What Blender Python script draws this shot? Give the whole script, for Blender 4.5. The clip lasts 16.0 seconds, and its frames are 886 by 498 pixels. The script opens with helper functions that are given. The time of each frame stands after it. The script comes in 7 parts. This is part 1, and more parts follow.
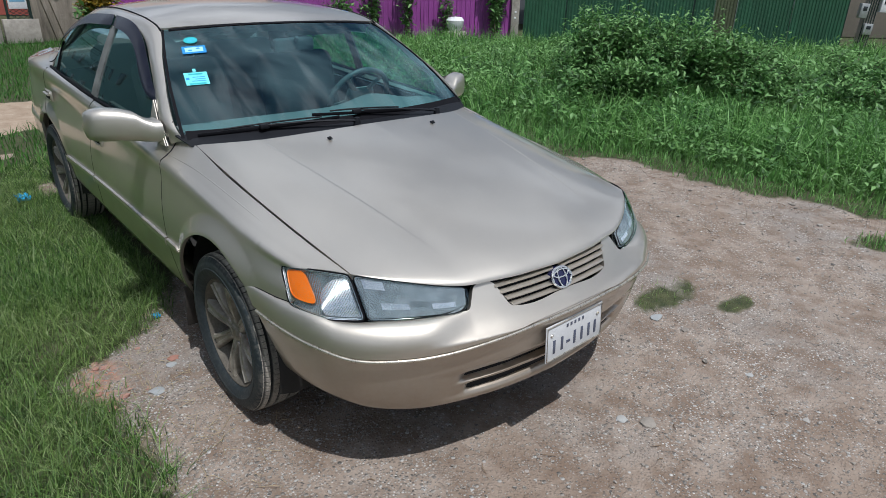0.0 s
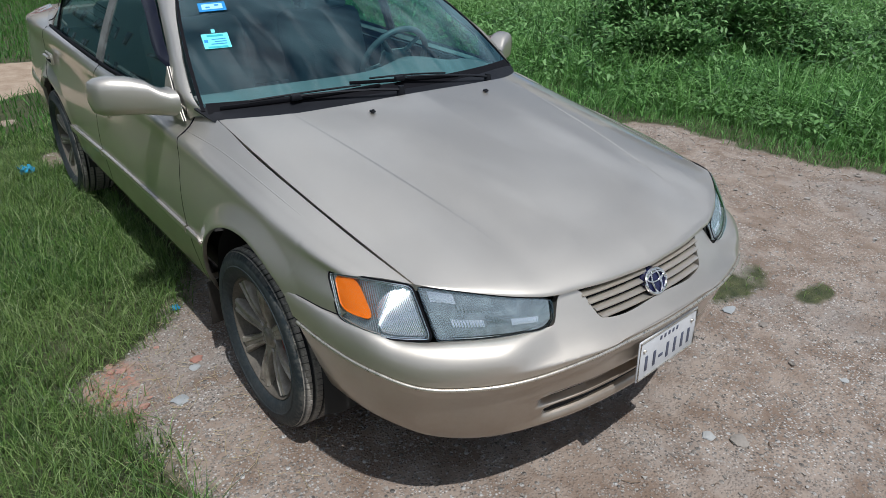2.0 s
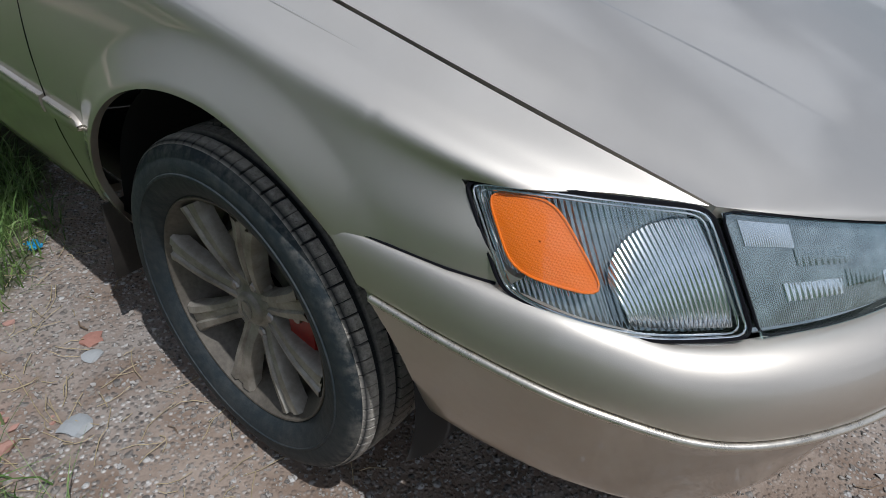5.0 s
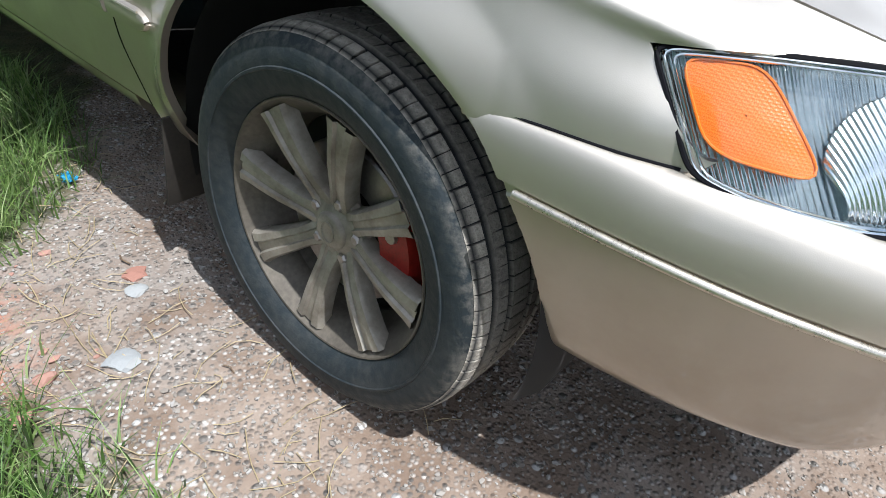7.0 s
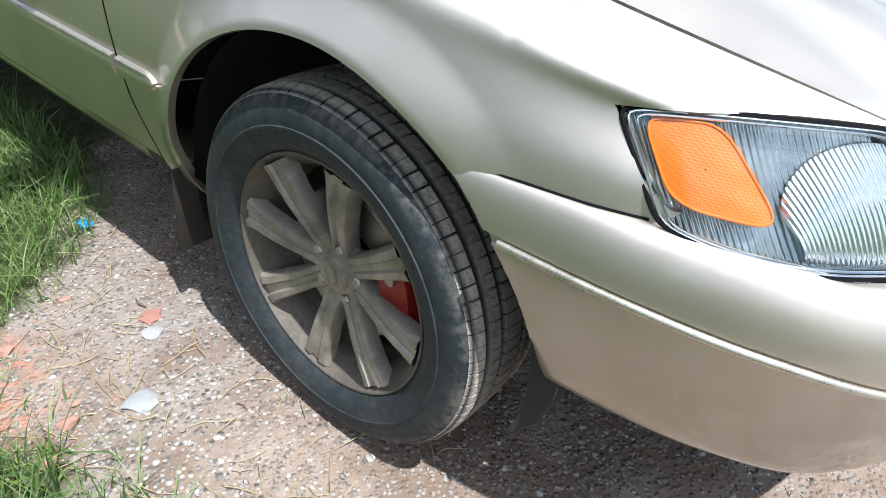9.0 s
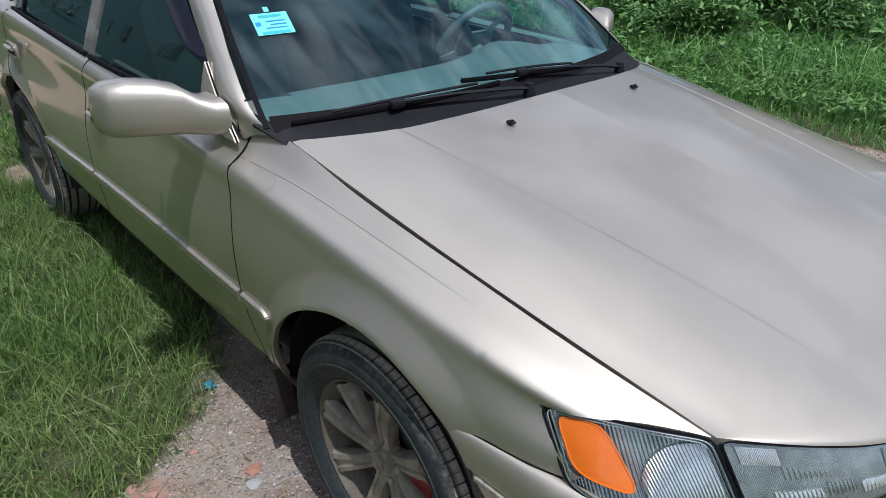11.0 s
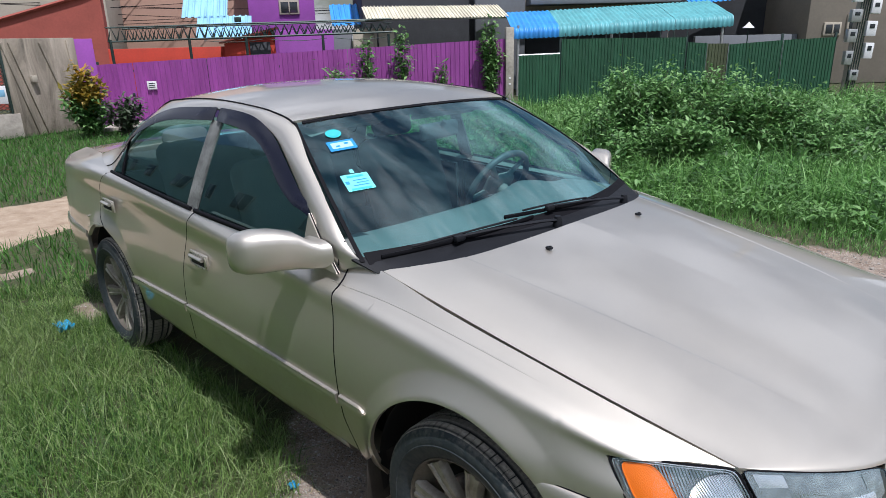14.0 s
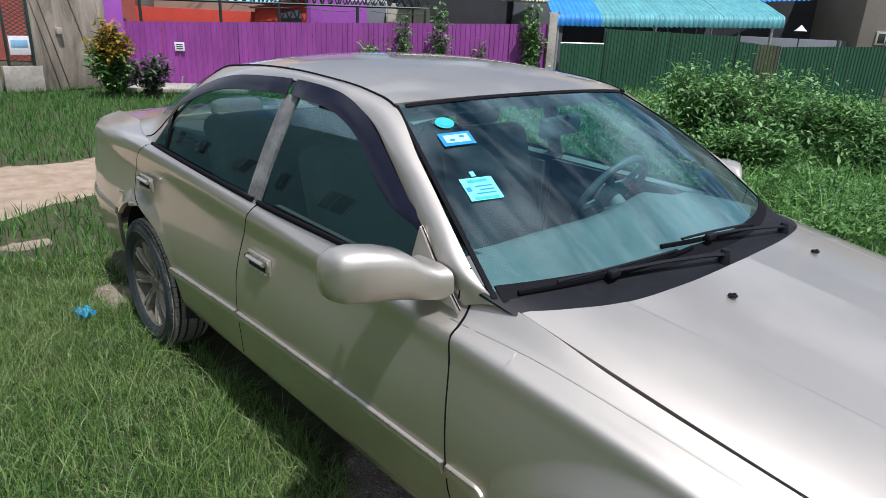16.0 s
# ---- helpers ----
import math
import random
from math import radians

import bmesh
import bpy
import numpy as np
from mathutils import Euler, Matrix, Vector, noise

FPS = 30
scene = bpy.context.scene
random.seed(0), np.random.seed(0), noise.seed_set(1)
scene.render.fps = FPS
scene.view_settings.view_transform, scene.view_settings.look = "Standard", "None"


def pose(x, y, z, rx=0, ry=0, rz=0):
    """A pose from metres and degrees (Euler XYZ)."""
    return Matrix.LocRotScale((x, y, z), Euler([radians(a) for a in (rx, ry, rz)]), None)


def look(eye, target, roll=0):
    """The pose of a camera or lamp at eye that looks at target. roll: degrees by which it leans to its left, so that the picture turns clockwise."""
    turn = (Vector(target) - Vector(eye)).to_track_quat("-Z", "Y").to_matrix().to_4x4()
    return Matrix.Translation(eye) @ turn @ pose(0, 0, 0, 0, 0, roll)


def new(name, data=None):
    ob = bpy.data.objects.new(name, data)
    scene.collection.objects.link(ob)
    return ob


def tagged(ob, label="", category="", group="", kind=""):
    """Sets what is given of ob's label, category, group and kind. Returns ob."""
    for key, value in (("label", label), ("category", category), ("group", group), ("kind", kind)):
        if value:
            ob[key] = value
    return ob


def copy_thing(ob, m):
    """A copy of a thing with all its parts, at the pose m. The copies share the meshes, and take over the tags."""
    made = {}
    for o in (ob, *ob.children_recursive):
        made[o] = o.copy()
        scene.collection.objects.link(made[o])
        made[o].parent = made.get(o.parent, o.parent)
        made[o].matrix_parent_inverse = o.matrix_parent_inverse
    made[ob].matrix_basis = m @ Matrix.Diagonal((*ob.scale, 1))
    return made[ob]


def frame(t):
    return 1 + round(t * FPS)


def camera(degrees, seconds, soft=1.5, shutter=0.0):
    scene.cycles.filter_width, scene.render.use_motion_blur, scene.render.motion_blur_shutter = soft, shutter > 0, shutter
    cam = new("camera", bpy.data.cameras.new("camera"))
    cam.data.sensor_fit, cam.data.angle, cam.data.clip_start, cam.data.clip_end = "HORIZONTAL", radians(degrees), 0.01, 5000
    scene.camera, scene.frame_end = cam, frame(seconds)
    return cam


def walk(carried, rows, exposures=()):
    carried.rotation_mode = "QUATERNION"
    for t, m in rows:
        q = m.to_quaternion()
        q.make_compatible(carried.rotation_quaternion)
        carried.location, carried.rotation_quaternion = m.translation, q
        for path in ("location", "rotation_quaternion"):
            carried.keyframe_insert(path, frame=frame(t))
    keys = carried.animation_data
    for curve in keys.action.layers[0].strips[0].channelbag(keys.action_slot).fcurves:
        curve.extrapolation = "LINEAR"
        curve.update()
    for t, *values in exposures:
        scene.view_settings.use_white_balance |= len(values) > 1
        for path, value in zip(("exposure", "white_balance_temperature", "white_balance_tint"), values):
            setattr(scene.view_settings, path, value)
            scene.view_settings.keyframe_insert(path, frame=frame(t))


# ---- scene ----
cam = camera(68.8, 16.0, soft=0.6)
PATH = [
    (0, (-1.644, -2.161, 1.649), (-0.443, -0.778, 0.846), 1.8),
    (0.5, (-1.662, -2.158, 1.65), (-0.494, -0.76, 0.824), 2.6),
    (1, (-1.681, -2.134, 1.645), (-0.556, -0.731, 0.77), 3.2),
    (1.5, (-1.652, -1.997, 1.618), (-0.565, -0.594, 0.696), 2.6),
    (2, (-1.549, -1.756, 1.608), (-0.4, -0.401, 0.691), 1.6),
    (2.5, (-1.48, -1.594, 1.569), (-0.329, -0.297, 0.571), 2.9),
    (3, (-1.441, -1.362, 1.511), (-0.265, -0.152, 0.437), 3.4),
    (3.5, (-1.375, -1.128, 1.372), (-0.066, -0.201, 0.177), 3.6),
    (4, (-1.3, -1.016, 1.249), (0.083, -0.234, 0.035), 5.7),
    (4.5, (-1.269, -0.884, 1.191), (0.08, -0.093, -0.054), 5.7),
    (5, (-1.315, -0.743, 1.105), (-0.004, 0.195, -0.079), 6.4),
    (5.2, (-1.326, -0.704, 1.071), (-0.081, 0.232, -0.183), 5.2),
    (7.3, (-1.404, -0.612, 0.92), (-0.078, 0.309, -0.261), 9.6),
    (7.5, (-1.403, -0.616, 0.918), (-0.085, 0.308, -0.269), 9.5),
    (8, (-1.403, -0.625, 0.935), (-0.081, 0.289, -0.255), 9.1),
    (8.5, (-1.403, -0.632, 0.961), (-0.079, 0.307, -0.207), 8.1),
    (9, (-1.403, -0.638, 0.99), (-0.088, 0.331, -0.163), 6.2),
    (9.5, (-1.398, -0.65, 1.039), (-0.095, 0.344, -0.107), 5.6),
    (10, (-1.372, -0.661, 1.153), (-0.118, 0.451, 0.061), 2.9),
    (10.2, (-1.364, -0.682, 1.232), (-0.158, 0.496, 0.157), 1.2),
    (12.3, (-1.765, -1.263, 1.635), (-0.517, 0.128, 0.923), 0.5),
    (12.5, (-1.781, -1.314, 1.647), (-0.547, 0.108, 0.973), -0.0),
    (13, (-1.794, -1.36, 1.645), (-0.586, 0.079, 0.961), 1.2),
    (13.5, (-1.827, -1.231, 1.625), (-0.598, 0.194, 0.947), 3.1),
    (14, (-1.891, -1.02, 1.625), (-0.572, 0.349, 1.004), -1.3),
    (14.5, (-1.921, -0.902, 1.62), (-0.573, 0.436, 0.992), -0.4),
    (15, (-1.915, -0.76, 1.603), (-0.591, 0.6, 0.973), 0.3),
    (15.5, (-1.837, -0.546, 1.593), (-0.518, 0.831, 0.991), 0.2),
    (16, (-1.808, -0.412, 1.585), (-0.516, 0.96, 0.914), 2.8),
]
walk(cam, [(t, look(eye, target, roll)) for t, eye, target, roll in PATH],
     exposures=[(0, -0.33, 5930, 10), (2, -0.35, 5930, 10), (3.5, -0.58, 5800, 11), (5.0, -0.50, 5830, 11), (7.3, 0.62, 5930, 10), (9.3, 0.75, 5930, 10), (10.0, -0.12, 5950, 12), (12.3, -0.26, 5980, 14), (13.5, -0.06, 5980, 14), (14.5, 0.04, 5980, 14), (16, 0.02, 5980, 14)])
# ---------------------------------------------------------------- light
SUN_WAY = Vector((-0.10, -0.42, 1.0)).normalized()          # towards the sun
world = bpy.data.worlds.new("sky")
scene.world = world
world.use_nodes = True
wn, wl = world.node_tree.nodes, world.node_tree.links
sky = wn.new("ShaderNodeTexSky")
sky.sky_type = "NISHITA"
sky.sun_disc = False
sky.sun_elevation = math.asin(SUN_WAY.z)
sky.sun_rotation = math.atan2(SUN_WAY.x, SUN_WAY.y)
sky.air_density, sky.dust_density, sky.ozone_density = 1.2, 2.0, 1.0
# broken fair-weather cloud over the whole sky
tc = wn.new("ShaderNodeTexCoord")
mp = wn.new("ShaderNodeMapping")
mp.inputs["Scale"].default_value = (1.0, 1.0, 2.2)
cn = wn.new("ShaderNodeTexNoise")
cn.inputs["Scale"].default_value, cn.inputs["Detail"].default_value, cn.inputs["Roughness"].default_value = 2.6, 7.0, 0.58
cr_ = wn.new("ShaderNodeValToRGB")
cr_.color_ramp.elements[0].position, cr_.color_ramp.elements[1].position = 0.42, 0.62
cm = wn.new("ShaderNodeMix")
cm.data_type = "RGBA"
cm.inputs["B"].default_value = (14.6, 15.0, 15.7, 1)
wl.new(tc.outputs["Generated"], mp.inputs["Vector"])
wl.new(mp.outputs["Vector"], cn.inputs["Vector"])
wl.new(cn.outputs["Fac"], cr_.inputs["Fac"])
wl.new(cr_.outputs["Color"], cm.inputs["Factor"])
wl.new(sky.outputs["Color"], cm.inputs["A"])
wl.new(cm.outputs["Result"], wn["Background"].inputs["Color"])
wn["Background"].inputs["Strength"].default_value = 0.065
sun = new("sun", bpy.data.lights.new("sun", "SUN"))
sun.data.energy, sun.data.angle, sun.data.color = 5.0, radians(0.6), (1.0, 0.96, 0.9)
sun.matrix_world = look((0, 0, 30), Vector((0, 0, 30)) - SUN_WAY)


# ---------------------------------------------------------------- materials
class Nodes:
    """A small hand for node trees: one principled shader and what feeds it."""

    def __init__(self, name, colour, rough=0.6, metal=0.0, **more):
        self.mat = bpy.data.materials.new(name)
        self.mat.use_nodes = True
        self.n, self.l = self.mat.node_tree.nodes, self.mat.node_tree.links
        self.b = self.n["Principled BSDF"]
        self.put("Base Color", (*colour, 1))
        self.put("Roughness", rough)
        self.put("Metallic", metal)
        for k, v in more.items():
            self.put(k.replace("_", " "), v)

    def put(self, socket, value):
        if isinstance(value, bpy.types.NodeSocket):
            self.l.new(value, self.b.inputs[socket])
        else:
            self.b.inputs[socket].default_value = value

    def where(self, kind="Object"):
        if kind == "World":
            return self.n.new("ShaderNodeNewGeometry").outputs["Position"]
        return self.n.new("ShaderNodeTexCoord").outputs[kind]

    def noise(self, scale, detail=4, rough=0.55, at=None, stretch=None, distort=0.0):
        t = self.n.new("ShaderNodeTexNoise")
        t.inputs["Scale"].default_value, t.inputs["Detail"].default_value = scale, detail
        t.inputs["Roughness"].default_value, t.inputs["Distortion"].default_value = rough, distort
        at = at or self.where()
        if stretch:
            m = self.n.new("ShaderNodeMapping")
            m.inputs["Scale"].default_value = stretch
            self.l.new(at, m.inputs["Vector"])
            at = m.outputs["Vector"]
        self.l.new(at, t.inputs["Vector"])
        return t.outputs["Fac"]

    def cells(self, scale, at=None, feature="F1", out="Distance", rand=1.0):
        t = self.n.new("ShaderNodeTexVoronoi")
        t.feature = feature
        t.inputs["Scale"].default_value, t.inputs["Randomness"].default_value = scale, rand
        self.l.new(at or self.where(), t.inputs["Vector"])
        return t.outputs[out]

    def ramp(self, fac, *stops):
        r = self.n.new("ShaderNodeValToRGB")
        e = r.color_ramp.elements
        while len(e) < len(stops):
            e.new(0.5)
        for k, (p, c) in zip(e, stops):
            k.position = p
            k.color = (*c, 1) if isinstance(c, tuple) else (c, c, c, 1)
        self.l.new(fac, r.inputs["Fac"])
        return r.outputs["Color"]

    def mix(self, fac, a, b, blend="MIX"):
        m = self.n.new("ShaderNodeMix")
        m.data_type, m.blend_type = "RGBA", blend
        for k, v in (("Factor", fac), ("A", a), ("B", b)):
            if isinstance(v, bpy.types.NodeSocket):
                self.l.new(v, m.inputs[k])
            elif k == "Factor":
                m.inputs[k].default_value = v
            else:
                m.inputs[k].default_value = (*v, 1)
        return m.outputs["Result"]

    def math(self, op, a, b=0.0, clamp=False):
        m = self.n.new("ShaderNodeMath")
        m.operation, m.use_clamp = op, clamp
        for k, v in ((0, a), (1, b)):
            if isinstance(v, bpy.types.NodeSocket):
                self.l.new(v, m.inputs[k])
            else:
                m.inputs[k].default_value = v
        return m.outputs[0]

    def random(self, island=False):
        if island:
            return self.n.new("ShaderNodeNewGeometry").outputs["Random Per Island"]
        return self.n.new("ShaderNodeObjectInfo").outputs["Random"]

    def bump(self, height, depth=0.01, strength=1.0):
        b = self.n.new("ShaderNodeBump")
        b.inputs["Distance"].default_value, b.inputs["Strength"].default_value = depth, strength
        self.l.new(height, b.inputs["Height"])
        self.put("Normal", b.outputs["Normal"])
        return self


def simple(name, colour, rough=0.6, metal=0.0, vary=0.25, scale=20.0, bump=0.0, **more):
    """A surface of one colour with mottling at two sizes."""
    m = Nodes(name, colour, rough, metal, **more)
    f = m.math("ADD", m.math("MULTIPLY", m.noise(scale), 0.6), m.math("MULTIPLY", m.noise(scale * 9), 0.4))
    lo = tuple(c * (1 - vary) for c in colour)
    hi = tuple(min(1, c * (1 + vary)) for c in colour)
    m.put("Base Color", m.ramp(f, (0.3, lo), (0.7, hi)))
    m.put("Roughness", m.ramp(f, (0.3, max(0, rough - 0.08)), (0.7, min(1, rough + 0.08))))
    if bump:
        m.bump(f, bump)
    return m.mat


def car_paint():
    """Champagne metallic under clear coat, browned low down for road dust and for the ground it mirrors."""
    m = Nodes("champagne_paint", (0.60, 0.56, 0.495), 0.27, 0.90, Coat_Weight=1.0, Coat_Roughness=0.06, Coat_IOR=1.6)
    dust = m.noise(2.3, 6, 0.6)
    fine = m.noise(60, 3, 0.6)
    z = m.n.new("ShaderNodeSeparateXYZ")
    m.l.new(m.where(), z.inputs["Vector"])
    # brown towards the sill: dust film, plus the dim ground reflection painted in
    low = m.ramp(z.outputs["Z"], (0.30, 1.0), (0.68, 0.0))
    fac = m.math("MULTIPLY", low, m.math("ADD", m.math("MULTIPLY", dust, 0.7), 0.40), True)
    base = m.mix(fac, (0.60, 0.56, 0.495), (0.215, 0.150, 0.088))
    m.put("Base Color", m.mix(m.math("MULTIPLY", fine, 0.12), base, (0.72, 0.69, 0.63)))
    m.put("Metallic", m.math("SUBTRACT", 0.90, m.math("MULTIPLY", fac, 0.22)))
    m.put("Roughness", m.ramp(dust, (0.3, 0.43), (0.75, 0.51)))
    film = m.math("MULTIPLY", m.ramp(m.noise(5, 6, 0.7), (0.45, 0.0), (0.8, 1.0)), 0.10)
    m.put("Coat Roughness", m.math("ADD", 0.05, film))
    flakes = m.cells(900, out="Distance")
    return m.bump(flakes, 0.0004, 0.10).mat


def glass(name, tint, rough=0.0, weight=1.0, film=0.0):
    """Thin pane: tinted clear light, with the gloss of glass."""
    mat = bpy.data.materials.new(name)
    mat.use_nodes = True
    n, l = mat.node_tree.nodes, mat.node_tree.links
    n.remove(n["Principled BSDF"])
    t, g, mx, fr = (n.new("ShaderNode" + k) for k in ("BsdfTransparent", "BsdfGlossy", "MixShader", "LayerWeight"))
    t.inputs["Color"].default_value = (*tint, 1)
    g.inputs["Roughness"].default_value = rough
    g.inputs["Color"].default_value = (0.60, 0.92, 1.0, 1)
    fr.inputs["Blend"].default_value = 0.5
    pw, k = n.new("ShaderNodeMath"), n.new("ShaderNodeMath")
    pw.operation, k.operation = "POWER", "MULTIPLY_ADD"
    pw.inputs[1].default_value = 4.0
    k.inputs[1].default_value, k.inputs[2].default_value = 0.9, 0.043 * weight
    k.use_clamp = True
    l.new(fr.outputs["Facing"], pw.inputs[0])
    l.new(pw.outputs[0], k.inputs[0])
    l.new(k.outputs[0], mx.inputs[0])
    l.new(t.outputs[0], mx.inputs[1])
    l.new(g.outputs[0], mx.inputs[2])
    last = mx.outputs[0]
    if film:                                          # wiped streaks of dust on the pane
        tc, mp_, no, rp, df, m2 = (n.new("ShaderNode" + k) for k in ("TexCoord", "Mapping", "TexNoise", "ValToRGB", "BsdfDiffuse", "MixShader"))
        mp_.inputs["Scale"].default_value = (9.0, 2.2, 2.2)
        mp_.inputs["Rotation"].default_value = (0.0, 0.0, 0.35)
        no.inputs["Scale"].default_value, no.inputs["Detail"].default_value, no.inputs["Distortion"].default_value = 1.6, 7.0, 0.7
        rp.color_ramp.elements[0].position, rp.color_ramp.elements[1].position = 0.46, 0.78
        rp.color_ramp.elements[1].color = (film, film, film, 1)
        df.inputs["Color"].default_value = (0.55, 0.60, 0.60, 1)
        l.new(tc.outputs["Object"], mp_.inputs["Vector"])
        l.new(mp_.outputs[0], no.inputs["Vector"])
        l.new(no.outputs["Fac"], rp.inputs["Fac"])
        l.new(rp.outputs["Color"], m2.inputs[0])
        l.new(last, m2.inputs[1])
        l.new(df.outputs[0], m2.inputs[2])
        last = m2.outputs[0]
    l.new(last, n["Material Output"].inputs["Surface"])
    return mat


PAINT = car_paint()
BLACK = simple("black_plastic", (0.010, 0.011, 0.014), 0.55, vary=0.3, scale=30, Specular_IOR_Level=0.2)
SEAL = simple("black_rubber_seal", (0.006, 0.006, 0.008), 0.7, vary=0.2, Specular_IOR_Level=0.1)
VOID = simple("wheel_well_lining", (0.018, 0.017, 0.016), 0.9, vary=0.4, scale=8)
VISOR = simple("smoked_visor", (0.007, 0.008, 0.017), 0.22, vary=0.1, Specular_IOR_Level=0.3)
CHROME = simple("chrome", (0.75, 0.75, 0.74), 0.12, 1.0, vary=0.05)
REFLECTOR = simple("lamp_reflector", (0.88, 0.90, 0.92), 0.14, 0.9, vary=0.06)
TRIM = simple("worn_bright_trim", (0.62, 0.58, 0.50), 0.3, 0.85, vary=0.2, scale=40)
CABIN = simple("grey_beige_cabin_trim", (0.20, 0.19, 0.175), 0.75, vary=0.15, scale=30, bump=0.001)
CLOTH = simple("grey_seat_cloth", (0.12, 0.12, 0.118), 0.95, vary=0.25, scale=60, bump=0.002)
DARKTRIM = simple("dark_cabin_plastic", (0.05, 0.05, 0.05), 0.6, vary=0.2)
WIND = glass("windscreen_glass", (0.40, 0.80, 0.83), 0.0, 2.5, 0.09)
SIDE = glass("tinted_side_glass", (0.60, 0.82, 0.77), 0.0, 3.3)
LENS = glass("clear_lamp_lens", (0.94, 0.96, 0.97), 0.05, 1.3)
RED = simple("red_caliper_paint", (0.28, 0.014, 0.010), 0.4, vary=0.5)
STEEL = simple("brake_steel", (0.35, 0.33, 0.31), 0.4, 0.9, vary=0.3)


def tyre_material():
    m = Nodes("dusty_tyre_rubber", (0.022, 0.024, 0.026), 0.7)
    d = m.noise(9, 6, 0.65)
    f = m.noise(70, 4, 0.6)
    k = m.ramp(m.math("MULTIPLY", m.math("ADD", d, f), 0.5), (0.44, 0.0), (0.66, 1.0))
    r = m.n.new("ShaderNodeSeparateXYZ")
    m.l.new(m.where(), r.inputs["Vector"])
    r2 = m.math("ADD", m.math("POWER", r.outputs["Y"], 2.0), m.math("POWER", r.outputs["Z"], 2.0))
    edge = m.math("MULTIPLY", m.ramp(m.math("MULTIPLY", r2, 8.0), (0.66, 0.0), (0.76, 0.8)), k)
    m.put("Base Color", m.mix(m.math("ADD", m.math("MULTIPLY", k, 0.14), edge, True), (0.013, 0.021, 0.026), (0.20, 0.185, 0.16)))
    return m.bump(f, 0.0015).mat


def tread_material():
    """Pale dust on the worn blocks, black rubber left in the cuts."""
    m = Nodes("dusty_tread", (0.05, 0.045, 0.04), 0.9)
    k = m.noise(120, 5, 0.7)
    big = m.noise(11, 4, 0.6)
    cut = m.n.new("ShaderNodeAttribute")
    cut.attribute_name = "dust"
    f = m.math("MULTIPLY", cut.outputs["Fac"], m.ramp(m.math("ADD", m.math("MULTIPLY", k, 0.6), m.math("MULTIPLY", big, 0.4)), (0.34, 0.40), (0.56, 1.0)))
    m.put("Base Color", m.mix(f, (0.016, 0.018, 0.020), (0.46, 0.42, 0.36)))
    return m.bump(m.math("ADD", k, m.math("MULTIPLY", big, 0.6)), 0.006).mat


def alloy_material():
    m = Nodes("grimy_grey_alloy", (0.20, 0.18, 0.155), 0.5, 0.45)
    k = m.noise(14, 6, 0.65)
    m.put("Base Color", m.ramp(k, (0.35, (0.20, 0.175, 0.14)), (0.7, (0.42, 0.39, 0.335))))
    m.put("Roughness", m.ramp(k, (0.3, 0.62), (0.7, 0.42)))
    return m.bump(m.noise(120), 0.0008).mat


def amber_material():
    m = Nodes("amber_lens", (0.80, 0.17, 0.006), 0.25, 0.0, Coat_Weight=0.3, Coat_Roughness=0.08)
    c = m.cells(380, rand=0.0)
    m.put("Base Color", m.mix(m.ramp(c, (0.0, 0.0), (0.7, 1.0)), (0.90, 0.215, 0.010), (0.76, 0.150, 0.004)))
    return m.bump(c, 0.0015, 0.35).mat


TYRE, TREAD, ALLOY, AMBER = tyre_material(), tread_material(), alloy_material(), amber_material()


# ---------------------------------------------------------------- mesh helpers
def mesh(name, verts, faces, material, parent=None, label="", sharp=35.0, smooth=True):
    """One mesh object from points and faces."""
    me = bpy.data.meshes.new(name)
    me.from_pydata([tuple(map(float, v)) for v in verts], [], [tuple(map(int, f)) for f in faces])
    me.materials.append(material)
    if smooth:
        me.polygons.foreach_set("use_smooth", [True] * len(me.polygons))
        me.set_sharp_from_angle(angle=radians(sharp))
    me.update()
    ob = new(name, me)
    if parent:
        ob.parent = parent
    if label:
        tagged(ob, label)
    return ob


def part(name, bm, material, parent=None, label="", sharp=35.0, smooth=True):
    me = bpy.data.meshes.new(name)
    bm.to_mesh(me)
    bm.free()
    me.materials.append(material)
    if smooth:
        me.polygons.foreach_set("use_smooth", [True] * len(me.polygons))
        me.set_sharp_from_angle(angle=radians(sharp))
    ob = new(name, me)
    if parent:
        ob.parent = parent
    if label:
        tagged(ob, label)
    return ob


def smooth_curve(xs, ys):
    """A smooth curve through given values, by cubic pieces."""
    xs, ys = np.array(xs, float), np.array(ys, float)
    d = np.diff(ys.T).T / np.diff(xs).reshape(-1, *[1] * (ys.ndim - 1))
    m = np.concatenate([d[:1], (d[1:] + d[:-1]) / 2, d[-1:]])
    if ys.ndim == 1:                                  # no overshoot where the slope turns
        for i in range(1, len(xs) - 1):
            if d[i - 1] * d[i] <= 0:
                m[i] = 0

    def at(x):
        x = np.clip(np.asarray(x, float), xs[0], xs[-1])
        i = np.clip(np.searchsorted(xs, x) - 1, 0, len(xs) - 2)
        h = xs[i + 1] - xs[i]
        t = (x - xs[i]) / h
        if ys.ndim > 1:
            t, h = t[..., None], h[..., None]
        return ((2 * t**3 - 3 * t**2 + 1) * ys[i] + (t**3 - 2 * t**2 + t) * h * m[i]
                + (3 * t**2 - 2 * t**3) * ys[i + 1] + (t**3 - t**2) * h * m[i + 1])
    return at


def space_curve(*points):
    """A smooth curve through points in space, by its length from 0 to 1."""
    p = np.array(points, float)
    s = np.concatenate([[0], np.cumsum(np.linalg.norm(np.diff(p, axis=0), axis=1))])
    return smooth_curve(s / s[-1], p)


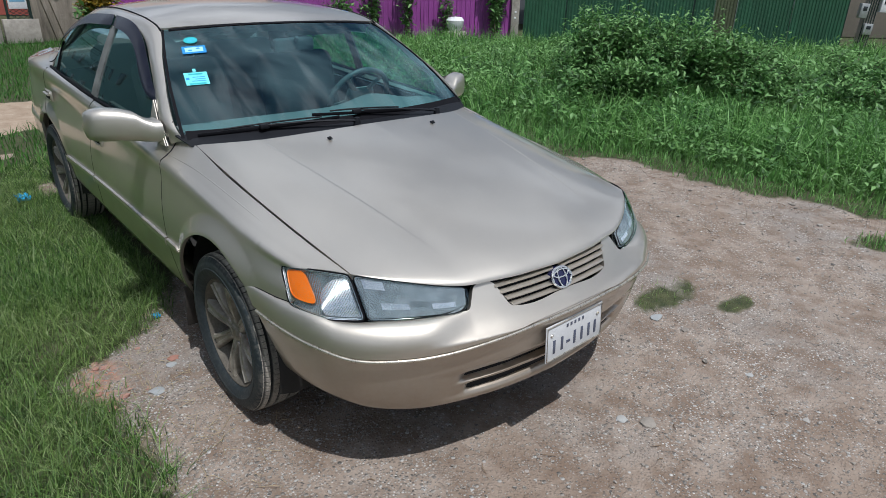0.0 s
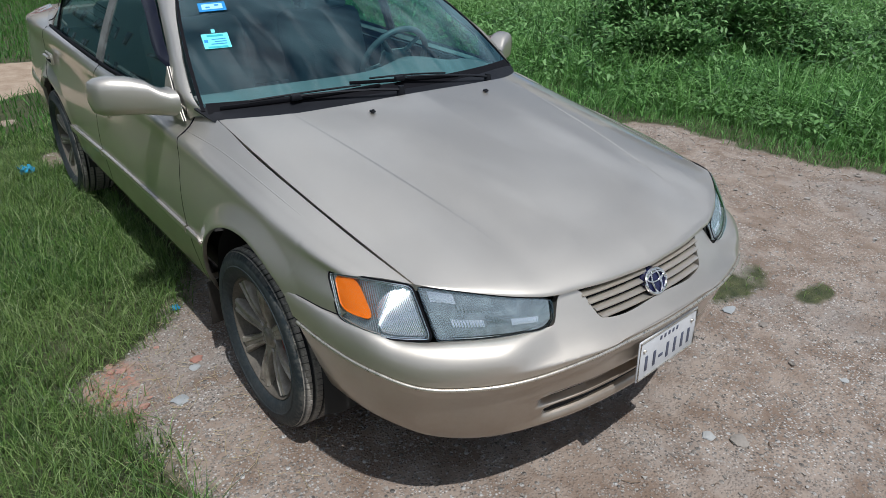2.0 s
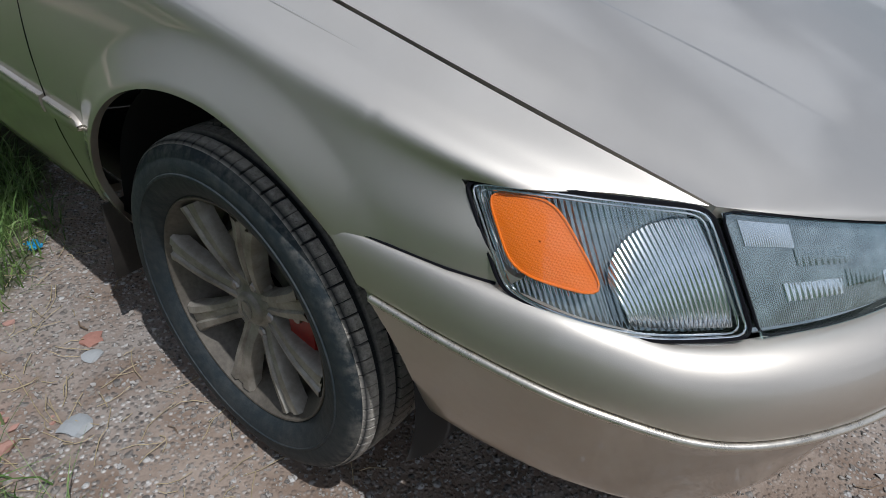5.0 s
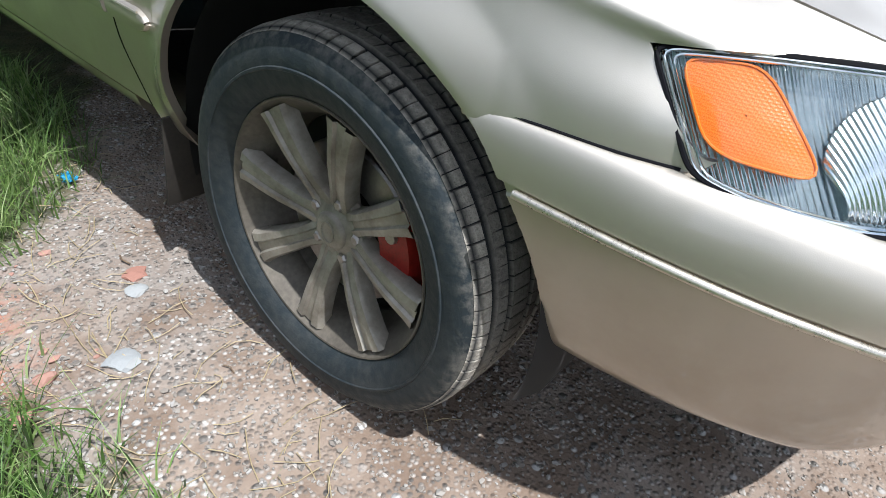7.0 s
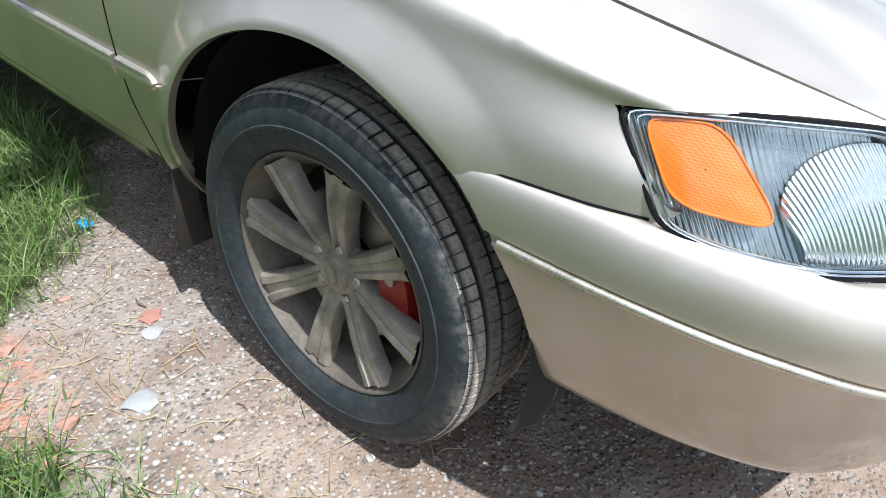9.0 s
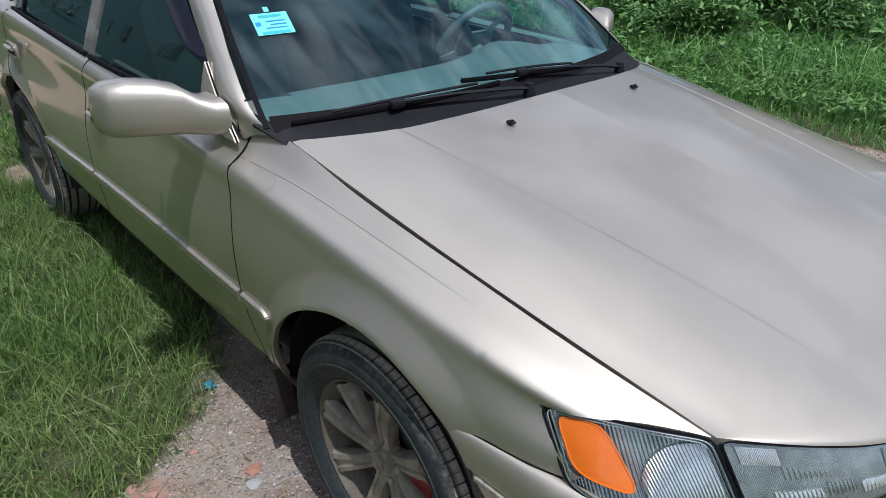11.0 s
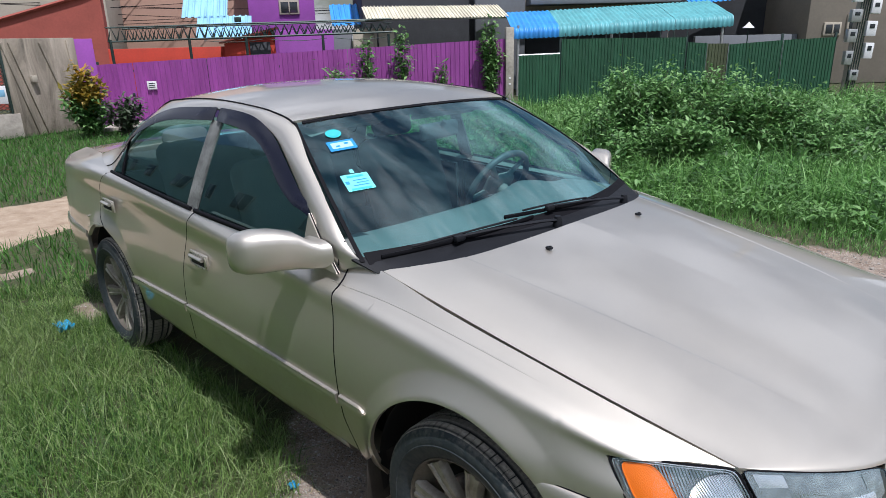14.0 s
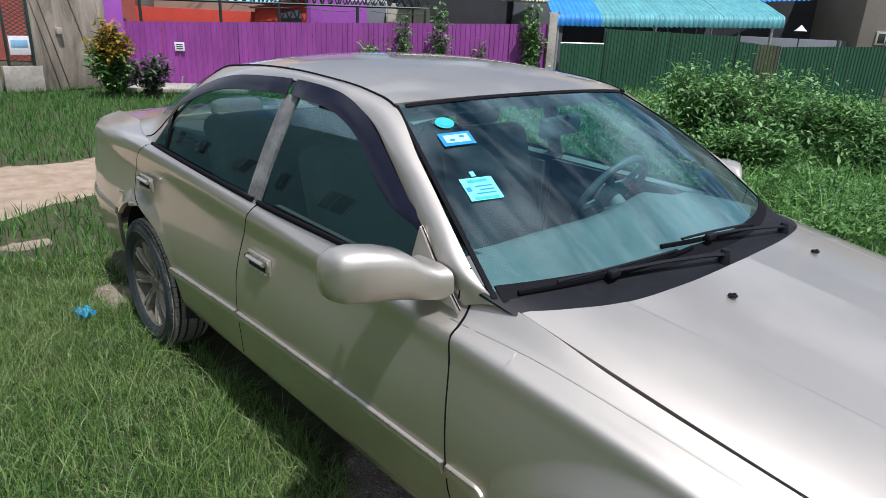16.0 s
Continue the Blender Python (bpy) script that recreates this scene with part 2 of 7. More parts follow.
def step(a, b, x):
    t = np.clip((np.asarray(x, float) - a) / (b - a), 0, 1)
    return t * t * (3 - 2 * t)


def grid_normals(P):
    du, dv = np.gradient(P, axis=0), np.gradient(P, axis=1)
    n = np.cross(du, dv)
    n /= np.maximum(np.linalg.norm(n, axis=2, keepdims=True), 1e-12)
    return n


def sheet(name, P, material, parent=None, label="", skirt=0.012, out=None, side=-1, sharp=40.0, back=False):
    """A panel from a grid of points. Its rim is turned in by skirt, away from its outer side; side -1 takes the points
    as they are, 1 mirrors them to the car's other side."""
    P = np.array(P, float)
    n = grid_normals(P)
    out = np.array(out if out is not None else P.reshape(-1, 3).mean(0) - np.array([0, 1.4, 0.6]))
    if (n.reshape(-1, 3) @ out).mean() < 0:
        P = P[::-1]
        n = -n[::-1]
    nu, nv = P.shape[:2]
    idx = np.arange(nu * nv).reshape(nu, nv)
    V = [P.reshape(-1, 3)]
    F = [np.stack([idx[:-1, :-1], idx[1:, :-1], idx[1:, 1:], idx[:-1, 1:]], -1).reshape(-1, 4)]
    loop = np.concatenate([idx[:, 0], idx[-1, 1:], idx[-2::-1, -1], idx[0, -2:0:-1]])
    if skirt:
        base = nu * nv
        N = n.reshape(-1, 3)[loop]
        edge = P.reshape(-1, 3)[loop]
        V.append(edge - N * skirt)
        k = len(loop)
        a, b = loop, np.roll(loop, -1)
        c, d = base + np.arange(k), base + np.roll(np.arange(k), -1)
        F.append(np.stack([b, a, c, d], -1))
        if back:
            V.append(P.reshape(-1, 3) - n.reshape(-1, 3) * skirt)
            o = base + k
            F.append(np.stack([idx[:-1, :-1], idx[:-1, 1:], idx[1:, 1:], idx[1:, :-1]], -1).reshape(-1, 4) + o)
    V, F = np.concatenate(V), np.concatenate(F)
    if side > 0:
        V = V * np.array([-1, 1, 1])
        F = F[:, ::-1]
    return mesh(name, V, F, material, parent, label, sharp)


def tube(name, points, radius, material, parent=None, label="", sides=8, close=False, flat=1.0, join=None):
    """A bar of round section along points; flat squeezes it across. join: a list to add to in place of an object."""
    p = np.array(points, float)
    r = np.broadcast_to(np.asarray(radius, float), (len(p),))
    d = np.gradient(p, axis=0) if not close else (np.roll(p, -1, 0) - np.roll(p, 1, 0))
    d /= np.linalg.norm(d, axis=1, keepdims=True)
    up = np.array([0, 0, 1.0])
    a = np.cross(d, up)
    bad = np.linalg.norm(a, axis=1) < 0.05
    a[bad] = np.cross(d[bad], np.array([1.0, 0, 0]))
    a /= np.linalg.norm(a, axis=1, keepdims=True)
    b = np.cross(a, d)
    ang = np.arange(sides) * 2 * np.pi / sides
    V = (p[:, None] + r[:, None, None] * (np.cos(ang)[None, :, None] * a[:, None] + flat * np.sin(ang)[None, :, None] * b[:, None]))
    n = len(p)
    idx = np.arange(n * sides).reshape(n, sides)
    q = idx if close else idx[:-1]
    nx = np.roll(idx, -1, 0) if close else idx[1:]
    F = [tuple(f) for f in np.stack([q, nx, np.roll(nx, -1, 1), np.roll(q, -1, 1)], -1).reshape(-1, 4)]
    if not close:
        F += [tuple(idx[0]), tuple(idx[-1][::-1])]
    V = V.reshape(-1, 3)
    if join is not None:
        o = sum(len(v) for v, _ in join)
        join.append((V, [tuple(i + o for i in f) for f in F]))
        return None
    return mesh(name, V, F, material, parent, label, 50)


def box_bm(size, at=(0, 0, 0), bevel=0.0, turn=None, bm=None, segments=2):
    """A box with rounded edges, added to bm or to a new one."""
    tmp = bmesh.new()
    bmesh.ops.create_cube(tmp, size=1.0)
    bmesh.ops.scale(tmp, vec=size, verts=tmp.verts)
    if bevel:
        bmesh.ops.bevel(tmp, geom=tmp.edges[:], offset=bevel, segments=segments, affect="EDGES", profile=0.5)
    m = Matrix.Translation(at) @ (turn or Matrix())
    bmesh.ops.transform(tmp, matrix=m, verts=tmp.verts)
    if bm is None:
        return tmp
    me = bpy.data.meshes.new("tmp")
    tmp.to_mesh(me)
    tmp.free()
    bm.from_mesh(me)
    bpy.data.meshes.remove(me)
    return bm


def lathe(profile, steps=48, axis="x", arc=(0.0, 360.0)):
    """Points and faces of a profile of (along the axis, radius) turned about it."""
    full = abs(arc[1] - arc[0]) >= 360
    ang = np.radians(np.linspace(arc[0], arc[1], steps + (0 if full else 1), endpoint=not full))
    pr = np.array(profile, float)
    V = np.zeros((len(ang), len(pr), 3))
    V[:, :, 0] = pr[None, :, 0]
    V[:, :, 1] = np.cos(ang)[:, None] * pr[None, :, 1]
    V[:, :, 2] = np.sin(ang)[:, None] * pr[None, :, 1]
    n, k = V.shape[:2]
    idx = np.arange(n * k).reshape(n, k)
    a = idx if full else idx[:-1]
    b = np.roll(idx, -1, 0) if full else idx[1:]
    F = np.stack([a[:, :-1], a[:, 1:], b[:, 1:], b[:, :-1]], -1).reshape(-1, 4)
    return V.reshape(-1, 3), F


# ---------------------------------------------------------------- the car
car = tagged(new("sedan_car"), "champagne beige four-door sedan parked on gravel beside grass", "car")
car.location = (0.015, 0, 0)

# half widths (w) and heights (z) of the body side along the car; the front axle is at y = 0, the nose at y = -0.95
w_max = smooth_curve([-0.66, -0.55, -0.45, -0.35, -0.2, 0.0, 0.5, 1.5, 2.5, 3.0, 3.3, 3.55, 3.74],
                     [0.735, 0.795, 0.834, 0.857, 0.874, 0.880, 0.882, 0.884, 0.883, 0.876, 0.862, 0.825, 0.75])
z_sho = smooth_curve([-0.66, -0.4, -0.2, 0.2, 0.58, 1.0, 1.58, 2.45, 3.0, 3.74],
                     [0.752, 0.785, 0.815, 0.860, 0.892, 0.922, 0.950, 0.985, 0.99, 0.95])
w_sho = smooth_curve([-0.66, -0.4, -0.2, 0.2, 0.58, 1.0, 1.58, 2.45, 3.0, 3.74],
                     [0.718, 0.778, 0.795, 0.805, 0.812, 0.833, 0.850, 0.862, 0.84, 0.70])
z_top = smooth_curve([-0.66, -0.4, -0.2, 0.2, 0.47, 0.7, 1.0, 1.58, 2.45, 3.0, 3.74],
                     [0.766, 0.806, 0.838, 0.897, 0.944, 0.945, 0.953, 0.968, 1.000, 1.025, 0.985])
w_top = smooth_curve([-0.66, -0.4, -0.2, 0.2, 0.47, 0.7, 1.0, 1.58, 2.45, 3.0, 3.74],
                     [0.70, 0.722, 0.733, 0.742, 0.739, 0.790, 0.815, 0.835, 0.845, 0.72, 0.60])
ARCH_F, ARCH_R = (0.005, 0.335, 0.385), (2.67, 0.335, 0.372)


def side_section(y):
    """The body side at y from sill to shoulder: half widths and heights, finely."""
    w, zs, ws = w_max(y), z_sho(y), w_sho(y)
    pts = np.array([[w - 0.055, 0.285], [w - 0.026, 0.335], [w - 0.012, 0.44], [w, 0.56], [w - 0.002, 0.68],
                    [w - 0.022 - 0.010 * float(step(-0.1, -0.42, y)), 0.68 + 0.62 * (zs - 0.68)], [w - 0.35 * (w - ws) - 0.006, zs - 0.022], [ws, zs], [w_top(y), z_top(y)]])
    s = np.concatenate([[0], np.cumsum(np.linalg.norm(np.diff(pts, axis=0), axis=1))])
    c = smooth_curve(s / s[-1], pts)
    out = c(np.linspace(0, 1, 90))
    out[:, 0] += 0.0035 * np.exp(-((out[:, 1] - zs) / 0.007) ** 2) * float(step(-0.5, -0.2, y))
    return out


def flare(y, z, w):
    """The raised lip round the wheel arches."""
    for cy, cz, r in (ARCH_F, ARCH_R):
        d = math.hypot(y - cy, z - cz) - r
        if z > 0.30 and abs(d) < 0.2:
            f = max(0.0, 1 - max(d - 0.008, 0) / 0.066)
            w += 0.024 * f**1.35 * float(step(0.30, 0.45, z)) * (1.0 if y > cy else 0.35 + 0.65 * float(step(0.60, 0.74, z)))
    return w


def side_point(y, sec, v):
    k = v * 89
    i = min(int(k), 88)
    w, z = sec[i] + (sec[i + 1] - sec[i]) * (k - i)
    return (-flare(y, z, w), y, z)


def v_at(sec, z):
    """How far up a section a height lies."""
    zz = np.maximum.accumulate(sec[:, 1])
    i = int(np.clip(np.searchsorted(zz, z) - 1, 0, 88))
    h = zz[i + 1] - zz[i]
    return (i + (np.clip((z - zz[i]) / h, 0, 1) if h > 1e-9 else 0)) / 89


def side_panel(left, right, low, high, nu, nv):
    """A grid on the body side between the seams left(z), right(z) and the heights low, high (high None: to the top)."""
    P = np.zeros((nu, nv, 3))
    for j in range(nv):
        f = j / (nv - 1)
        for i in range(nu):
            u = i / (nu - 1)
            z = low + (( 1.2 if high is None else high) - low) * f
            y = left(z) + (right(z) - left(z)) * u
            for _ in range(3):
                sec = side_section(y)
                a, b = v_at(sec, low), (1.0 if high is None else v_at(sec, high))
                p = side_point(y, sec, a + (b - a) * f)
                y = left(p[2]) + (right(p[2]) - left(p[2])) * u
            P[i, j] = (p[0], y, p[2])
    return P


door_front = smooth_curve([0.30, 0.369, 0.446, 0.53, 0.70, 0.886, 0.96], [0.46, 0.487, 0.532, 0.541, 0.555, 0.583, 0.60])
door_mid = smooth_curve([0.30, 0.508, 0.80, 0.90, 0.976, 1.0], [1.69, 1.682, 1.645, 1.60, 1.552, 1.54])
door_rear = smooth_curve([0.30, 0.36, 0.46, 0.56, 0.65, 0.70, 0.77, 0.895, 0.96, 1.002], [2.27, 2.275, 2.30, 2.36, 2.47, 2.60, 2.735, 2.70, 2.62, 2.555])
GAP = 0.003

# front fender: columns along the car, each from the wheel arch, bumper or sill up to the bonnet seam, left open for the corner lamp
MID = 22
lamp_line = smooth_curve([0.375, 0.392, 0.43, 0.465, 0.50, 0.545, 0.626], [0.7435, 0.7465, 0.7530, 0.7585, 0.7630, 0.7675, 0.7715])
under = smooth_curve([-0.632, -0.52, -0.478, -0.245], [0.742, 0.70, 0.654, 0.642])


def fender_column(y, lo, hi_only=False, shift=None):
    """Points up one column: MID rows to the line of the lamp's top, the rest to the bonnet seam."""
    out = []
    k = float(step(0.25, 0.54, y))
    for j in range(0 if not hi_only else MID, 46):
        yy = y
        for _ in range(3):
            sec = side_section(yy)
            a = v_at(sec, lo)
            c = v_at(sec, float(lamp_line(-y)))
            c = c + (a + (1 - a) * 0.5 - c) * float(step(-0.392, -0.24, y))
            v = a + (c - a) * j / MID if j <= MID else c + (1 - c) * (j - MID) / (45 - MID)
            p = side_point(yy, sec, v)
            yy = y + k * (float(door_front(p[2])) - 0.541)
        out.append((p[0], yy, p[2]))
    return out


def fender_grids():
    ys = np.concatenate([np.linspace(-0.392, -0.262, 12), 0.005 - 0.385 * np.cos(np.linspace(0.82, np.pi, 54)), np.linspace(0.396, 0.541 - GAP, 12)])
    main = []
    for y in ys:
        if y < -0.262:
            lo = float(under(y))
        elif y < 0.3899:
            lo = 0.335 + math.sqrt(max(0.385**2 - (y - 0.005) ** 2, 0))
        else:
            lo = 0.315
        main.append(fender_column(y, lo))
    strip = [fender_column(y, 0.64, True) for y in np.linspace(-0.622, -0.392, 34)]
    wedge = []
    for u in np.linspace(0, 1, 9):
        wedge.append([])
        for j in range(MID + 1):
            z = main[0][j][2]
            ye = -0.392 - (0.745 - z) * 0.87
            y = ye + (-0.392 - ye) * u
            z += (float(under(y)) - float(under(-0.392))) * (1 - j / MID) * (1 - u)
            sec = side_section(y)
            wedge[-1].append(side_point(y, sec, v_at(sec, z)))
        if u == 1:
            wedge[-1] = main[0][:MID + 1]
    strip[-1] = main[0][MID:]
    return [np.array(g) for g in (main, strip, wedge)]


def fender(side, grids):
    bm = bmesh.new()
    for P in grids:
        vs = [[bm.verts.new((x * -side, y, z)) for x, y, z in row] for row in P]
        for a, b in zip(vs, vs[1:]):
            for k in range(len(a) - 1):
                quad = (a[k], a[k + 1], b[k + 1], b[k])
                bm.faces.new(quad if side < 0 else quad[::-1])
    bmesh.ops.remove_doubles(bm, verts=bm.verts, dist=2e-5)
    bm.normal_update()
    if sum(f.normal.x * side for f in bm.faces) < 0:
        bmesh.ops.reverse_faces(bm, faces=bm.faces)
        bm.normal_update()
    turn = {tuple(round(c, 6) for c in v.co): v.normal.copy() for v in bm.verts}
    new_ = bmesh.ops.extrude_edge_only(bm, edges=[e for e in bm.edges if e.is_boundary])["geom"]
    for v in new_:
        if isinstance(v, bmesh.types.BMVert):
            v.co -= turn[tuple(round(c, 6) for c in v.co)] * 0.014
    return part("front_fender", bm, PAINT, car, sharp=40)


def mirror_pair(name, P, material, parent, label="", **more):
    return [sheet(name, P, material, parent, label, side=s, **more) for s in (-1, 1)]


FENDER = fender_grids()
for s in (-1, 1):
    fender(s, FENDER)
fd = side_panel(lambda z: door_front(z) + GAP, lambda z: door_mid(z) - GAP, 0.352, None, 36, 60)
rd = side_panel(lambda z: door_mid(z) + GAP, lambda z: door_rear(z) - GAP, 0.352, None, 36, 60)
front_doors = mirror_pair("front_door", fd, PAINT, car, skirt=0.03, out=(-1, 0, 0))
rear_doors = mirror_pair("rear_door", rd, PAINT, car, skirt=0.03, out=(-1, 0, 0))
arch_back = lambda z: ARCH_R[0] + math.sqrt(max(ARCH_R[2] ** 2 - (z - ARCH_R[1]) ** 2, 0)) if z < ARCH_R[1] + ARCH_R[2] else 0
qp = side_panel(lambda z: max(float(door_rear(z)) + GAP, arch_back(z)), lambda z: 3.735, 0.60, None, 40, 44)
mirror_pair("rear_quarter", qp, PAINT, car, skirt=0.02, out=(-1, 0, 0))
# black rubber in the door seams
for seam, hi in ((door_front, 0.93), (door_mid, 0.968), (door_rear, 0.995)):
    line = []
    for z in np.linspace(0.352, hi, 40):
        y = float(seam(z))
        sec = side_section(y)
        p = side_point(y, sec, v_at(sec, z))
        line.append((p[0] + 0.0035, y, z))
    for s in (-1, 1):
        tube("door_seal", [(x * -s, y, z) for x, y, z in line], 0.0046, SEAL, car, "", 6)
# swage line pressed along the top of each fender
rise = smooth_curve([-0.34, 0.0, 0.30, 0.54, 0.62], [0.34, 0.31, 0.22, 0.04, 0.0])
for y0, y1, name_ in ((-0.34, 0.536, "fender_swage"), (0.556, 0.62, "door_swage")):
    line = []
    for y in np.linspace(y0, y1, 44 if y0 < 0 else 6):
        sec = side_section(y)
        low_ = v_at(sec, float(z_sho(y)))
        x, y_, z = side_point(y, sec, low_ + (1 - low_) * float(rise(y)))
        line.append((x + 0.0008, y_, z - 0.0022))
    for s in (-1, 1):
        tube(name_, [(x * -s, y, z) for x, y, z in line], np.concatenate([np.linspace(0.0012, 0.0036, 14), np.full(len(line) - 14, 0.0036)]) if y0 < 0 else 0.0036, PAINT, car, "", 8)
# sill under the doors, with its turned-in lower edge
sill = np.array([[(-w, y, z) for w, z in zip(np.array([0.0, -0.004, -0.010, -0.03, -0.075]) + w_max(y) - 0.024, (0.347, 0.335, 0.318, 0.298, 0.29))]
                 for y in np.linspace(0.545, 2.275, 40)])
mirror_pair("sill", sill, PAINT, car, skirt=0.02, out=(-1, 0, 0))


# bonnet
hood_front = smooth_curve([0, 0.2, 0.314, 0.387, 0.47, 0.56, 0.64, 0.70], [(-0.872, 0.706), (-0.858, 0.710), (-0.838, 0.714), (-0.824, 0.717),
                          (-0.793, 0.729), (-0.742, 0.746), (-0.683, 0.761), (-0.628, 0.771)])
hood_back = smooth_curve([0, 0.35, 0.55, 0.66, 0.70, 0.7365], [(0.262, 0.986), (0.280, 0.979), (0.325, 0.968), (0.395, 0.957), (0.43, 0.951), (0.472, 0.944)])


def bonnet(nv=70):
    """The skin, its columns gathered along the two creases that edge the raised middle."""
    P = np.zeros((181, nv, 3))
    for j in range(nv):
        v = (j / (nv - 1)) ** 1.5
        edge = 0.545 + 0.175 * v
        half = np.concatenate([np.linspace(0, edge - 0.016, 50)[:-1], np.linspace(edge - 0.016, edge + 0.010, 14), np.linspace(edge + 0.010, 1, 29)[1:]])
        for i, a in enumerate(np.concatenate([-half[:0:-1], half])):
            f, b = hood_front(abs(a) * 0.70), hood_back(abs(a) * 0.7365)
            w = a * (0.698 + (0.735 - 0.698) * v + 0.012 * math.sin(math.pi * v))
            y, z = f + (b - f) * v
            z += 0.125 * v**0.45 * (1 - v) * (1 - abs(a) ** 2.6)
            z -= 0.0013 * float(step(edge + 0.006, edge - 0.012, abs(a))) * float(step(0.10, 0.40, v))
            P[i, j] = (w, y, z)
    return P


bonnet_skin = sheet("bonnet", bonnet(), PAINT, car, skirt=0.02, out=(0, -0.3, 1))
for s in (-1, 1):
    bm = box_bm((0.016, 0.022, 0.008), (0, 0, 0), 0.003)
    box_bm((0.008, 0.008, 0.006), (0, -0.004, 0.005), 0.002, bm=bm)
    nz = part("washer_nozzle", bm, BLACK, bonnet_skin)
    nz.location = (s * 0.2785 - 0.002, 0.172, 0.972)


# front bumper: swept round the nose, its rear ends cut to the wheel arch
nose = space_curve((0.884, -0.225, 0), (0.882, -0.33, 0), (0.870, -0.47, 0), (0.836, -0.61, 0), (0.758, -0.742, 0),
                   (0.60, -0.857, 0), (0.33, -0.940, 0), (0.16, -0.963, 0), (0, -0.971, 0))
NOSE = nose(np.linspace(0, 1, 801))
nose_n = np.gradient(NOSE, axis=0)
nose_n = np.stack([nose_n[:, 1], -nose_n[:, 0]], -1)
nose_n /= -np.linalg.norm(nose_n, axis=1, keepdims=True)
bump_top = smooth_curve([0, 0.245, 0.262, 0.30, 0.318, 0.335, 0.36, 0.385, 0.400, 0.412, 0.43, 0.69, 0.80, 0.835, 0.862, 0.884],
                        [0.626, 0.627, 0.634, 0.694, 0.706, 0.709, 0.708, 0.700, 0.672, 0.650, 0.643, 0.643, 0.638, 0.648, 0.650, 0.644])
strip_z = smooth_curve([0, 0.2, 0.35, 0.5, 0.66, 0.775, 0.83, 0.884], [0.570, 0.566, 0.554, 0.543, 0.537, 0.538, 0.553, 0.567])
bump_low = smooth_curve([0, 0.40, 0.60, 0.75, 0.84, 0.884], [0.288, 0.295, 0.302, 0.316, 0.338, 0.345])


ledge = smooth_curve([0, 0.3, 0.6, 0.758, 0.82, 0.86, 0.884], [0.37, 0.375, 0.36, 0.32, 0.23, 0.15, 0.03])


def bumper_inset(w, z):
    """How far the fascia stands behind the sweep at a height."""
    sz, lz, front = float(strip_z(w)), float(bump_low(w)), float(step(0.88, 0.70, w))
    if z > sz + 0.010:
        return 0.0
    if z > sz - 0.005:
        return 0.008
    f = (sz - z) / (sz - lz)
    d = 0.004 + front * 0.008 * float(step(0.0, 0.2, f)) + 0.052 * f**1.15 + 0.010 * f**14
    for z0, z1, reach in ((0.385, 0.423, 0.47), (0.334, 0.368, 0.44)):
        d += 0.030 * float(step(z0 - 0.005, z0 + 0.006, z) * step(z1 + 0.004, z1 - 0.004, z) * step(reach, reach - 0.06, w))
    hollow = float(step(0.62, 0.36, w))
    d += 0.014 * hollow * float(step(0.46, 0.425, z) * step(0.31, 0.335, z))
    return d


def bumper_half():
    ws = np.concatenate([np.linspace(0, 0.24, 10), np.linspace(0.247, 0.322, 12), np.linspace(0.33, 0.375, 5), np.linspace(0.382, 0.43, 12),
                         np.linspace(0.45, 0.70, 16), np.linspace(0.72, 0.884, 26)])
    nv = 101
    P = np.zeros((len(ws), nv, 3))
    end = np.argsort(NOSE[:, 0])
    for j in range(nv):
        for i, w in enumerate(ws):
            top, low, sz = float(bump_top(w)), float(bump_low(w)), float(strip_z(w))
            f = j / (nv - 1)
            # a rounded shoulder from the trim line up and back to the lamps
            z0, roll = sz + 0.016, 0.0
            if f < 0.24:
                z = 0.618 + (top - 0.618) * math.cos(f / 0.11 * math.pi / 2) if f < 0.11 else z0 + (0.618 - z0) * ((0.24 - f) / 0.13) ** 1.2
                roll = 1 - max(1 - ((z - z0) / (top - z0)) ** 2.222, 0) ** 0.45
            elif f < 0.36:
                z = z0 + (sz - z0) * ((f - 0.24) / 0.12)
            else:
                z = sz + (low - sz) * ((f - 0.36) / 0.64)
            # the end of the sweep at this height lies on the arch
            ye = ARCH_F[0] - math.sqrt(max((ARCH_F[2] + 0.003) ** 2 - (z - ARCH_F[1]) ** 2, 0))
            k0 = int(np.searchsorted(NOSE[:, 1][::-1], ye))
            wl = float(NOSE[800 - min(k0, 800), 0])
            s = float(step(0.66, 0.884, w))
            wt = w + (wl - 0.884) * s
            ix = float(np.interp(wt, NOSE[::-1, 0], np.arange(800, -1, -1)))
            if w > 0.884 - 1e-6:
                ix = 800 - k0
            i0 = int(min(max(ix, 0), 799))
            q = NOSE[i0] + (NOSE[i0 + 1] - NOSE[i0]) * (ix - i0)
            flat = float(step(0.60, 0.41, wt))
            d = bumper_inset(wt, z) + float(ledge(wt)) * (roll * min(max(top - 0.588, 0.03), 0.057) ** 0.56 * (1 - flat) + 1.2 * max(z - 0.573, 0) ** 1.668 / (max(z - 0.573, 0) + 0.004) * flat)
            x_, y_ = q[0] + nose_n[i0, 0] * -d, q[1] + nose_n[i0, 1] * -d
            if roll > 0 and q[1] > -0.58 and w > 0.6:
                sec = side_section(q[1])
                wf = flare(q[1], top, float(np.interp(top, sec[:, 1], sec[:, 0])))
                wf = min(wf, q[0] - 0.004)
                k = float(step(-0.58, -0.46, q[1]))
                x_, y_ = x_ + (q[0] + (wf - q[0]) * roll - x_) * k, y_ + (q[1] - y_) * k
            P[i, j] = (-x_, y_, z)
    return P


BP = bumper_half()
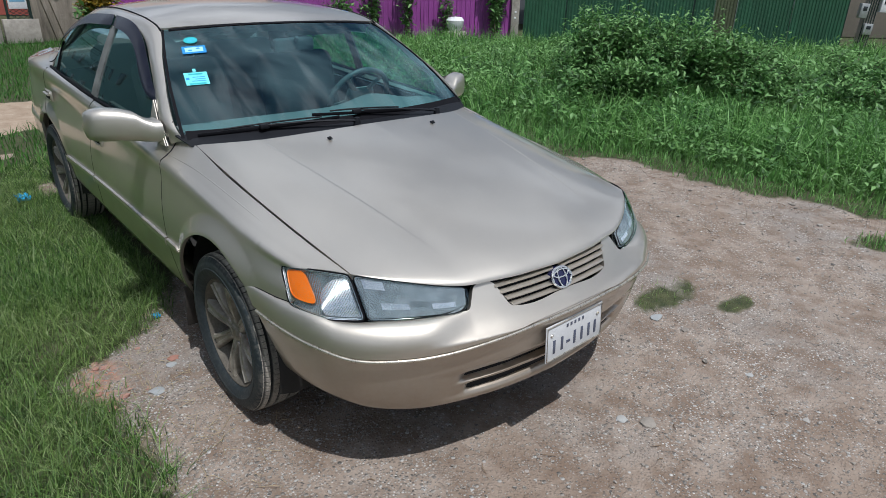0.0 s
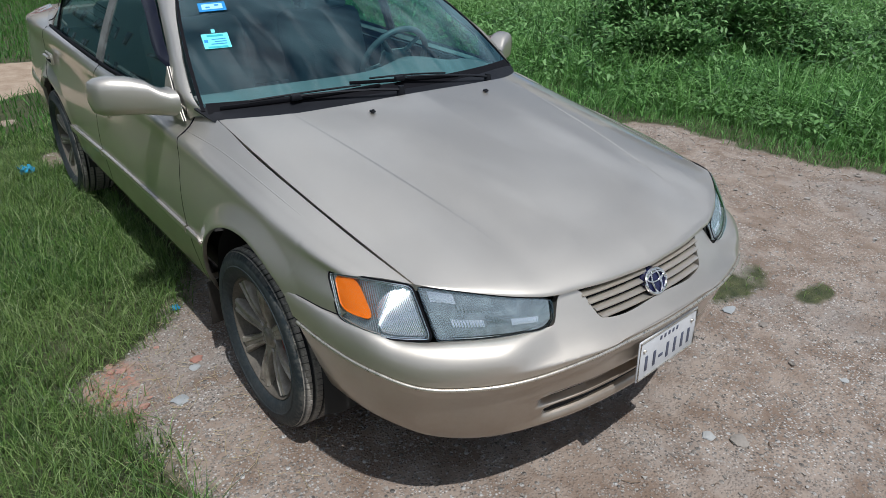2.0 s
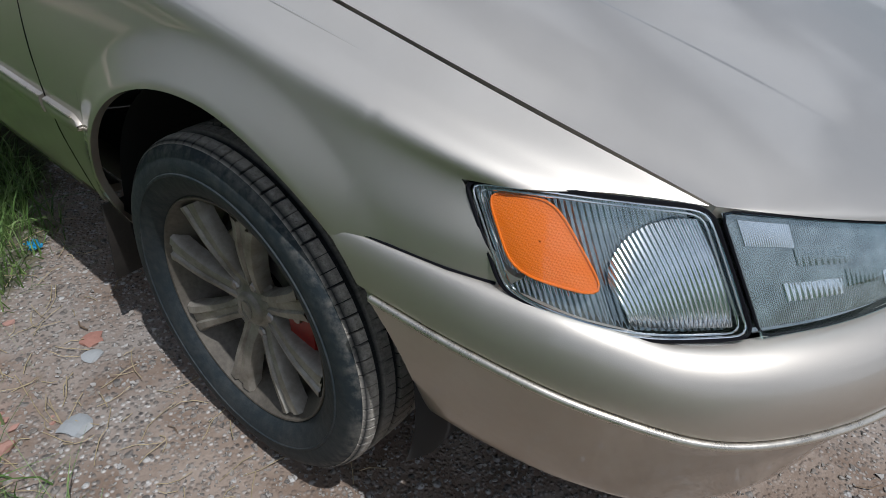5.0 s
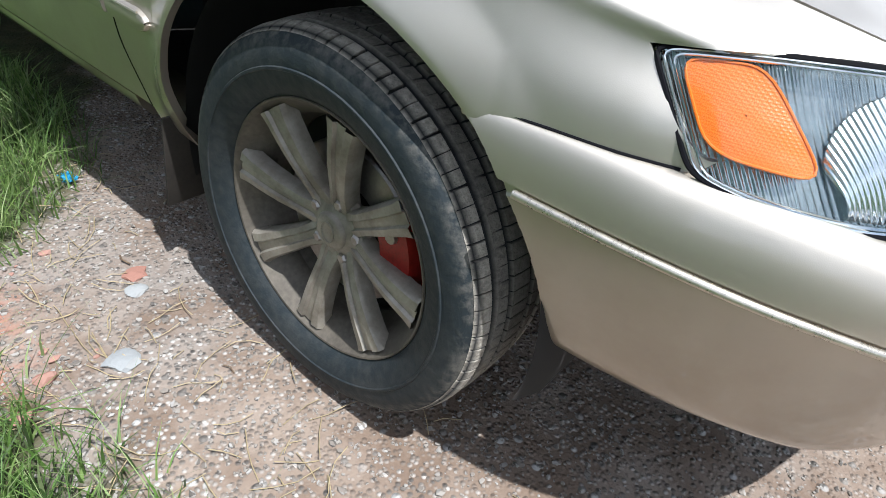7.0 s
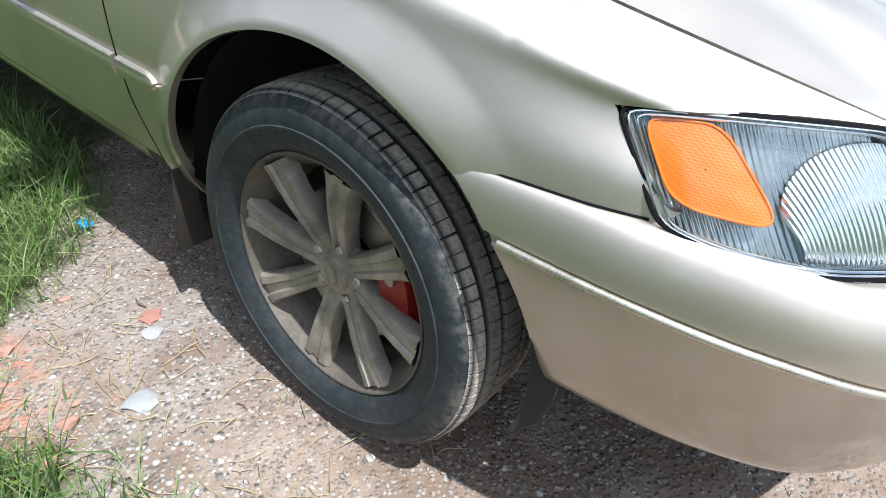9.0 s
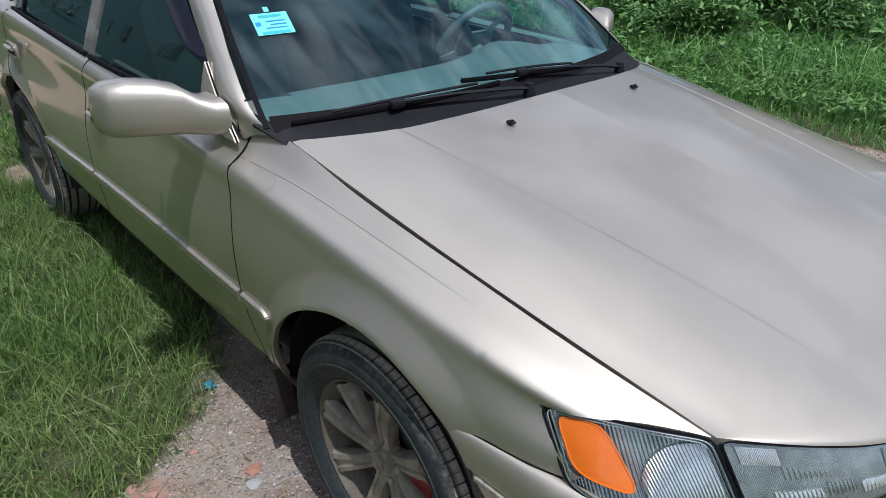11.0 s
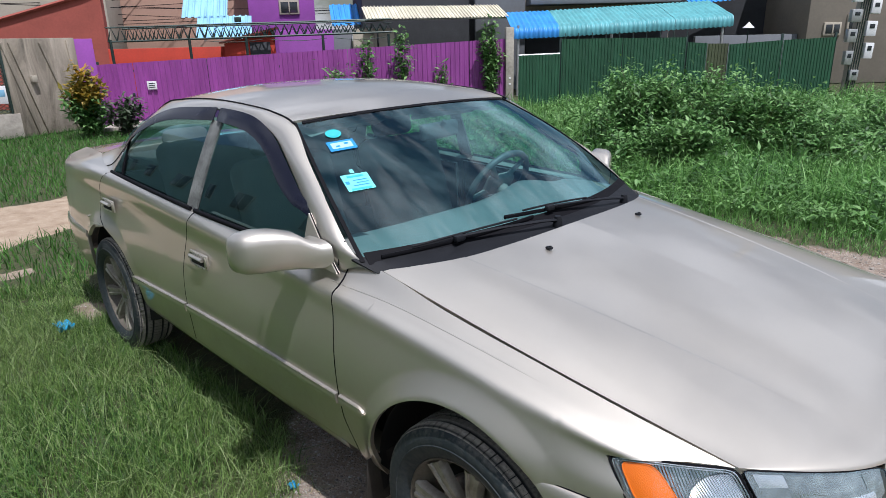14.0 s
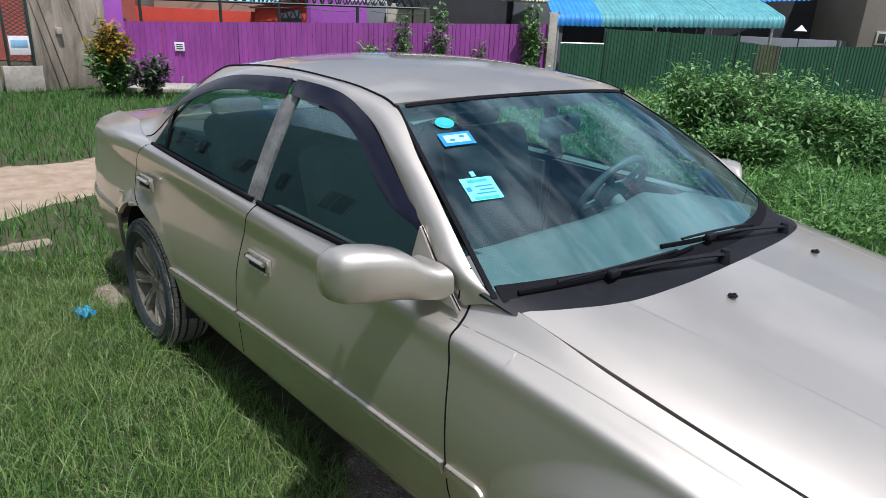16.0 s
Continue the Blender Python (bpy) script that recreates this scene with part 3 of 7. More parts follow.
# outward check of the sweep's normals: the centre must move back when inset
if BP[0, 0, 1] < -0.971:
    nose_n = -nose_n
    BP = bumper_half()
full = np.concatenate([BP[::-1], (BP * np.array([-1, 1, 1]))[1:]])
front_bumper = sheet("front_bumper", full, PAINT, car, skirt=0.025, out=(0, -1, 0.05), sharp=50)
for s in (-1, 1):
    line = [BP[i, 0] * np.array([-s, 1, 1]) + np.array([s * 0.0006, 0, 0.0008]) for i in range(len(BP)) if BP[i, 0, 1] > -0.468 and BP[i, 0, 0] < -0.6]
    tube("bumper_seam", line, 0.0019, SEAL, front_bumper, "", 6)
rail = [(NOSE[i, 0] + 0.0012 * NOSE[i, 0], NOSE[i, 1] - 0.0012, float(strip_z(NOSE[i, 0])) + 0.003) for i in range(0, 801, 8) if NOSE[i, 1] < -0.318]
rail = [(-x, y, z) for x, y, z in rail] + [(x, y, z) for x, y, z in rail[-2::-1]]
tube("bumper_trim_strip", rail, 0.0055, TRIM, front_bumper, "thin worn bright trim line", 8)
for z, reach in ((0.404, 0.44), (0.351, 0.41)):
    P = [[(w, float(np.interp(abs(w), NOSE[::-1, 0], NOSE[::-1, 1])) + 0.084, z + dz) for dz in (-0.02, 0.02)] for w in np.linspace(-reach, reach, 30)]
    sheet("air_slot", P, BLACK, front_bumper, skirt=0, out=(0, -1, 0))

# hidden dark sheet added under the lamps to block sun through the nose
light_stop = [[(w, float(np.interp(abs(w), NOSE[::-1, 0], NOSE[::-1, 1])) + d, 0.592 - 0.05 * (d - 0.045)) for d in (0.045, 0.12, 0.28)] for w in np.linspace(-0.80, 0.80, 41)]
sheet("lamp_tray", light_stop, VOID, front_bumper, skirt=0.01, out=(0, 0, 1))
# grille: dark back, four painted bars, oval badge
gt, gb = 0.703, 0.621
grille_y = lambda w, z: float(np.interp(abs(w), NOSE[::-1, 0], NOSE[::-1, 1])) + 0.052 + 0.62 * (z - 0.61)
P = [[(w * (0.243 + (z - gb) / (gt - gb) * 0.066), grille_y(w * 0.28, z) + 0.035, z) for z in np.linspace(gb - 0.02, gt + 0.012, 6)] for w in np.linspace(-1.03, 1.03, 25)]
grille = sheet("grille", P, BLACK, car, "champagne slatted grille with black gaps", skirt=0.01, out=(0, -1, 0.3))
for k in range(4):
    z = gb + 0.006 + k * 0.0208
    half = 0.240 + (z - gb) / (gt - gb) * 0.056
    prof = ((0.006, -0.0058), (-0.003, -0.0050), (-0.0085, -0.001), (-0.008, 0.0024), (0.0, 0.0044), (0.014, 0.0054))
    P = [[(w * half, grille_y(w * half, z) + 0.006 + dy, z + dz) for dy, dz in prof] for w in np.linspace(-1, 1, 31)]
    sheet("grille_slat", P, PAINT, grille, skirt=0.006, out=(0, -1, 0.5))
by, bz = grille_y(0, 0.664) - 0.008, 0.664
ang = np.linspace(0, 2 * np.pi, 40, endpoint=False)
slope = 0.62
oval = lambda a, b, dy=0.0, dx=0.0, dz=0.0: [(-0.006 + dx + a * math.cos(t), by + dy + slope * (b * math.sin(t) + dz), bz + dz + b * math.sin(t)) for t in ang]
disc = oval(0.047, 0.031, 0.002)
badge = mesh("badge", disc + [(-0.006, by - 0.003, bz)] + oval(0.047, 0.031, 0.02), [(i, (i + 1) % 40, 40) for i in range(40)] + [(i, 41 + i, 41 + (i + 1) % 40, (i + 1) % 40) for i in range(40)],
             simple("badge_dark_blue", (0.01, 0.012, 0.05), 0.2, vary=0.1), grille, "dark oval badge with chrome rings")
tube("badge_ring", oval(0.047, 0.031, -0.002), 0.0048, CHROME, badge, "", 6, True)
tube("badge_ring", oval(0.020, 0.030, -0.004), 0.0034, CHROME, badge, "", 6, True)
tube("badge_ring", oval(0.038, 0.011, -0.004, 0, 0.012), 0.0034, CHROME, badge, "", 6, True)

# number plate: white sheet, dark rim, plain bars for its marks
plate = box_bm((0.318, 0.004, 0.138), (0, 0, 0), 0.0015)
plate = part("number_plate", plate, simple("plate_white", (0.56, 0.57, 0.58), 0.45, vary=0.08), car, "white number plate with dark marks")
plate.matrix_basis = pose(0.018, -0.960, 0.464, -4, 0, 1.5)
INK = simple("plate_ink", (0.075, 0.085, 0.125), 0.5, vary=0.4)
rim = [(x, -0.004, z) for x, z in ((-0.154, -0.064), (0.154, -0.064), (0.154, 0.064), (-0.154, 0.064))]
tube("plate_rim", rim + rim[:1], 0.0022, TRIM, plate)
for k, x in enumerate((-0.115, -0.072, -0.001, 0.040, 0.081, 0.118)):
    bm = box_bm((0.013, 0.0016, 0.052), (x, -0.0028, -0.018), 0.0006)
    part("mark", bm, INK, plate)
part("mark", box_bm((0.022, 0.0016, 0.010), (-0.037, -0.0028, -0.022), 0.0006), INK, plate)
for k in range(5):
    part("mark", box_bm((0.010, 0.0016, 0.013), (-0.045 + k * 0.022, -0.0028, 0.042), 0.0006), INK, plate)
for x in (-0.13, 0.13):
    V, F = lathe([(-0.0, 0.0001), (-0.003, 0.005), (0.0, 0.007)], 12)
    mesh("plate_bolt", V[:, [1, 0, 2]] + np.array([x, -0.003, 0.03]), F, TRIM, plate)


# ---- head lamps: a corner unit and a main unit on each side
lamp_top = [(0.815, -0.392, 0.745), (0.788, -0.465, 0.757), (0.753, -0.545, 0.766), (0.704, -0.626, 0.770)]
lamp_low = [(0.837, -0.474, 0.651), (0.828, -0.535, 0.644), (0.793, -0.618, 0.641), (0.705, -0.716, 0.648)]
head_top = [(0.699, -0.634, 0.769), (0.60, -0.712, 0.751), (0.50, -0.775, 0.731), (0.415, -0.815, 0.716), (0.394, -0.826, 0.708)]
head_low = [(0.699, -0.721, 0.649), (0.60, -0.782, 0.648), (0.50, -0.827, 0.648), (0.428, -0.848, 0.650), (0.403, -0.846, 0.662)]


def lamp_grid(top, low, nu, nv, bulge, inset=0.0, ribs=0, shrink=0.0, deep=0.0010):
    a, b = space_curve(*top), space_curve(*low)
    P = np.zeros((nu, nv, 3))
    for i, u in enumerate(np.linspace(shrink, 1 - shrink, nu)):
        for j, v in enumerate(np.linspace(shrink, 1 - shrink, nv)):
            p = b(u) + (a(u) - b(u)) * v
            n = np.array([0.60 - 0.35 * u, -0.80 - 0.15 * u, 0.35])
            n /= np.linalg.norm(n)
            d = bulge * (math.sin(math.pi * v) * (0.4 + 0.6 * math.sin(math.pi * min(max(u, 0), 1)))) - inset + 0.004
            if ribs:
                d += deep * math.sin(u * ribs * 2 * math.pi)
            p = p + n * d
            P[i, j] = (-p[0], p[1], p[2])
    return P


def rim_of(P, soften=7):
    """The closed outline of a grid, its corners rounded."""
    r = np.concatenate([P[:, 0], P[-1, 1:], P[-2::-1, -1], P[0, -2:0:-1]])
    for _ in range(soften):
        r = 0.25 * np.roll(r, 1, 0) + 0.5 * r + 0.25 * np.roll(r, -1, 0)
    return r


fluted = simple("fluted_reflector", (0.45, 0.485, 0.48), 0.14, 0.85, vary=0.35, scale=35)
for s in (-1, 1):
    q = np.array([1 if s < 0 else -1, 1, 1])
    shell = lamp_grid(lamp_top, lamp_low, 14, 10, 0.0, 0.040)
    unit = sheet("corner_lamp", shell, fluted, car, "clear corner lamp with an amber side lens", skirt=0.03, out=(-0.6, -0.7, 0.2), side=s)
    tube("lamp_gasket", rim_of(lamp_grid(lamp_top, lamp_low, 30, 20, 0.0, 0.004), 5) * q, 0.0028, SEAL, unit, "", 6, True)
    tube("lamp_gasket", rim_of(lamp_grid(lamp_top, lamp_low, 30, 20, 0.0, 0.001, shrink=0.050), 4) * q, 0.0014, CHROME, unit, "", 6, True)
    tube("lamp_gasket", rim_of(lamp_grid(lamp_top, lamp_low, 30, 20, 0.0, 0.002, shrink=0.022), 4) * q, 0.0013, REFLECTOR, unit, "", 6, True)
    at = [space_curve(*lamp_top), space_curve(*lamp_low)]
    cut = lambda c, u0, u1, k=5: [c(u) for u in np.linspace(u0, u1, k)]
    # amber lens with rounded corners, set into the clear border
    base = lamp_grid(cut(at[0], 0.085, 0.36), cut(at[1], 0.09, 0.52), 41, 41, 0.004, 0.004)
    disc = []
    for t in np.linspace(0, 2 * np.pi, 49):
        c, d = math.cos(t), math.sin(t)
        e = (abs(c) ** 5 + abs(d) ** 5) ** -0.2
        disc.append([])
        for r in np.linspace(0.02, 1.0, 9):
            u, v = 20 + 20 * r * e * c, 24 + 13 * r * e * d
            i0, j0 = min(int(u), 39), min(int(v), 39)
            a0, b0 = u - i0, v - j0
            disc[-1].append((1 - a0) * (1 - b0) * base[i0, j0] + a0 * (1 - b0) * base[i0 + 1, j0] + (1 - a0) * b0 * base[i0, j0 + 1] + a0 * b0 * base[i0 + 1, j0 + 1])
    ab = sheet("amber_lens", disc, AMBER, unit, "amber side lens", skirt=0, out=(-0.9, -0.4, 0.2), side=s)
    tube("amber_rim", np.array([r[-1] for r in disc[:-1]]) * q, 0.0015, AMBER, unit, "", 6, True)
    back = lamp_grid(cut(at[0], 0.03, 0.98), cut(at[1], 0.03, 0.98), 200, 8, -0.004, 0.022, ribs=36, shrink=0.03, deep=0.0007)
    sheet("reflector", back, fluted, unit, skirt=0.004, out=(-0.6, -0.7, 0.2), side=s, sharp=80)
    # bowl of the corner bulb: a fluted fan under a curved upper edge
    full_ = lamp_grid(cut(at[0], 0.42, 0.96), cut(at[1], 0.56, 0.96), 131, 31, 0.0, 0.014)
    bowl = np.zeros((131, 14, 3))
    for i0 in range(131):
        u = i0 / 130
        hi = 10 + 17 * math.sin(0.5 * math.pi * u) ** 0.7
        for j0 in range(14):
            v = 2 + (hi - 2) * j0 / 13
            k0 = min(int(v), 29)
            bowl[i0, j0] = full_[i0, k0] + (full_[i0, k0 + 1] - full_[i0, k0]) * (v - k0) + np.array([-0.6, -0.75, 0.25]) * (0.012 * math.sin(math.pi * j0 / 13) + 0.0008 * math.sin(u * 2 * math.pi * 22))
    sheet("bulb_bowl", bowl, REFLECTOR, unit, skirt=0.004, out=(-0.6, -0.7, 0.2), side=s, sharp=80)
    ln = sheet("lens", lamp_grid(lamp_top, lamp_low, 60, 12, 0.010, 0.0, shrink=0.03), LENS, unit, skirt=0.004, out=(-0.6, -0.7, 0.2), side=s, sharp=80)
    ln.visible_shadow = False
    shell = lamp_grid(head_top, head_low, 16, 10, 0.0, 0.056)
    unit = sheet("head_lamp", shell, fluted, car, "clear fluted head lamp", skirt=0.02, out=(-0.3, -0.9, 0.2), side=s)
    tube("lamp_gasket", rim_of(lamp_grid(head_top, head_low, 24, 12, 0.0, 0.004), 1) * q, 0.0018, SEAL, unit, "", 6, True)
    back = lamp_grid(head_top, head_low, 24, 12, -0.014, 0.018, shrink=-0.01)
    sheet("reflector", back, fluted, unit, skirt=0.004, out=(-0.3, -0.9, 0.2), side=s, sharp=80)
    at = [space_curve(*head_top), space_curve(*head_low)]
    mid = lambda u, v: at[1](u) + (at[0](u) - at[1](u)) * v
    # one finely ribbed field with coarser bands moulded into it
    for u0, u1, v0, v1, rib, face, sunk, deep in ((0.015, 0.985, 0.04, 0.97, 110, fluted, 0.012, 0.0004), (0.06, 0.25, 0.72, 0.93, 22, REFLECTOR, 0.0096, 0.0004),
                                                  (0.24, 0.48, 0.55, 0.70, 9, fluted, 0.0096, 0.0010), (0.16, 0.42, 0.24, 0.40, 11, REFLECTOR, 0.0096, 0.0011),
                                                  (0.44, 0.60, 0.30, 0.48, 7, fluted, 0.0096, 0.0011), (0.63, 0.86, 0.22, 0.40, 9, REFLECTOR, 0.0096, 0.0009), (0.80, 0.95, 0.50, 0.86, 7, fluted, 0.0096, 0.0009)):
        blk = lamp_grid([mid(u, v1) for u in np.linspace(u0, u1, 5)], [mid(u, v0) for u in np.linspace(u0, u1, 5)], max(120, rib * 6), 6, 0.002 if rib > 100 else 0.0006, sunk, ribs=rib, deep=deep)
        sheet("reflector_block", blk, face, unit, skirt=0.002, out=(-0.3, -0.9, 0.2), side=s, sharp=80)
    ln = sheet("lens", lamp_grid(head_top, head_low, 40, 12, 0.010, 0.0, shrink=0.0), LENS, unit, skirt=0.004, out=(-0.3, -0.9, 0.2), side=s, sharp=80)
    ln.visible_shadow = False


# ---- cabin frame, roof and glass
PAIRS = np.array([((0.790, 0.600, 0.925), (0.742, 0.486, 0.942)), ((0.800, 0.676, 0.992), (0.772, 0.556, 0.985)), ((0.770, 0.790, 1.078), (0.748, 0.705, 1.096)),
                  ((0.741, 0.886, 1.129), (0.720, 0.790, 1.147)), ((0.705, 1.015, 1.213), (0.676, 0.925, 1.225)), ((0.672, 1.148, 1.293), (0.608, 1.112, 1.331)),
                  ((0.664, 1.280, 1.340), (0.602, 1.260, 1.364)), ((0.662, 1.450, 1.360), (0.602, 1.450, 1.380)), ((0.662, 1.750, 1.358), (0.604, 1.750, 1.389)),
                  ((0.672, 2.080, 1.325), (0.600, 2.100, 1.372)), ((0.715, 2.310, 1.240), (0.578, 2.360, 1.335)), ((0.772, 2.450, 1.125), (0.605, 2.620, 1.215)),
                  ((0.826, 2.550, 1.003), (0.650, 2.880, 1.085)), ((0.835, 2.570, 0.990), (0.700, 3.080, 1.028))])
mean = PAIRS.mean(1)
reach_ = np.concatenate([[0], np.cumsum(np.linalg.norm(np.diff(mean, axis=0), axis=1))])
rail_out, rail_in = smooth_curve(reach_ / reach_[-1], PAIRS[:, 0]), smooth_curve(reach_ / reach_[-1], PAIRS[:, 1])


def frame_grid(nu=120, nv=10):
    P = np.zeros((nu, nv, 3))
    for i in range(nu):
        u = i / (nu - 1)
        a, b = rail_out(u), rail_in(u)
        width = np.linalg.norm(b - a)
        for j in range(nv):
            v = j / (nv - 1)
            p = a + (b - a) * v + np.array([0.5, 0, 0.75]) * (0.15 - 0.09 * float(step(0.45, 0.72, u))) * width * math.sin(math.pi * v)
            P[i, j] = (-p[0], p[1], p[2])
    return P


FG = frame_grid()
mirror_pair("cabin_frame", FG, PAINT, car, skirt=0.012, out=(-1, 0, 0.8))
RI = rail_in(np.linspace(0, 1, 400))
roof = np.zeros((61, 40, 3))
crown = smooth_curve([1.06, 1.22, 1.45, 1.75, 2.1, 2.43], [1.360, 1.395, 1.428, 1.438, 1.420, 1.355])
for i, a in enumerate(np.linspace(-1, 1, 61)):
    for j, v in enumerate(np.linspace(0, 1, 40)):
        y0, y1 = 1.130 - 0.061 * (1 - abs(a) ** 2.3), 2.37 + 0.06 * (1 - abs(a) ** 2)
        y = y0 + (y1 - y0) * v
        k = 1 - abs(a) ** (2.3 + 0.3 * v)
        yr = 1.130 + (2.37 - 1.130) * v
        r = (float(np.interp(yr, RI[:, 1], RI[:, 0])), 0, float(np.interp(yr, RI[:, 1], RI[:, 2])))
        roof[i, j] = (a * (r[0] - 0.004), y, (r[2] + 0.002) * (1 - k) + float(crown(1.06 + 1.37 * v)) * k)
sheet("roof", roof, PAINT, car, skirt=0.015, out=(0, 0, 1))
for s in (-1, 1):
    line = [p * np.array([s, 1, 1]) + np.array([0, 0, 0.0005]) for p in RI[::3] if 1.10 < p[1] < 2.60]
    tube("roof_drip_seam", line, 0.0046, SEAL, car, "", 6)
    seam = [(FG[int(1 + 6 * v), int(round(9 * v))] if v in (0.0, 1.0) else (FG[1, 0] + (FG[7, 9] - FG[1, 0]) * v) * np.array([1, 1, 1]) + np.array([-0.006 * math.sin(math.pi * v), 0, 0.004 * math.sin(math.pi * v)])) * np.array([-s, 1, 1]) for v in np.linspace(0, 1, 9)]
    tube("door_seal", seam, 0.0030, SEAL, car, "", 6)
    seam = [FG[int(94 + 24 * v), 2] * np.array([-s, 1, 1]) for v in np.linspace(0, 1, 12)]
    tube("door_seal", seam, 0.0034, SEAL, car, "", 6)


def screen_grid(b_edge, t_edge, b_mid, t_mid, nu=41, nv=24, bow=0.02, lift=0.0, a0=-1.0, a1=1.0, v0=0.0, v1=1.0):
    """A bowed pane between corner points and middle points (half width, y, z)."""
    b_edge, t_edge, b_mid, t_mid = map(np.array, (b_edge, t_edge, b_mid, t_mid))
    P = np.zeros((nu, nv, 3))
    for i, a in enumerate(np.linspace(a0, a1, nu)):
        k = 1 - abs(a) ** 2.3
        b, t = b_edge + (b_mid - b_edge) * k, t_edge + (t_mid - t_edge) * k
        for j, v in enumerate(np.linspace(v0, v1, nv)):
            p = b + (t - b) * v
            w = a * (b_edge[0] + (t_edge[0] - b_edge[0]) * v + 0.9 * bow * math.sin(math.pi * v))
            n = np.array([0, -0.55, 0.83]) * (1 if b[1] < t[1] else 1)
            p = p + n * (bow * math.sin(math.pi * v) + lift)
            P[i, j] = (w, p[1], p[2])
    return P


WS = ((0.768, 0.545, 0.976), (0.598, 1.127, 1.331), (0.0, 0.372, 0.992), (0.0, 1.066, 1.357))
pane = sheet("windscreen", screen_grid(*WS), WIND, car, "green-tinted windscreen with blue permit stickers", skirt=0, out=(0, -0.5, 1))
pane.visible_shadow = False
for nm, a0, a1, v0, v1, nu, nv in (("windscreen_seal", -1.0, -0.984, -0.03, 1, 4, 24), ("windscreen_seal", 0.984, 1.0, -0.03, 1, 4, 24),
                                   ("windscreen_seal", -0.95, 0.95, 0.982, 1.002, 41, 3), ("windscreen_seal", -0.975, 0.975, -0.05, 0.020, 41, 3)):
    sheet(nm, screen_grid(*WS, nu=nu, nv=nv, lift=0.003, a0=a0, a1=a1, v0=v0, v1=v1), SEAL, car, skirt=0.006, out=(0, -0.5, 1))
RW = ((0.66, 2.93, 1.058), (0.565, 2.375, 1.335), (0.0, 3.02, 1.055), (0.0, 2.43, 1.357))
rw = screen_grid(*RW)
sheet("rear_window", rw, SIDE, car, skirt=0, out=(0, 0.5, 1)).visible_shadow = False

# cowl under the screen
cowl = np.zeros((41, 6, 3))
for i, a in enumerate(np.linspace(-1, 1, 41)):
    h = hood_back(abs(a) * 0.733)
    k = 1 - abs(a) ** 2.3
    g = np.array([0.545 + (0.372 - 0.545) * k + 0.01, 0.974 + (0.992 - 0.974) * k])
    for j, v in enumerate(np.linspace(0, 1, 6)):
        e = np.array([h[0] - 0.015, h[1] - 0.016])
        p = e + (g - e) * v
        cowl[i, j] = (a * (0.742 + (0.786 - 0.742) * v), p[0], p[1] - 0.008 * math.sin(math.pi * v) * (1 - abs(a) ** 6))
sheet("cowl", cowl, BLACK, car, "black plastic cowl under the windscreen", skirt=0.01, out=(0, 0, 1))


def on_screen(a, v, lift=0.02):
    return screen_grid(*WS, nu=2, nv=2, lift=lift, a0=a, a1=a + 1e-3, v0=v, v1=v + 1e-3)[0, 0]


# wipers: pivot on the cowl, arm, blade
for piv, a0, v0, a1, v1, am in ((np.array((-0.060, 0.300, 0.984)), -0.925, -0.025, -0.14, 0.010, -0.60), (np.array((0.43, 0.325, 0.970)), -0.295, 0.050, 0.40, -0.010, -0.02)):
    vm = v0 + (v1 - v0) * (am - a0) / (a1 - a0)
    end = on_screen(am, vm - 0.004, 0.030)
    arm_pts = [piv + np.array([0, 0, 0.012]), piv + (end - piv) * 0.2 + np.array([0, -0.004, 0.016]), piv + (end - piv) * 0.6 + np.array([0, -0.004, 0.012]), end]
    w = tube("wiper", arm_pts, [0.010, 0.009, 0.007, 0.006], BLACK, car, "black windscreen wiper", 8, flat=0.6)
    V, F = lathe([(0.028, 0.0001), (0.026, 0.012), (0.0, 0.017), (-0.02, 0.018)], 14)
    mesh("wiper_pivot", V[:, [1, 2, 0]] + piv, F, BLACK, w)
    blade = [on_screen(a0 + (a1 - a0) * f, v0 + (v1 - v0) * f, 0.010) for f in np.linspace(0, 1, 14)]
    tube("wiper_blade", blade, 0.0050, SEAL, w, "", 6, flat=1.5)
    spine = [p + np.array([0, -0.004, 0.010 + 0.010 * math.sin(math.pi * k / 13)]) for k, p in enumerate(blade)][2:-2]
    tube("wiper_spine", spine, 0.0038, BLACK, w, "", 6)
    part("wiper_clip", box_bm((0.045, 0.020, 0.022), tuple(end + np.array([0, 0, -0.006])), 0.006), BLACK, w)

# permit stickers inside the screen, flat printed labels
CYAN = simple("sticker_cyan", (0.03, 0.42, 0.46), 0.5, vary=0.15, scale=50)
BLUE = simple("sticker_blue", (0.015, 0.24, 0.58), 0.5, vary=0.15, scale=50)
PALE = simple("sticker_pale", (0.36, 0.68, 0.80), 0.5, vary=0.1, scale=50)


def sticker(a, v, wide, high, material, name="permit_sticker", lift=0.004, parent=None, round_=False, label=""):
    o = on_screen(a, v, lift)
    ex = on_screen(a + 0.02, v, lift) - o
    ey = on_screen(a, v + 0.02, lift) - o
    ex, ey = ex / np.linalg.norm(ex), ey / np.linalg.norm(ey)
    if round_:
        t = np.linspace(0, 2 * np.pi, 28, endpoint=False)
        V = [o + ex * wide / 2 * math.cos(x) + ey * high / 2 * math.sin(x) for x in t]
        return mesh(name, V, [tuple(range(28))], material, parent or pane, label, smooth=False)
    V = [o + ex * wide * x + ey * high * y for x, y in ((-.5, -.5), (.5, -.5), (.5, .5), (-.5, .5))]
    return mesh(name, V, [(0, 1, 2, 3)], material, parent or pane, label, smooth=False)


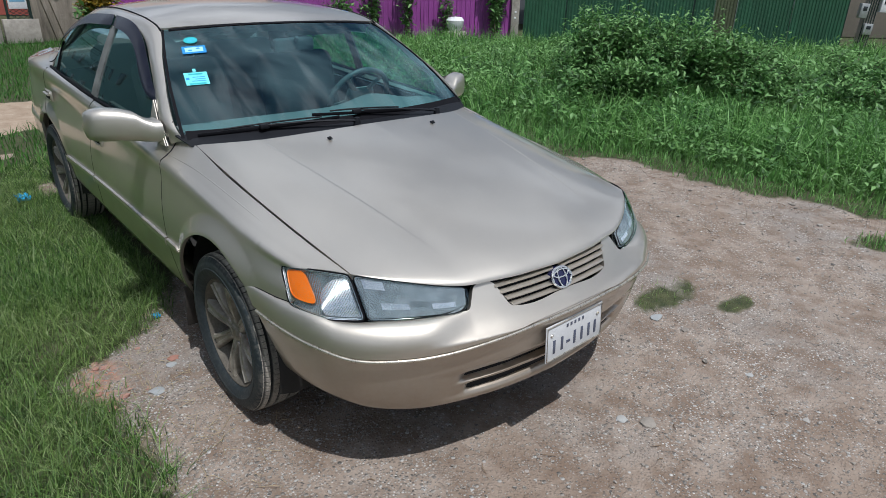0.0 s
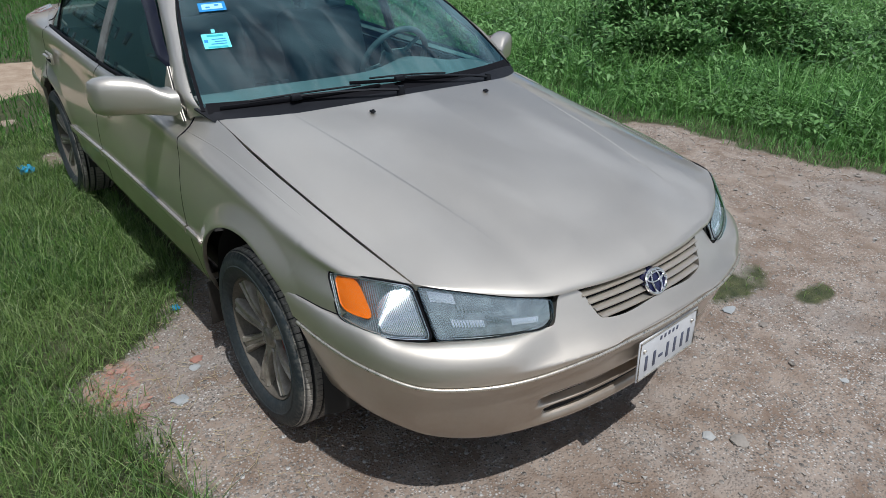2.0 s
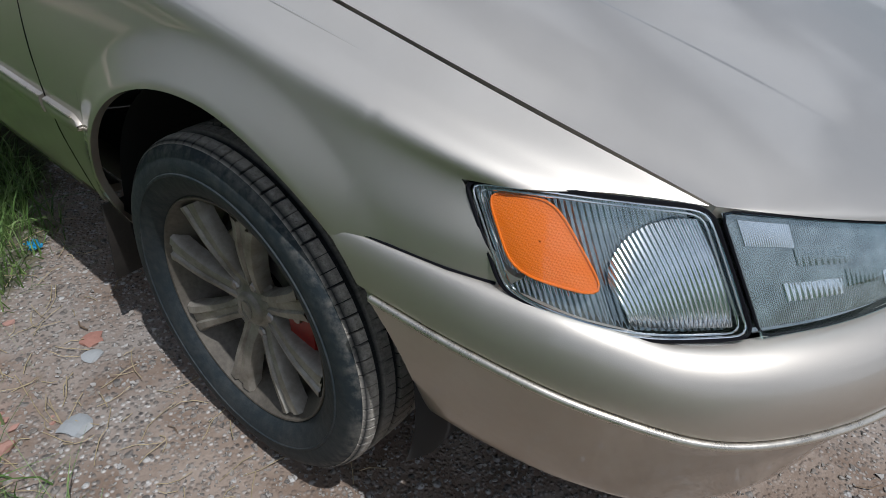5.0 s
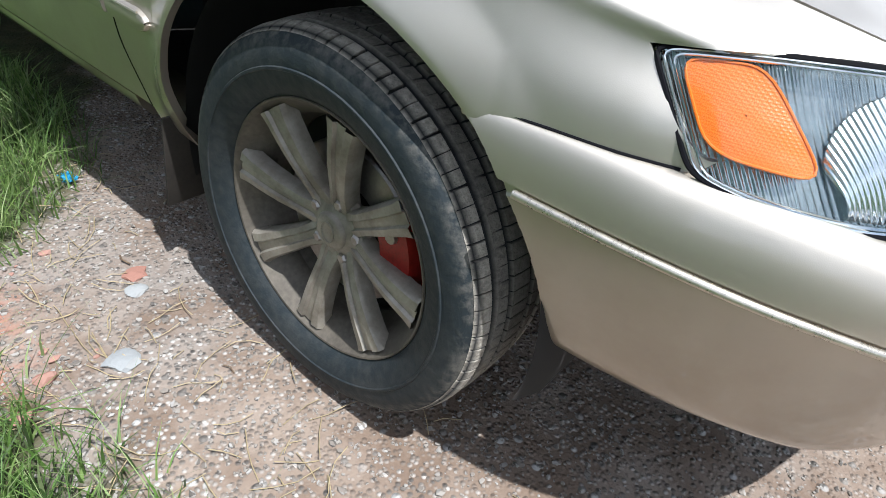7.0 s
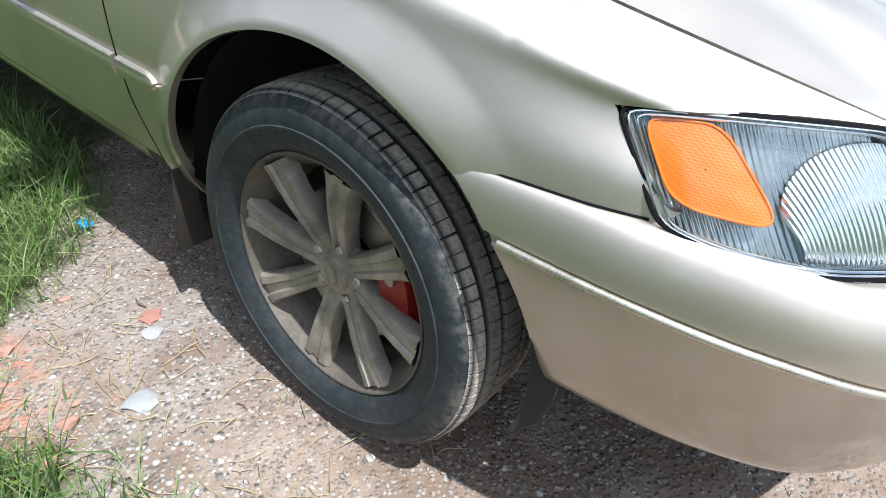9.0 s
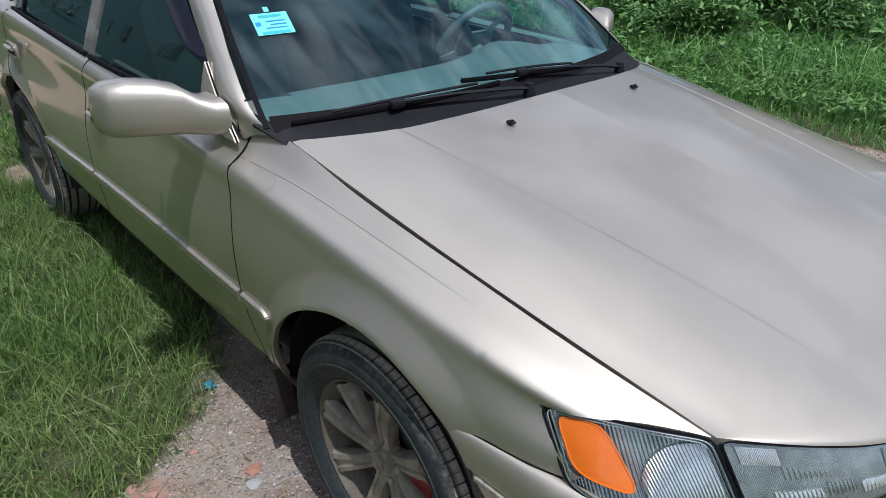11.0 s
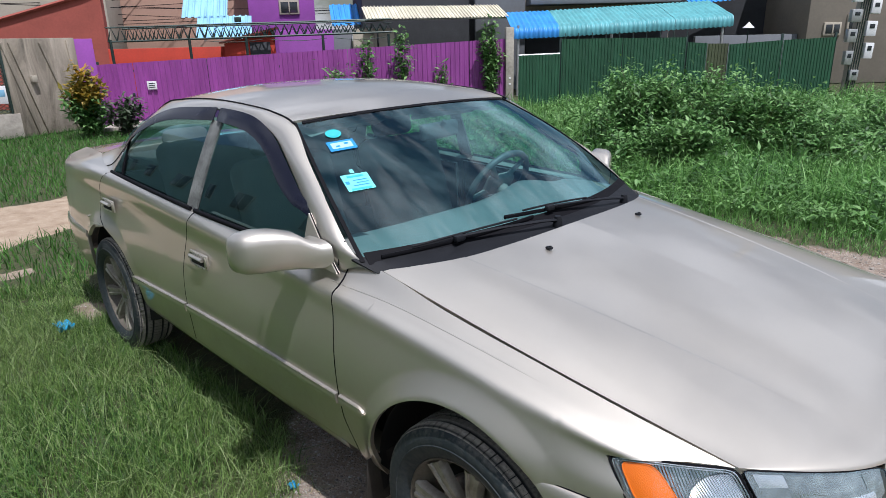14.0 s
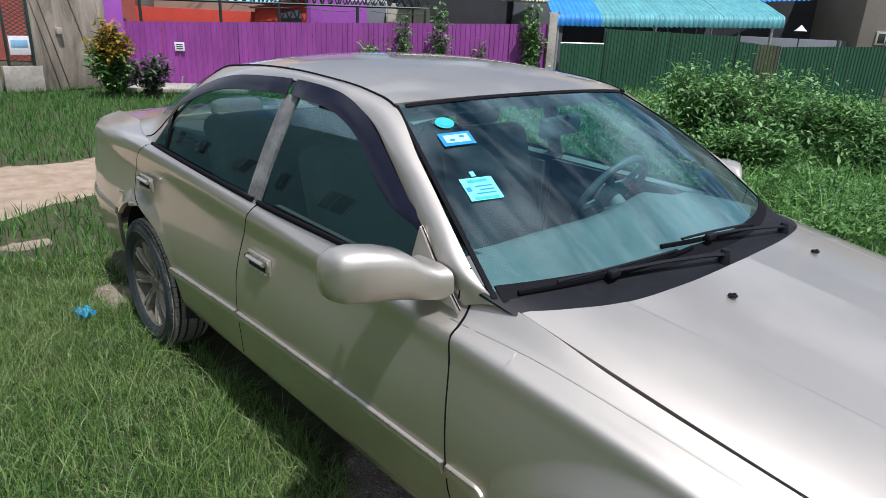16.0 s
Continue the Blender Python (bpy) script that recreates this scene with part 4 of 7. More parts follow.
rd_ = sticker(-0.812, 0.842, 0.062, 0.056, CYAN, label="round cyan permit sticker", round_=True)
sticker(-0.806, 0.838, 0.046, 0.034, simple("sticker_cyan_dark", (0.04, 0.42, 0.52), 0.5, vary=0.2, scale=50), "printed_field", 0.005, rd_, True)
s1 = sticker(-0.806, 0.735, 0.105, 0.060, BLUE, label="blue permit sticker with a pale field")
sticker(-0.806, 0.735, 0.080, 0.036, PALE, "printed_field", 0.005, s1)
for k in (-1, 1):
    sticker(-0.806 + 0.026 * k, 0.735 + 0.008 * k, 0.016, 0.010, BLUE, "printed_bar", 0.006, s1)
SOFTCYAN = simple("sticker_soft_cyan", (0.16, 0.66, 0.70), 0.5, vary=0.12, scale=60)
s2 = sticker(-0.840, 0.448, 0.098, 0.084, SOFTCYAN, label="pale cyan tax sticker with printed lines")
sticker(-0.842, 0.525, 0.014, 0.020, SOFTCYAN, "printed_tab", 0.005, s2)
for k, (da, dv, wide, high) in enumerate(((0.0, 0.040, 0.060, 0.010), (-0.050, 0.0, 0.014, 0.016), (0.014, 0.012, 0.052, 0.004), (0.020, -0.006, 0.044, 0.004), (0.010, -0.024, 0.058, 0.004), (0.0, -0.048, 0.072, 0.010))):
    sticker(-0.840 + da, 0.448 + dv, wide, high, CYAN if k in (0, 5) else BLUE, "printed_bar", 0.005, s2)


# ---- side windows, visors, pillar, mouldings, handles, on each side
w_belt = smooth_curve([0.6, 1.0, 1.58, 2.45, 2.6], [0.806, 0.822, 0.842, 0.838, 0.832])
z_belt = smooth_curve([0.6, 1.0, 1.58, 2.45, 2.6], [0.935, 0.950, 0.966, 0.998, 1.002])


def cab(y, z, d=0.0):
    """A point of the side-window surface, d outside it."""
    h = z - float(z_belt(y))
    return (-(float(w_belt(y)) - 0.355 * h - 0.24 * h * h + d), y, z)


RO = rail_out(np.linspace(0, 1, 400))
mould_z = smooth_curve([0.4, 1.0, 1.6, 2.45], [0.530, 0.531, 0.520, 0.482])
top_line = lambda y: float(np.interp(y, RO[:, 1], RO[:, 2]))
for s, fdoor, rdoor in zip((-1, 1), front_doors, rear_doors):
    q = np.array([1 if s < 0 else -1, 1, 1])
    for y0, y1, door in ((0.70, 1.545, fdoor), (1.625, 2.53, rdoor)):
        P = []
        for u in np.linspace(0, 1, 40):
            P.append([])
            for v in np.linspace(0, 1, 10):
                y = y0 + (y1 - y0) * u
                lo, hi = float(z_belt(y)) - 0.01, max(top_line(y) - 0.004, float(z_belt(y)))
                P[-1].append(cab(y + (0 if y0 < 1 else 0) - 0.05 * v * (1 if y0 > 1 and u < 0.02 else 0), lo + (hi - lo) * v, -0.012))
        pane_ = sheet("side_window", P, SIDE, door, "dark tinted side window", skirt=0, out=(-1, 0, 0.4), side=s)
        pane_.visible_shadow = False
        line = [np.array(cab(y, float(z_belt(y)) + 0.004, 0.001)) * q for y in np.linspace(max(y0 - 0.03, 0.68), y1 + 0.01, 30)]
        tube("window_weather_strip", line, 0.009, SEAL, door, "", 8, flat=1.1)
        # smoked rain visor over the window
        P = []
        ys = np.linspace(0.790, 1.574, 44) if y0 < 1 else np.linspace(1.604, 2.43, 44)
        for y in ys:
            t = top_line(y)
            b = float(z_belt(y)) + 0.012
            f = (y - ys[0]) / (ys[-1] - ys[0])
            wide = 0.050 + (0.012 * float(step(1.2, 0.95, y)) if y0 < 1 else -0.012 * float(step(0.75, 1.0, f)))
            if y0 < 1:
                wide *= 0.45 + 0.55 * float(step(0.79, 1.02, y))
            P.append([cab(y, max(t + 0.006 - wide * v, b), 0.004 + 0.018 * math.sin(math.pi * 0.5 * v) * min(1.0, 8 * f, 8 * (1 - f))) for v in np.linspace(0, 1, 7)])
        sheet("rain_visor", P, VISOR, door, "smoked dark rain visor", skirt=0.003, out=(-1, 0, 0.4), side=s)
    # centre pillar
    P = [[cab(1.585 - 0.042 + 0.085 * u + 0.02 * (1 - v), float(z_belt(1.585)) - 0.012 + (1.330 - float(z_belt(1.585))) * v, -0.006) for u in np.linspace(0, 1, 6)] for v in np.linspace(0, 1, 14)]
    sheet("centre_pillar", P, simple("weathered_pillar_film", (0.15, 0.155, 0.15), 0.4, vary=0.7, scale=14) if s < 0 else DARKTRIM, car, skirt=0.01, out=(-1, 0, 0.4), side=s)
    P = [[cab(2.40 + 0.016 * u - 0.05 * (v - 0.5) * 0, float(z_belt(2.4)) + (top_line(2.405) - float(z_belt(2.4))) * v, -0.004) for u in (0, 1)] for v in np.linspace(0, 1, 8)]
    sheet("quarter_light_bar", P, SEAL, rdoor, skirt=0.006, out=(-1, 0, 0.4), side=s)
    # rubbing strip along fender and doors
    for y0, y1, owner in ((0.408, 0.534, car), (0.548, 1.672, fdoor), (1.688, 2.325, rdoor)):
        P = []
        for y in np.linspace(y0, y1, 24):
            zc = float(mould_z(y))
            w = float(w_max(y))
            end = math.sqrt(min(1.0, (y - y0) / 0.03 + 0.03)) if y0 < 0.5 else 1.0
            P.append([(-(w + dw * 1.0), y, zc + dz * end) for dw, dz in ((-0.004, -0.024), (0.006, -0.021), (0.009, -0.010), (0.010, 0.004), (0.007, 0.013), (-0.004, 0.017))])
        mo = sheet("side_moulding", P, PAINT, owner, "body-coloured side moulding", skirt=0.008, out=(-1, 0, 0), side=s)
        line = [np.array((-(float(w_max(y)) + 0.0085), y, float(mould_z(y)) + 0.012)) * q for y in np.linspace(y0 + (0.022 if y0 < 0.5 else 0.003), y1 - 0.003, 24)]
        tube("moulding_trim", line, 0.0022, TRIM, mo, "", 6)
    # pull handles in their recesses
    for y, z, door in ((1.50, 0.776, fdoor), (2.545, 0.835, rdoor)):
        w = float(w_max(y)) - (0.016 if y < 2 else 0.012)
        c = np.array([-(w + 0.006), y, z])
        bm = box_bm((0.012, 0.152, 0.062), c * q, 0.005)
        hd = part("door_handle", bm, PAINT, door, "body-coloured pull handle in a recess")
        bm = box_bm((0.004, 0.118, 0.030), (c + np.array([-0.0055, 0.006, -0.006])) * q, 0.0015)
        part("handle_recess", bm, VOID, hd)
        ring = [(c + np.array([-0.007, 0.072 * math.copysign(abs(math.cos(t)) ** 0.35, math.cos(t)), 0.027 * math.copysign(abs(math.sin(t)) ** 0.35, math.sin(t))])) * q for t in np.linspace(0, 2 * np.pi, 36, endpoint=False)]
        tube("handle_rim", ring, 0.0032, TRIM, hd, "", 6, True)
        lip = [(c + np.array([-0.013, yy, 0.010])) * q for yy in np.linspace(-0.055, 0.06, 8)]
        tube("handle_grip", lip, 0.010, PAINT, hd, "", 8, flat=0.8)
        V, F = lathe([(0, 0.0001), (0, 0.008), (0.004, 0.009)], 12)
        mesh("door_lock", (V * np.array([1, 1, 1]) + c + np.array([-0.009, 0.086, 0.0])) * q, F, BLACK, hd)
    # outside mirror: foot plate, housing, glass
    tri = [(0.808, 0.596, 0.922), (0.816, 0.690, 0.932), (0.816, 0.765, 0.942), (0.795, 0.785, 1.010), (0.777, 0.780, 1.082), (0.797, 0.686, 1.000)]
    V = np.array([(-a - d, y, z) for d in (0.009, -0.003) for a, y, z in tri]) * q
    F = [(0, 1, 2, 3, 4, 5), (11, 10, 9, 8, 7, 6)] + [(i, 6 + i, 6 + (i + 1) % 6, (i + 1) % 6) for i in range(6)]
    mir = mesh("side_mirror", V, F, PAINT, car, "body-coloured outside mirror")
    edge = [np.array((-a - 0.004, y - 0.005, z)) * q for a, y, z in (tri[0], tri[5], tri[4])]
    tube("mirror_foot_seal", space_curve(*edge)(np.linspace(0, 1, 12)), 0.0020, SEAL, mir, "", 6)
    rings = []
    out_ = 1.0 if s < 0 else 0.74
    for k, (x, yc, zc, hy, hz) in enumerate(((0.806, 0.706, 0.972, 0.084, 0.046), (0.832, 0.708, 0.972, 0.070, 0.046), (0.862, 0.716, 0.980, 0.062, 0.052), (0.895, 0.732, 0.994, 0.062, 0.062), (0.945, 0.750, 1.002, 0.064, 0.066),
                                             (1.000, 0.768, 1.005, 0.062, 0.068), (1.038, 0.782, 1.003, 0.056, 0.064), (1.060, 0.790, 1.001, 0.043, 0.053), (1.069, 0.794, 1.000, 0.016, 0.024), (1.071, 0.795, 1.000, 0.0003, 0.0003))):
        rings.append([(-(0.806 + (x - 0.806) * out_), yc + hy * math.copysign(abs(math.cos(t)) ** 0.62, math.cos(t)), zc + hz * math.copysign(abs(math.sin(t)) ** 0.55, math.sin(t))) for t in np.linspace(0, 2 * np.pi, 29)])
    sheet("mirror_housing", rings, PAINT, mir, skirt=0, out=(0, 0, 0), side=s, sharp=60)
    V = [(-(0.806 + (x - 0.806) * out_), 0.848 - (0.955 - x) * -0.18, 1.003 + dz) for x, dz in ((0.915, -0.040), (1.02, -0.046), (1.04, 0.0), (1.02, 0.046), (0.915, 0.036))]
    mesh("mirror_glass", np.array(V) * q, [(0, 1, 2, 3, 4)], CHROME, mir, smooth=False)

# ---- tail: boot lid, rear panel, lamps, rear bumper
boot = np.zeros((41, 24, 3))
for i, a in enumerate(np.linspace(-1, 1, 41)):
    for j, v in enumerate(np.linspace(0, 1, 24)):
        y = 3.03 + 0.70 * v - 0.02 * abs(a) ** 2
        y -= 0.06 * abs(a) ** 3 * v
        boot[i, j] = (a * (float(w_top(y)) - 0.004), y, float(z_top(y)) - 0.001 + 0.030 * (1 - abs(a) ** 2.5) * (1 - 0.6 * v**4))
sheet("boot_lid", boot, PAINT, car, skirt=0.03, out=(0, 0, 1))
tail = np.array([[(a * (0.62 + 0.12 * v), 3.735 + 0.03 * v - 0.13 * abs(a) ** 4, 0.985 - 0.42 * v) for v in np.linspace(0, 1, 10)] for a in np.linspace(-1, 1, 31)])
sheet("tail_panel", tail, PAINT, car, skirt=0.03, out=(0, 1, 0))
TAIL = simple("red_tail_lens", (0.35, 0.01, 0.01), 0.15, vary=0.15, Coat_Weight=1.0)
for s in (-1, 1):
    P = [[(-(0.66 + 0.10 * u - 0.015 * v), 3.742 - 0.19 * u**2, 0.74 + 0.17 * v) for v in np.linspace(0, 1, 6)] for u in np.linspace(-0.6, 1, 14)]
    sheet("tail_lamp", P, TAIL, car, skirt=0.03, out=(-0.5, 1, 0), side=s)
plan = space_curve((0.876, 3.055, 0), (0.872, 3.25, 0), (0.85, 3.48, 0), (0.79, 3.67, 0), (0.62, 3.78, 0), (0.3, 3.82, 0), (0, 3.825, 0))
prof = [(0.615, 0.012), (0.605, 0.002), (0.575, -0.006), (0.562, -0.006), (0.555, 0.002), (0.54, 0.0), (0.46, 0.004), (0.38, 0.014), (0.33, 0.03), (0.315, 0.06)]
P = []
for u in np.concatenate([np.linspace(0, 1, 40), -np.linspace(1, 0, 40)[1:]]):
    p = plan(abs(u))
    sgn = -1 if (u > 0 or (u == 0 and len(P) == 0)) else 1
    P.append([(sgn * max(p[0] - d * (1 if abs(u) < 0.6 else 0.3), 0), p[1] - d * (0.0 if abs(u) < 0.3 else 1) + (0.05 * (0.615 - z) if abs(u) < 0.02 else 0), z) for z, d in prof])
rear_bumper = sheet("rear_bumper", P, PAINT, car, skirt=0.02, out=(0, 1, 0))

# ---- underside and wheel wells
for s in (-1, 1):
    for cy, cz, r in (ARCH_F, ARCH_R):
        V, F = lathe([(-0.846, r + 0.002), (-0.80, r + 0.02), (-0.52, r + 0.02), (-0.50, r), (-0.49, 0.05)], 32, arc=(-14, 194))
        V = V + np.array([0, cy, cz])
        if s > 0:
            V = V * np.array([-1, 1, 1])
            F = F[:, ::-1]
        mesh("wheel_well", V, F, VOID, car)
bm = box_bm((1.50, 1.85, 0.10), (0, 1.34, 0.31), 0.02)
part("floor_pan", bm, VOID, car)
part("floor_pan", box_bm((0.96, 0.90, 0.12), (0, -0.10, 0.33), 0.02), VOID, car)
part("floor_pan", box_bm((0.96, 1.3, 0.12), (0, 2.95, 0.36), 0.02), VOID, car)
# unseen dark boxes added to keep sun from shining through grille and bumper
part("engine_block", box_bm((0.84, 0.30, 0.32), (0, -0.65, 0.48), 0.03), VOID, car)
part("engine_block", box_bm((1.16, 0.24, 0.32), (0, -0.52, 0.48), 0.03), VOID, car)
part("engine_block", box_bm((0.90, 0.90, 0.36), (0, 0.02, 0.52), 0.03), VOID, car)
# unseen plates added inside the bumper corners to block leaking sun
for s in (-1, 1):
    part("inner_wing", box_bm((0.23, 0.24, 0.02), (s * 0.585, -0.53, 0.596), 0.004), VOID, car)
    part("inner_wing", box_bm((0.20, 0.26, 0.02), (s * 0.62, -0.505, 0.345), 0.004), VOID, car)
part("engine_bulkhead", box_bm((1.42, 0.06, 0.55), (0, 0.50, 0.63), 0.01), VOID, car)
part("boot_bulkhead", box_bm((1.50, 0.06, 0.60), (0, 2.72, 0.66), 0.01), VOID, car)
for s in (-1, 1):
    bm = box_bm((0.30, 0.006, 0.20), (s * 0.735, 0.418, 0.262), 0.002, turn=Matrix.Rotation(radians(6), 4, "X"))
    part("mud_flap", bm, simple("mud_flap_rubber", (0.03, 0.025, 0.02), 0.85, vary=0.5, scale=15), car, "dirty black rubber mud flap")


# ---- wheels
def make_wheel():
    """A wheel with its outer face towards -x, about the origin."""
    prof = [(0.075, 0.203), (0.070, 0.196), (0.0, 0.178), (-0.045, 0.186), (-0.070, 0.206), (-0.079, 0.216), (-0.083, 0.2185), (-0.085, 0.2170), (-0.084, 0.2140), (-0.076, 0.209),
            (-0.062, 0.198), (-0.030, 0.186), (0.0, 0.172), (0.065, 0.188)]
    V, F = lathe(prof, 64)
    # barrel alloy darker than the spokes: the shade inside the wheel, painted in
    w = mesh("wheel", V, F, simple("shade_darkened_barrel", (0.12, 0.105, 0.085), 0.6, 0.3, vary=0.5, scale=12), None, "grimy grey eight-spoke alloy wheel")
    # tyre: side walls, then tread with grooves and cut blocks
    half = [(-0.080, 0.217), (-0.090, 0.226), (-0.098, 0.240), (-0.103, 0.256), (-0.1035, 0.2585), (-0.1055, 0.2600), (-0.1055, 0.2635), (-0.1035, 0.265), (-0.104, 0.275), (-0.1015, 0.290), (-0.097, 0.300), (-0.0955, 0.3018), (-0.093, 0.3045)]
    V, F = lathe(half + [(-0.090, 0.308)], 96)
    t = mesh("tyre", V, F, TYRE, w, "dusty black rubber tyre")
    V, F = lathe([(-x, r) for x, r in half[::-1]], 96)
    mesh("inner_wall", V[:, :], F[:, ::-1] * 1, TYRE, t)
    n = 96
    xs = [-0.0905, -0.086, -0.078, -0.066, -0.063, -0.055, -0.052, -0.032, -0.0295, -0.0215, -0.019, 0.0]
    hs = [0.3085, 0.3130, 0.3165, 0.3190, 0.3125, 0.3125, 0.3192, 0.3212, 0.3140, 0.3140, 0.3214, 0.3218]
    prof = list(zip(xs, hs)) + [(-x, h) for x, h in list(zip(xs, hs))[-2::-1]]
    ang, cutn, rng_ = [], 84, random.Random(5)
    for k in range(cutn):
        a = 360.0 / cutn
        j = rng_.uniform(-0.12, 0.06) * a
        ang += [k * a, k * a + a * 0.88 + j, k * a + a * 0.905 + j, k * a + a * 0.975 + j]
    ang = np.radians(ang)
    pr = np.array(prof)
    V, dusty = np.zeros((len(ang), len(pr), 3)), np.zeros((len(ang), len(pr)))
    for i, a in enumerate(ang):
        cut = 0.0055 if i % 4 >= 2 else 0.0
        for j, (x, r) in enumerate(pr):
            c = cut if abs(x) > 0.056 and abs(x) < 0.0905 else (cut * 0.55 if abs(x) < 0.052 and hs[min(j, len(pr) - 1 - j)] > 0.318 else 0)
            slant = a + 0.35 * x * (1 if abs(x) < 0.058 else 0.4)
            rr = r - c
            dusty[i, j] = (0.0 if c > 0 or 0.312 < r < 0.3142 else 1.0) * (1.0 if abs(x) > 0.056 else 0.6)
            V[i, j] = (x, rr * math.cos(slant), rr * math.sin(slant))
    N, K = V.shape[:2]
    idx = np.arange(N * K).reshape(N, K)
    b = np.roll(idx, -1, 0)
    F = np.stack([idx[:, :-1], idx[:, 1:], b[:, 1:], b[:, :-1]], -1).reshape(-1, 4)
    tr_ = mesh("tread", V.reshape(-1, 3), F, TREAD, t, "worn dusty tread blocks", 25)
    tr_.data.attributes.new("dust", "FLOAT", "POINT").data.foreach_set("value", dusty.reshape(-1).astype(np.float32))
    # spokes: flat-topped, with a groove down the middle, widening to the rim
    sec = [(-1.0, 0.030), (-1.0, 0.009), (-0.84, 0.001), (-0.38, -0.001), (-0.27, 0.0045), (0.0, 0.0035), (0.27, 0.0045), (0.38, -0.001), (0.84, 0.001), (1.0, 0.009), (1.0, 0.030)]
    for k in range(8):
        a = radians(45 * k + 10)
        P = []
        for r in np.linspace(0.040, 0.204, 14):
            f = (r - 0.04) / 0.164
            wide = 0.0175 + 0.0115 * f**1.1 + 0.004 * float(step(0.88, 1.0, f)) + 0.006 * float(step(0.25, 0.0, f))
            x0 = -0.052 - 0.029 * f - 0.006 * math.sin(math.pi * f)
            P.append([(x0 + dx, r * math.cos(a) - o * wide * math.sin(a), r * math.sin(a) + o * wide * math.cos(a)) for o, dx in sec])
        sheet("spoke", P, ALLOY, w, skirt=0, out=(-1, 0, 0), sharp=30)
    V, F = lathe([(-0.066, 0.0001), (-0.067, 0.018), (-0.066, 0.027), (-0.063, 0.031), (-0.058, 0.033), (-0.052, 0.044), (-0.050, 0.062), (-0.035, 0.066)], 40)
    hub = mesh("hub_cap", V, F, ALLOY, w, "grimy round hub cap")
    ringp = [(-0.0675, 0.014 * math.cos(t), 0.019 * math.sin(t)) for t in np.linspace(0, 2 * np.pi, 24, endpoint=False)]
    tube("hub_mark", ringp, 0.0016, ALLOY, hub, "", 5, True)
    for k in range(5):
        a = radians(72 * k + 30)
        V, F = lathe([(-0.058, 0.0001), (-0.058, 0.007), (-0.054, 0.010), (-0.04, 0.010)], 6)
        mesh("lug_nut", V + np.array([0, 0.050 * math.cos(a), 0.050 * math.sin(a)]), F, STEEL, w, smooth=False)
    V, F = lathe([(-0.022, 0.07), (-0.024, 0.075), (-0.024, 0.135), (-0.020, 0.138), (0.0, 0.138)], 48)
    mesh("brake_disc", V, F, STEEL, w, "rusty steel brake disc")
    V, F = lathe([(0.02, 0.0), (0.02, 0.19)], 32)
    mesh("back_plate", V, F, VOID, w)
    V, F = lathe([(-0.050, 0.098), (-0.050, 0.158), (-0.02, 0.165), (0.02, 0.16), (0.02, 0.1), (-0.050, 0.098)], 12, arc=(150, 198))
    cal = mesh("brake_caliper", V, F, RED, w, "red painted brake caliper")
    for k in (158, 192):
        V, F = lathe([(-0.056, 0.0001), (-0.056, 0.010), (-0.045, 0.012)], 10)
        mesh("caliper_bolt", V + np.array([0, 0.13 * math.cos(radians(k)), 0.13 * math.sin(radians(k))]), F, STEEL, cal)
    return w


w0 = make_wheel()
w0.parent = car
w0.matrix_basis = pose(-0.783, 0.005, 0.320, -1, 0, 0)
for x, y, rz, rx in ((-0.790, 2.67, 0, 25), (0.783, 0.005, 180, 10), (0.790, 2.67, 180, 50)):
    w = copy_thing(w0, pose(x, y, 0.320 if y < 1 else 0.303, rx if rz == 0 else -rx, 0, rz))


# ---- cabin
dash = np.zeros((41, 14, 3))
for i, a in enumerate(np.linspace(-1, 1, 41)):
    k = 1 - abs(a) ** 2.3
    y0 = 0.535 + (0.385 - 0.535) * k
    hood_ = 0.035 * math.exp(-((a * 0.70 - 0.37) / 0.16) ** 2)
    prof = [(y0 + 0.02, 0.955 + 0.02 * k), (y0 + 0.10, 0.958 + 0.012 * k), (y0 + 0.22 + 0.05 * k, 0.955 + hood_), (0.84, 0.945 + hood_ * 1.3), (0.875, 0.925 + hood_), (0.885, 0.89), (0.875, 0.82), (0.87, 0.70), (0.86, 0.55)]
    c = space_curve(*[(a * 0.715, y, z) for y, z in prof])
    dash[i] = c(np.linspace(0, 1, 14))
dashboard = sheet("dashboard", dash, simple("pale_grey_dash", (0.17, 0.17, 0.165), 0.7, vary=0.1, scale=25, bump=0.001), car, "dusty grey dashboard", skirt=0.01, out=(0, 0, 1), sharp=60)
part("instrument_panel", box_bm((0.30, 0.02, 0.10), (0.37, 0.888, 0.895), 0.01), DARKTRIM, dashboard)
for x in (-0.52, -0.09, 0.09, 0.60):
    part("air_vent", box_bm((0.14, 0.015, 0.05), (x, 0.890, 0.885), 0.006), DARKTRIM, dashboard)
part("centre_console", box_bm((0.22, 0.9, 0.30), (0, 1.25, 0.50), 0.03), CABIN, car)
# steering wheel, tilted towards the driver
T = pose(0.40, 0.985, 0.945, -62, 0, 0)
ring = [tuple(T @ Vector((0.185 * math.cos(t), 0.185 * math.sin(t), 0))) for t in np.linspace(0, 2 * np.pi, 48, endpoint=False)]
sw = tube("steering_wheel", ring, 0.0155, simple("worn_grey_wheel_rim", (0.10, 0.10, 0.10), 0.5, vary=0.15), car, "grey four-spoke steering wheel", 10, True)
bm = box_bm((0.17, 0.13, 0.05), (0, 0, 0.0), 0.022)
bmesh.ops.transform(bm, matrix=T, verts=bm.verts)
part("wheel_boss", bm, CABIN, sw)
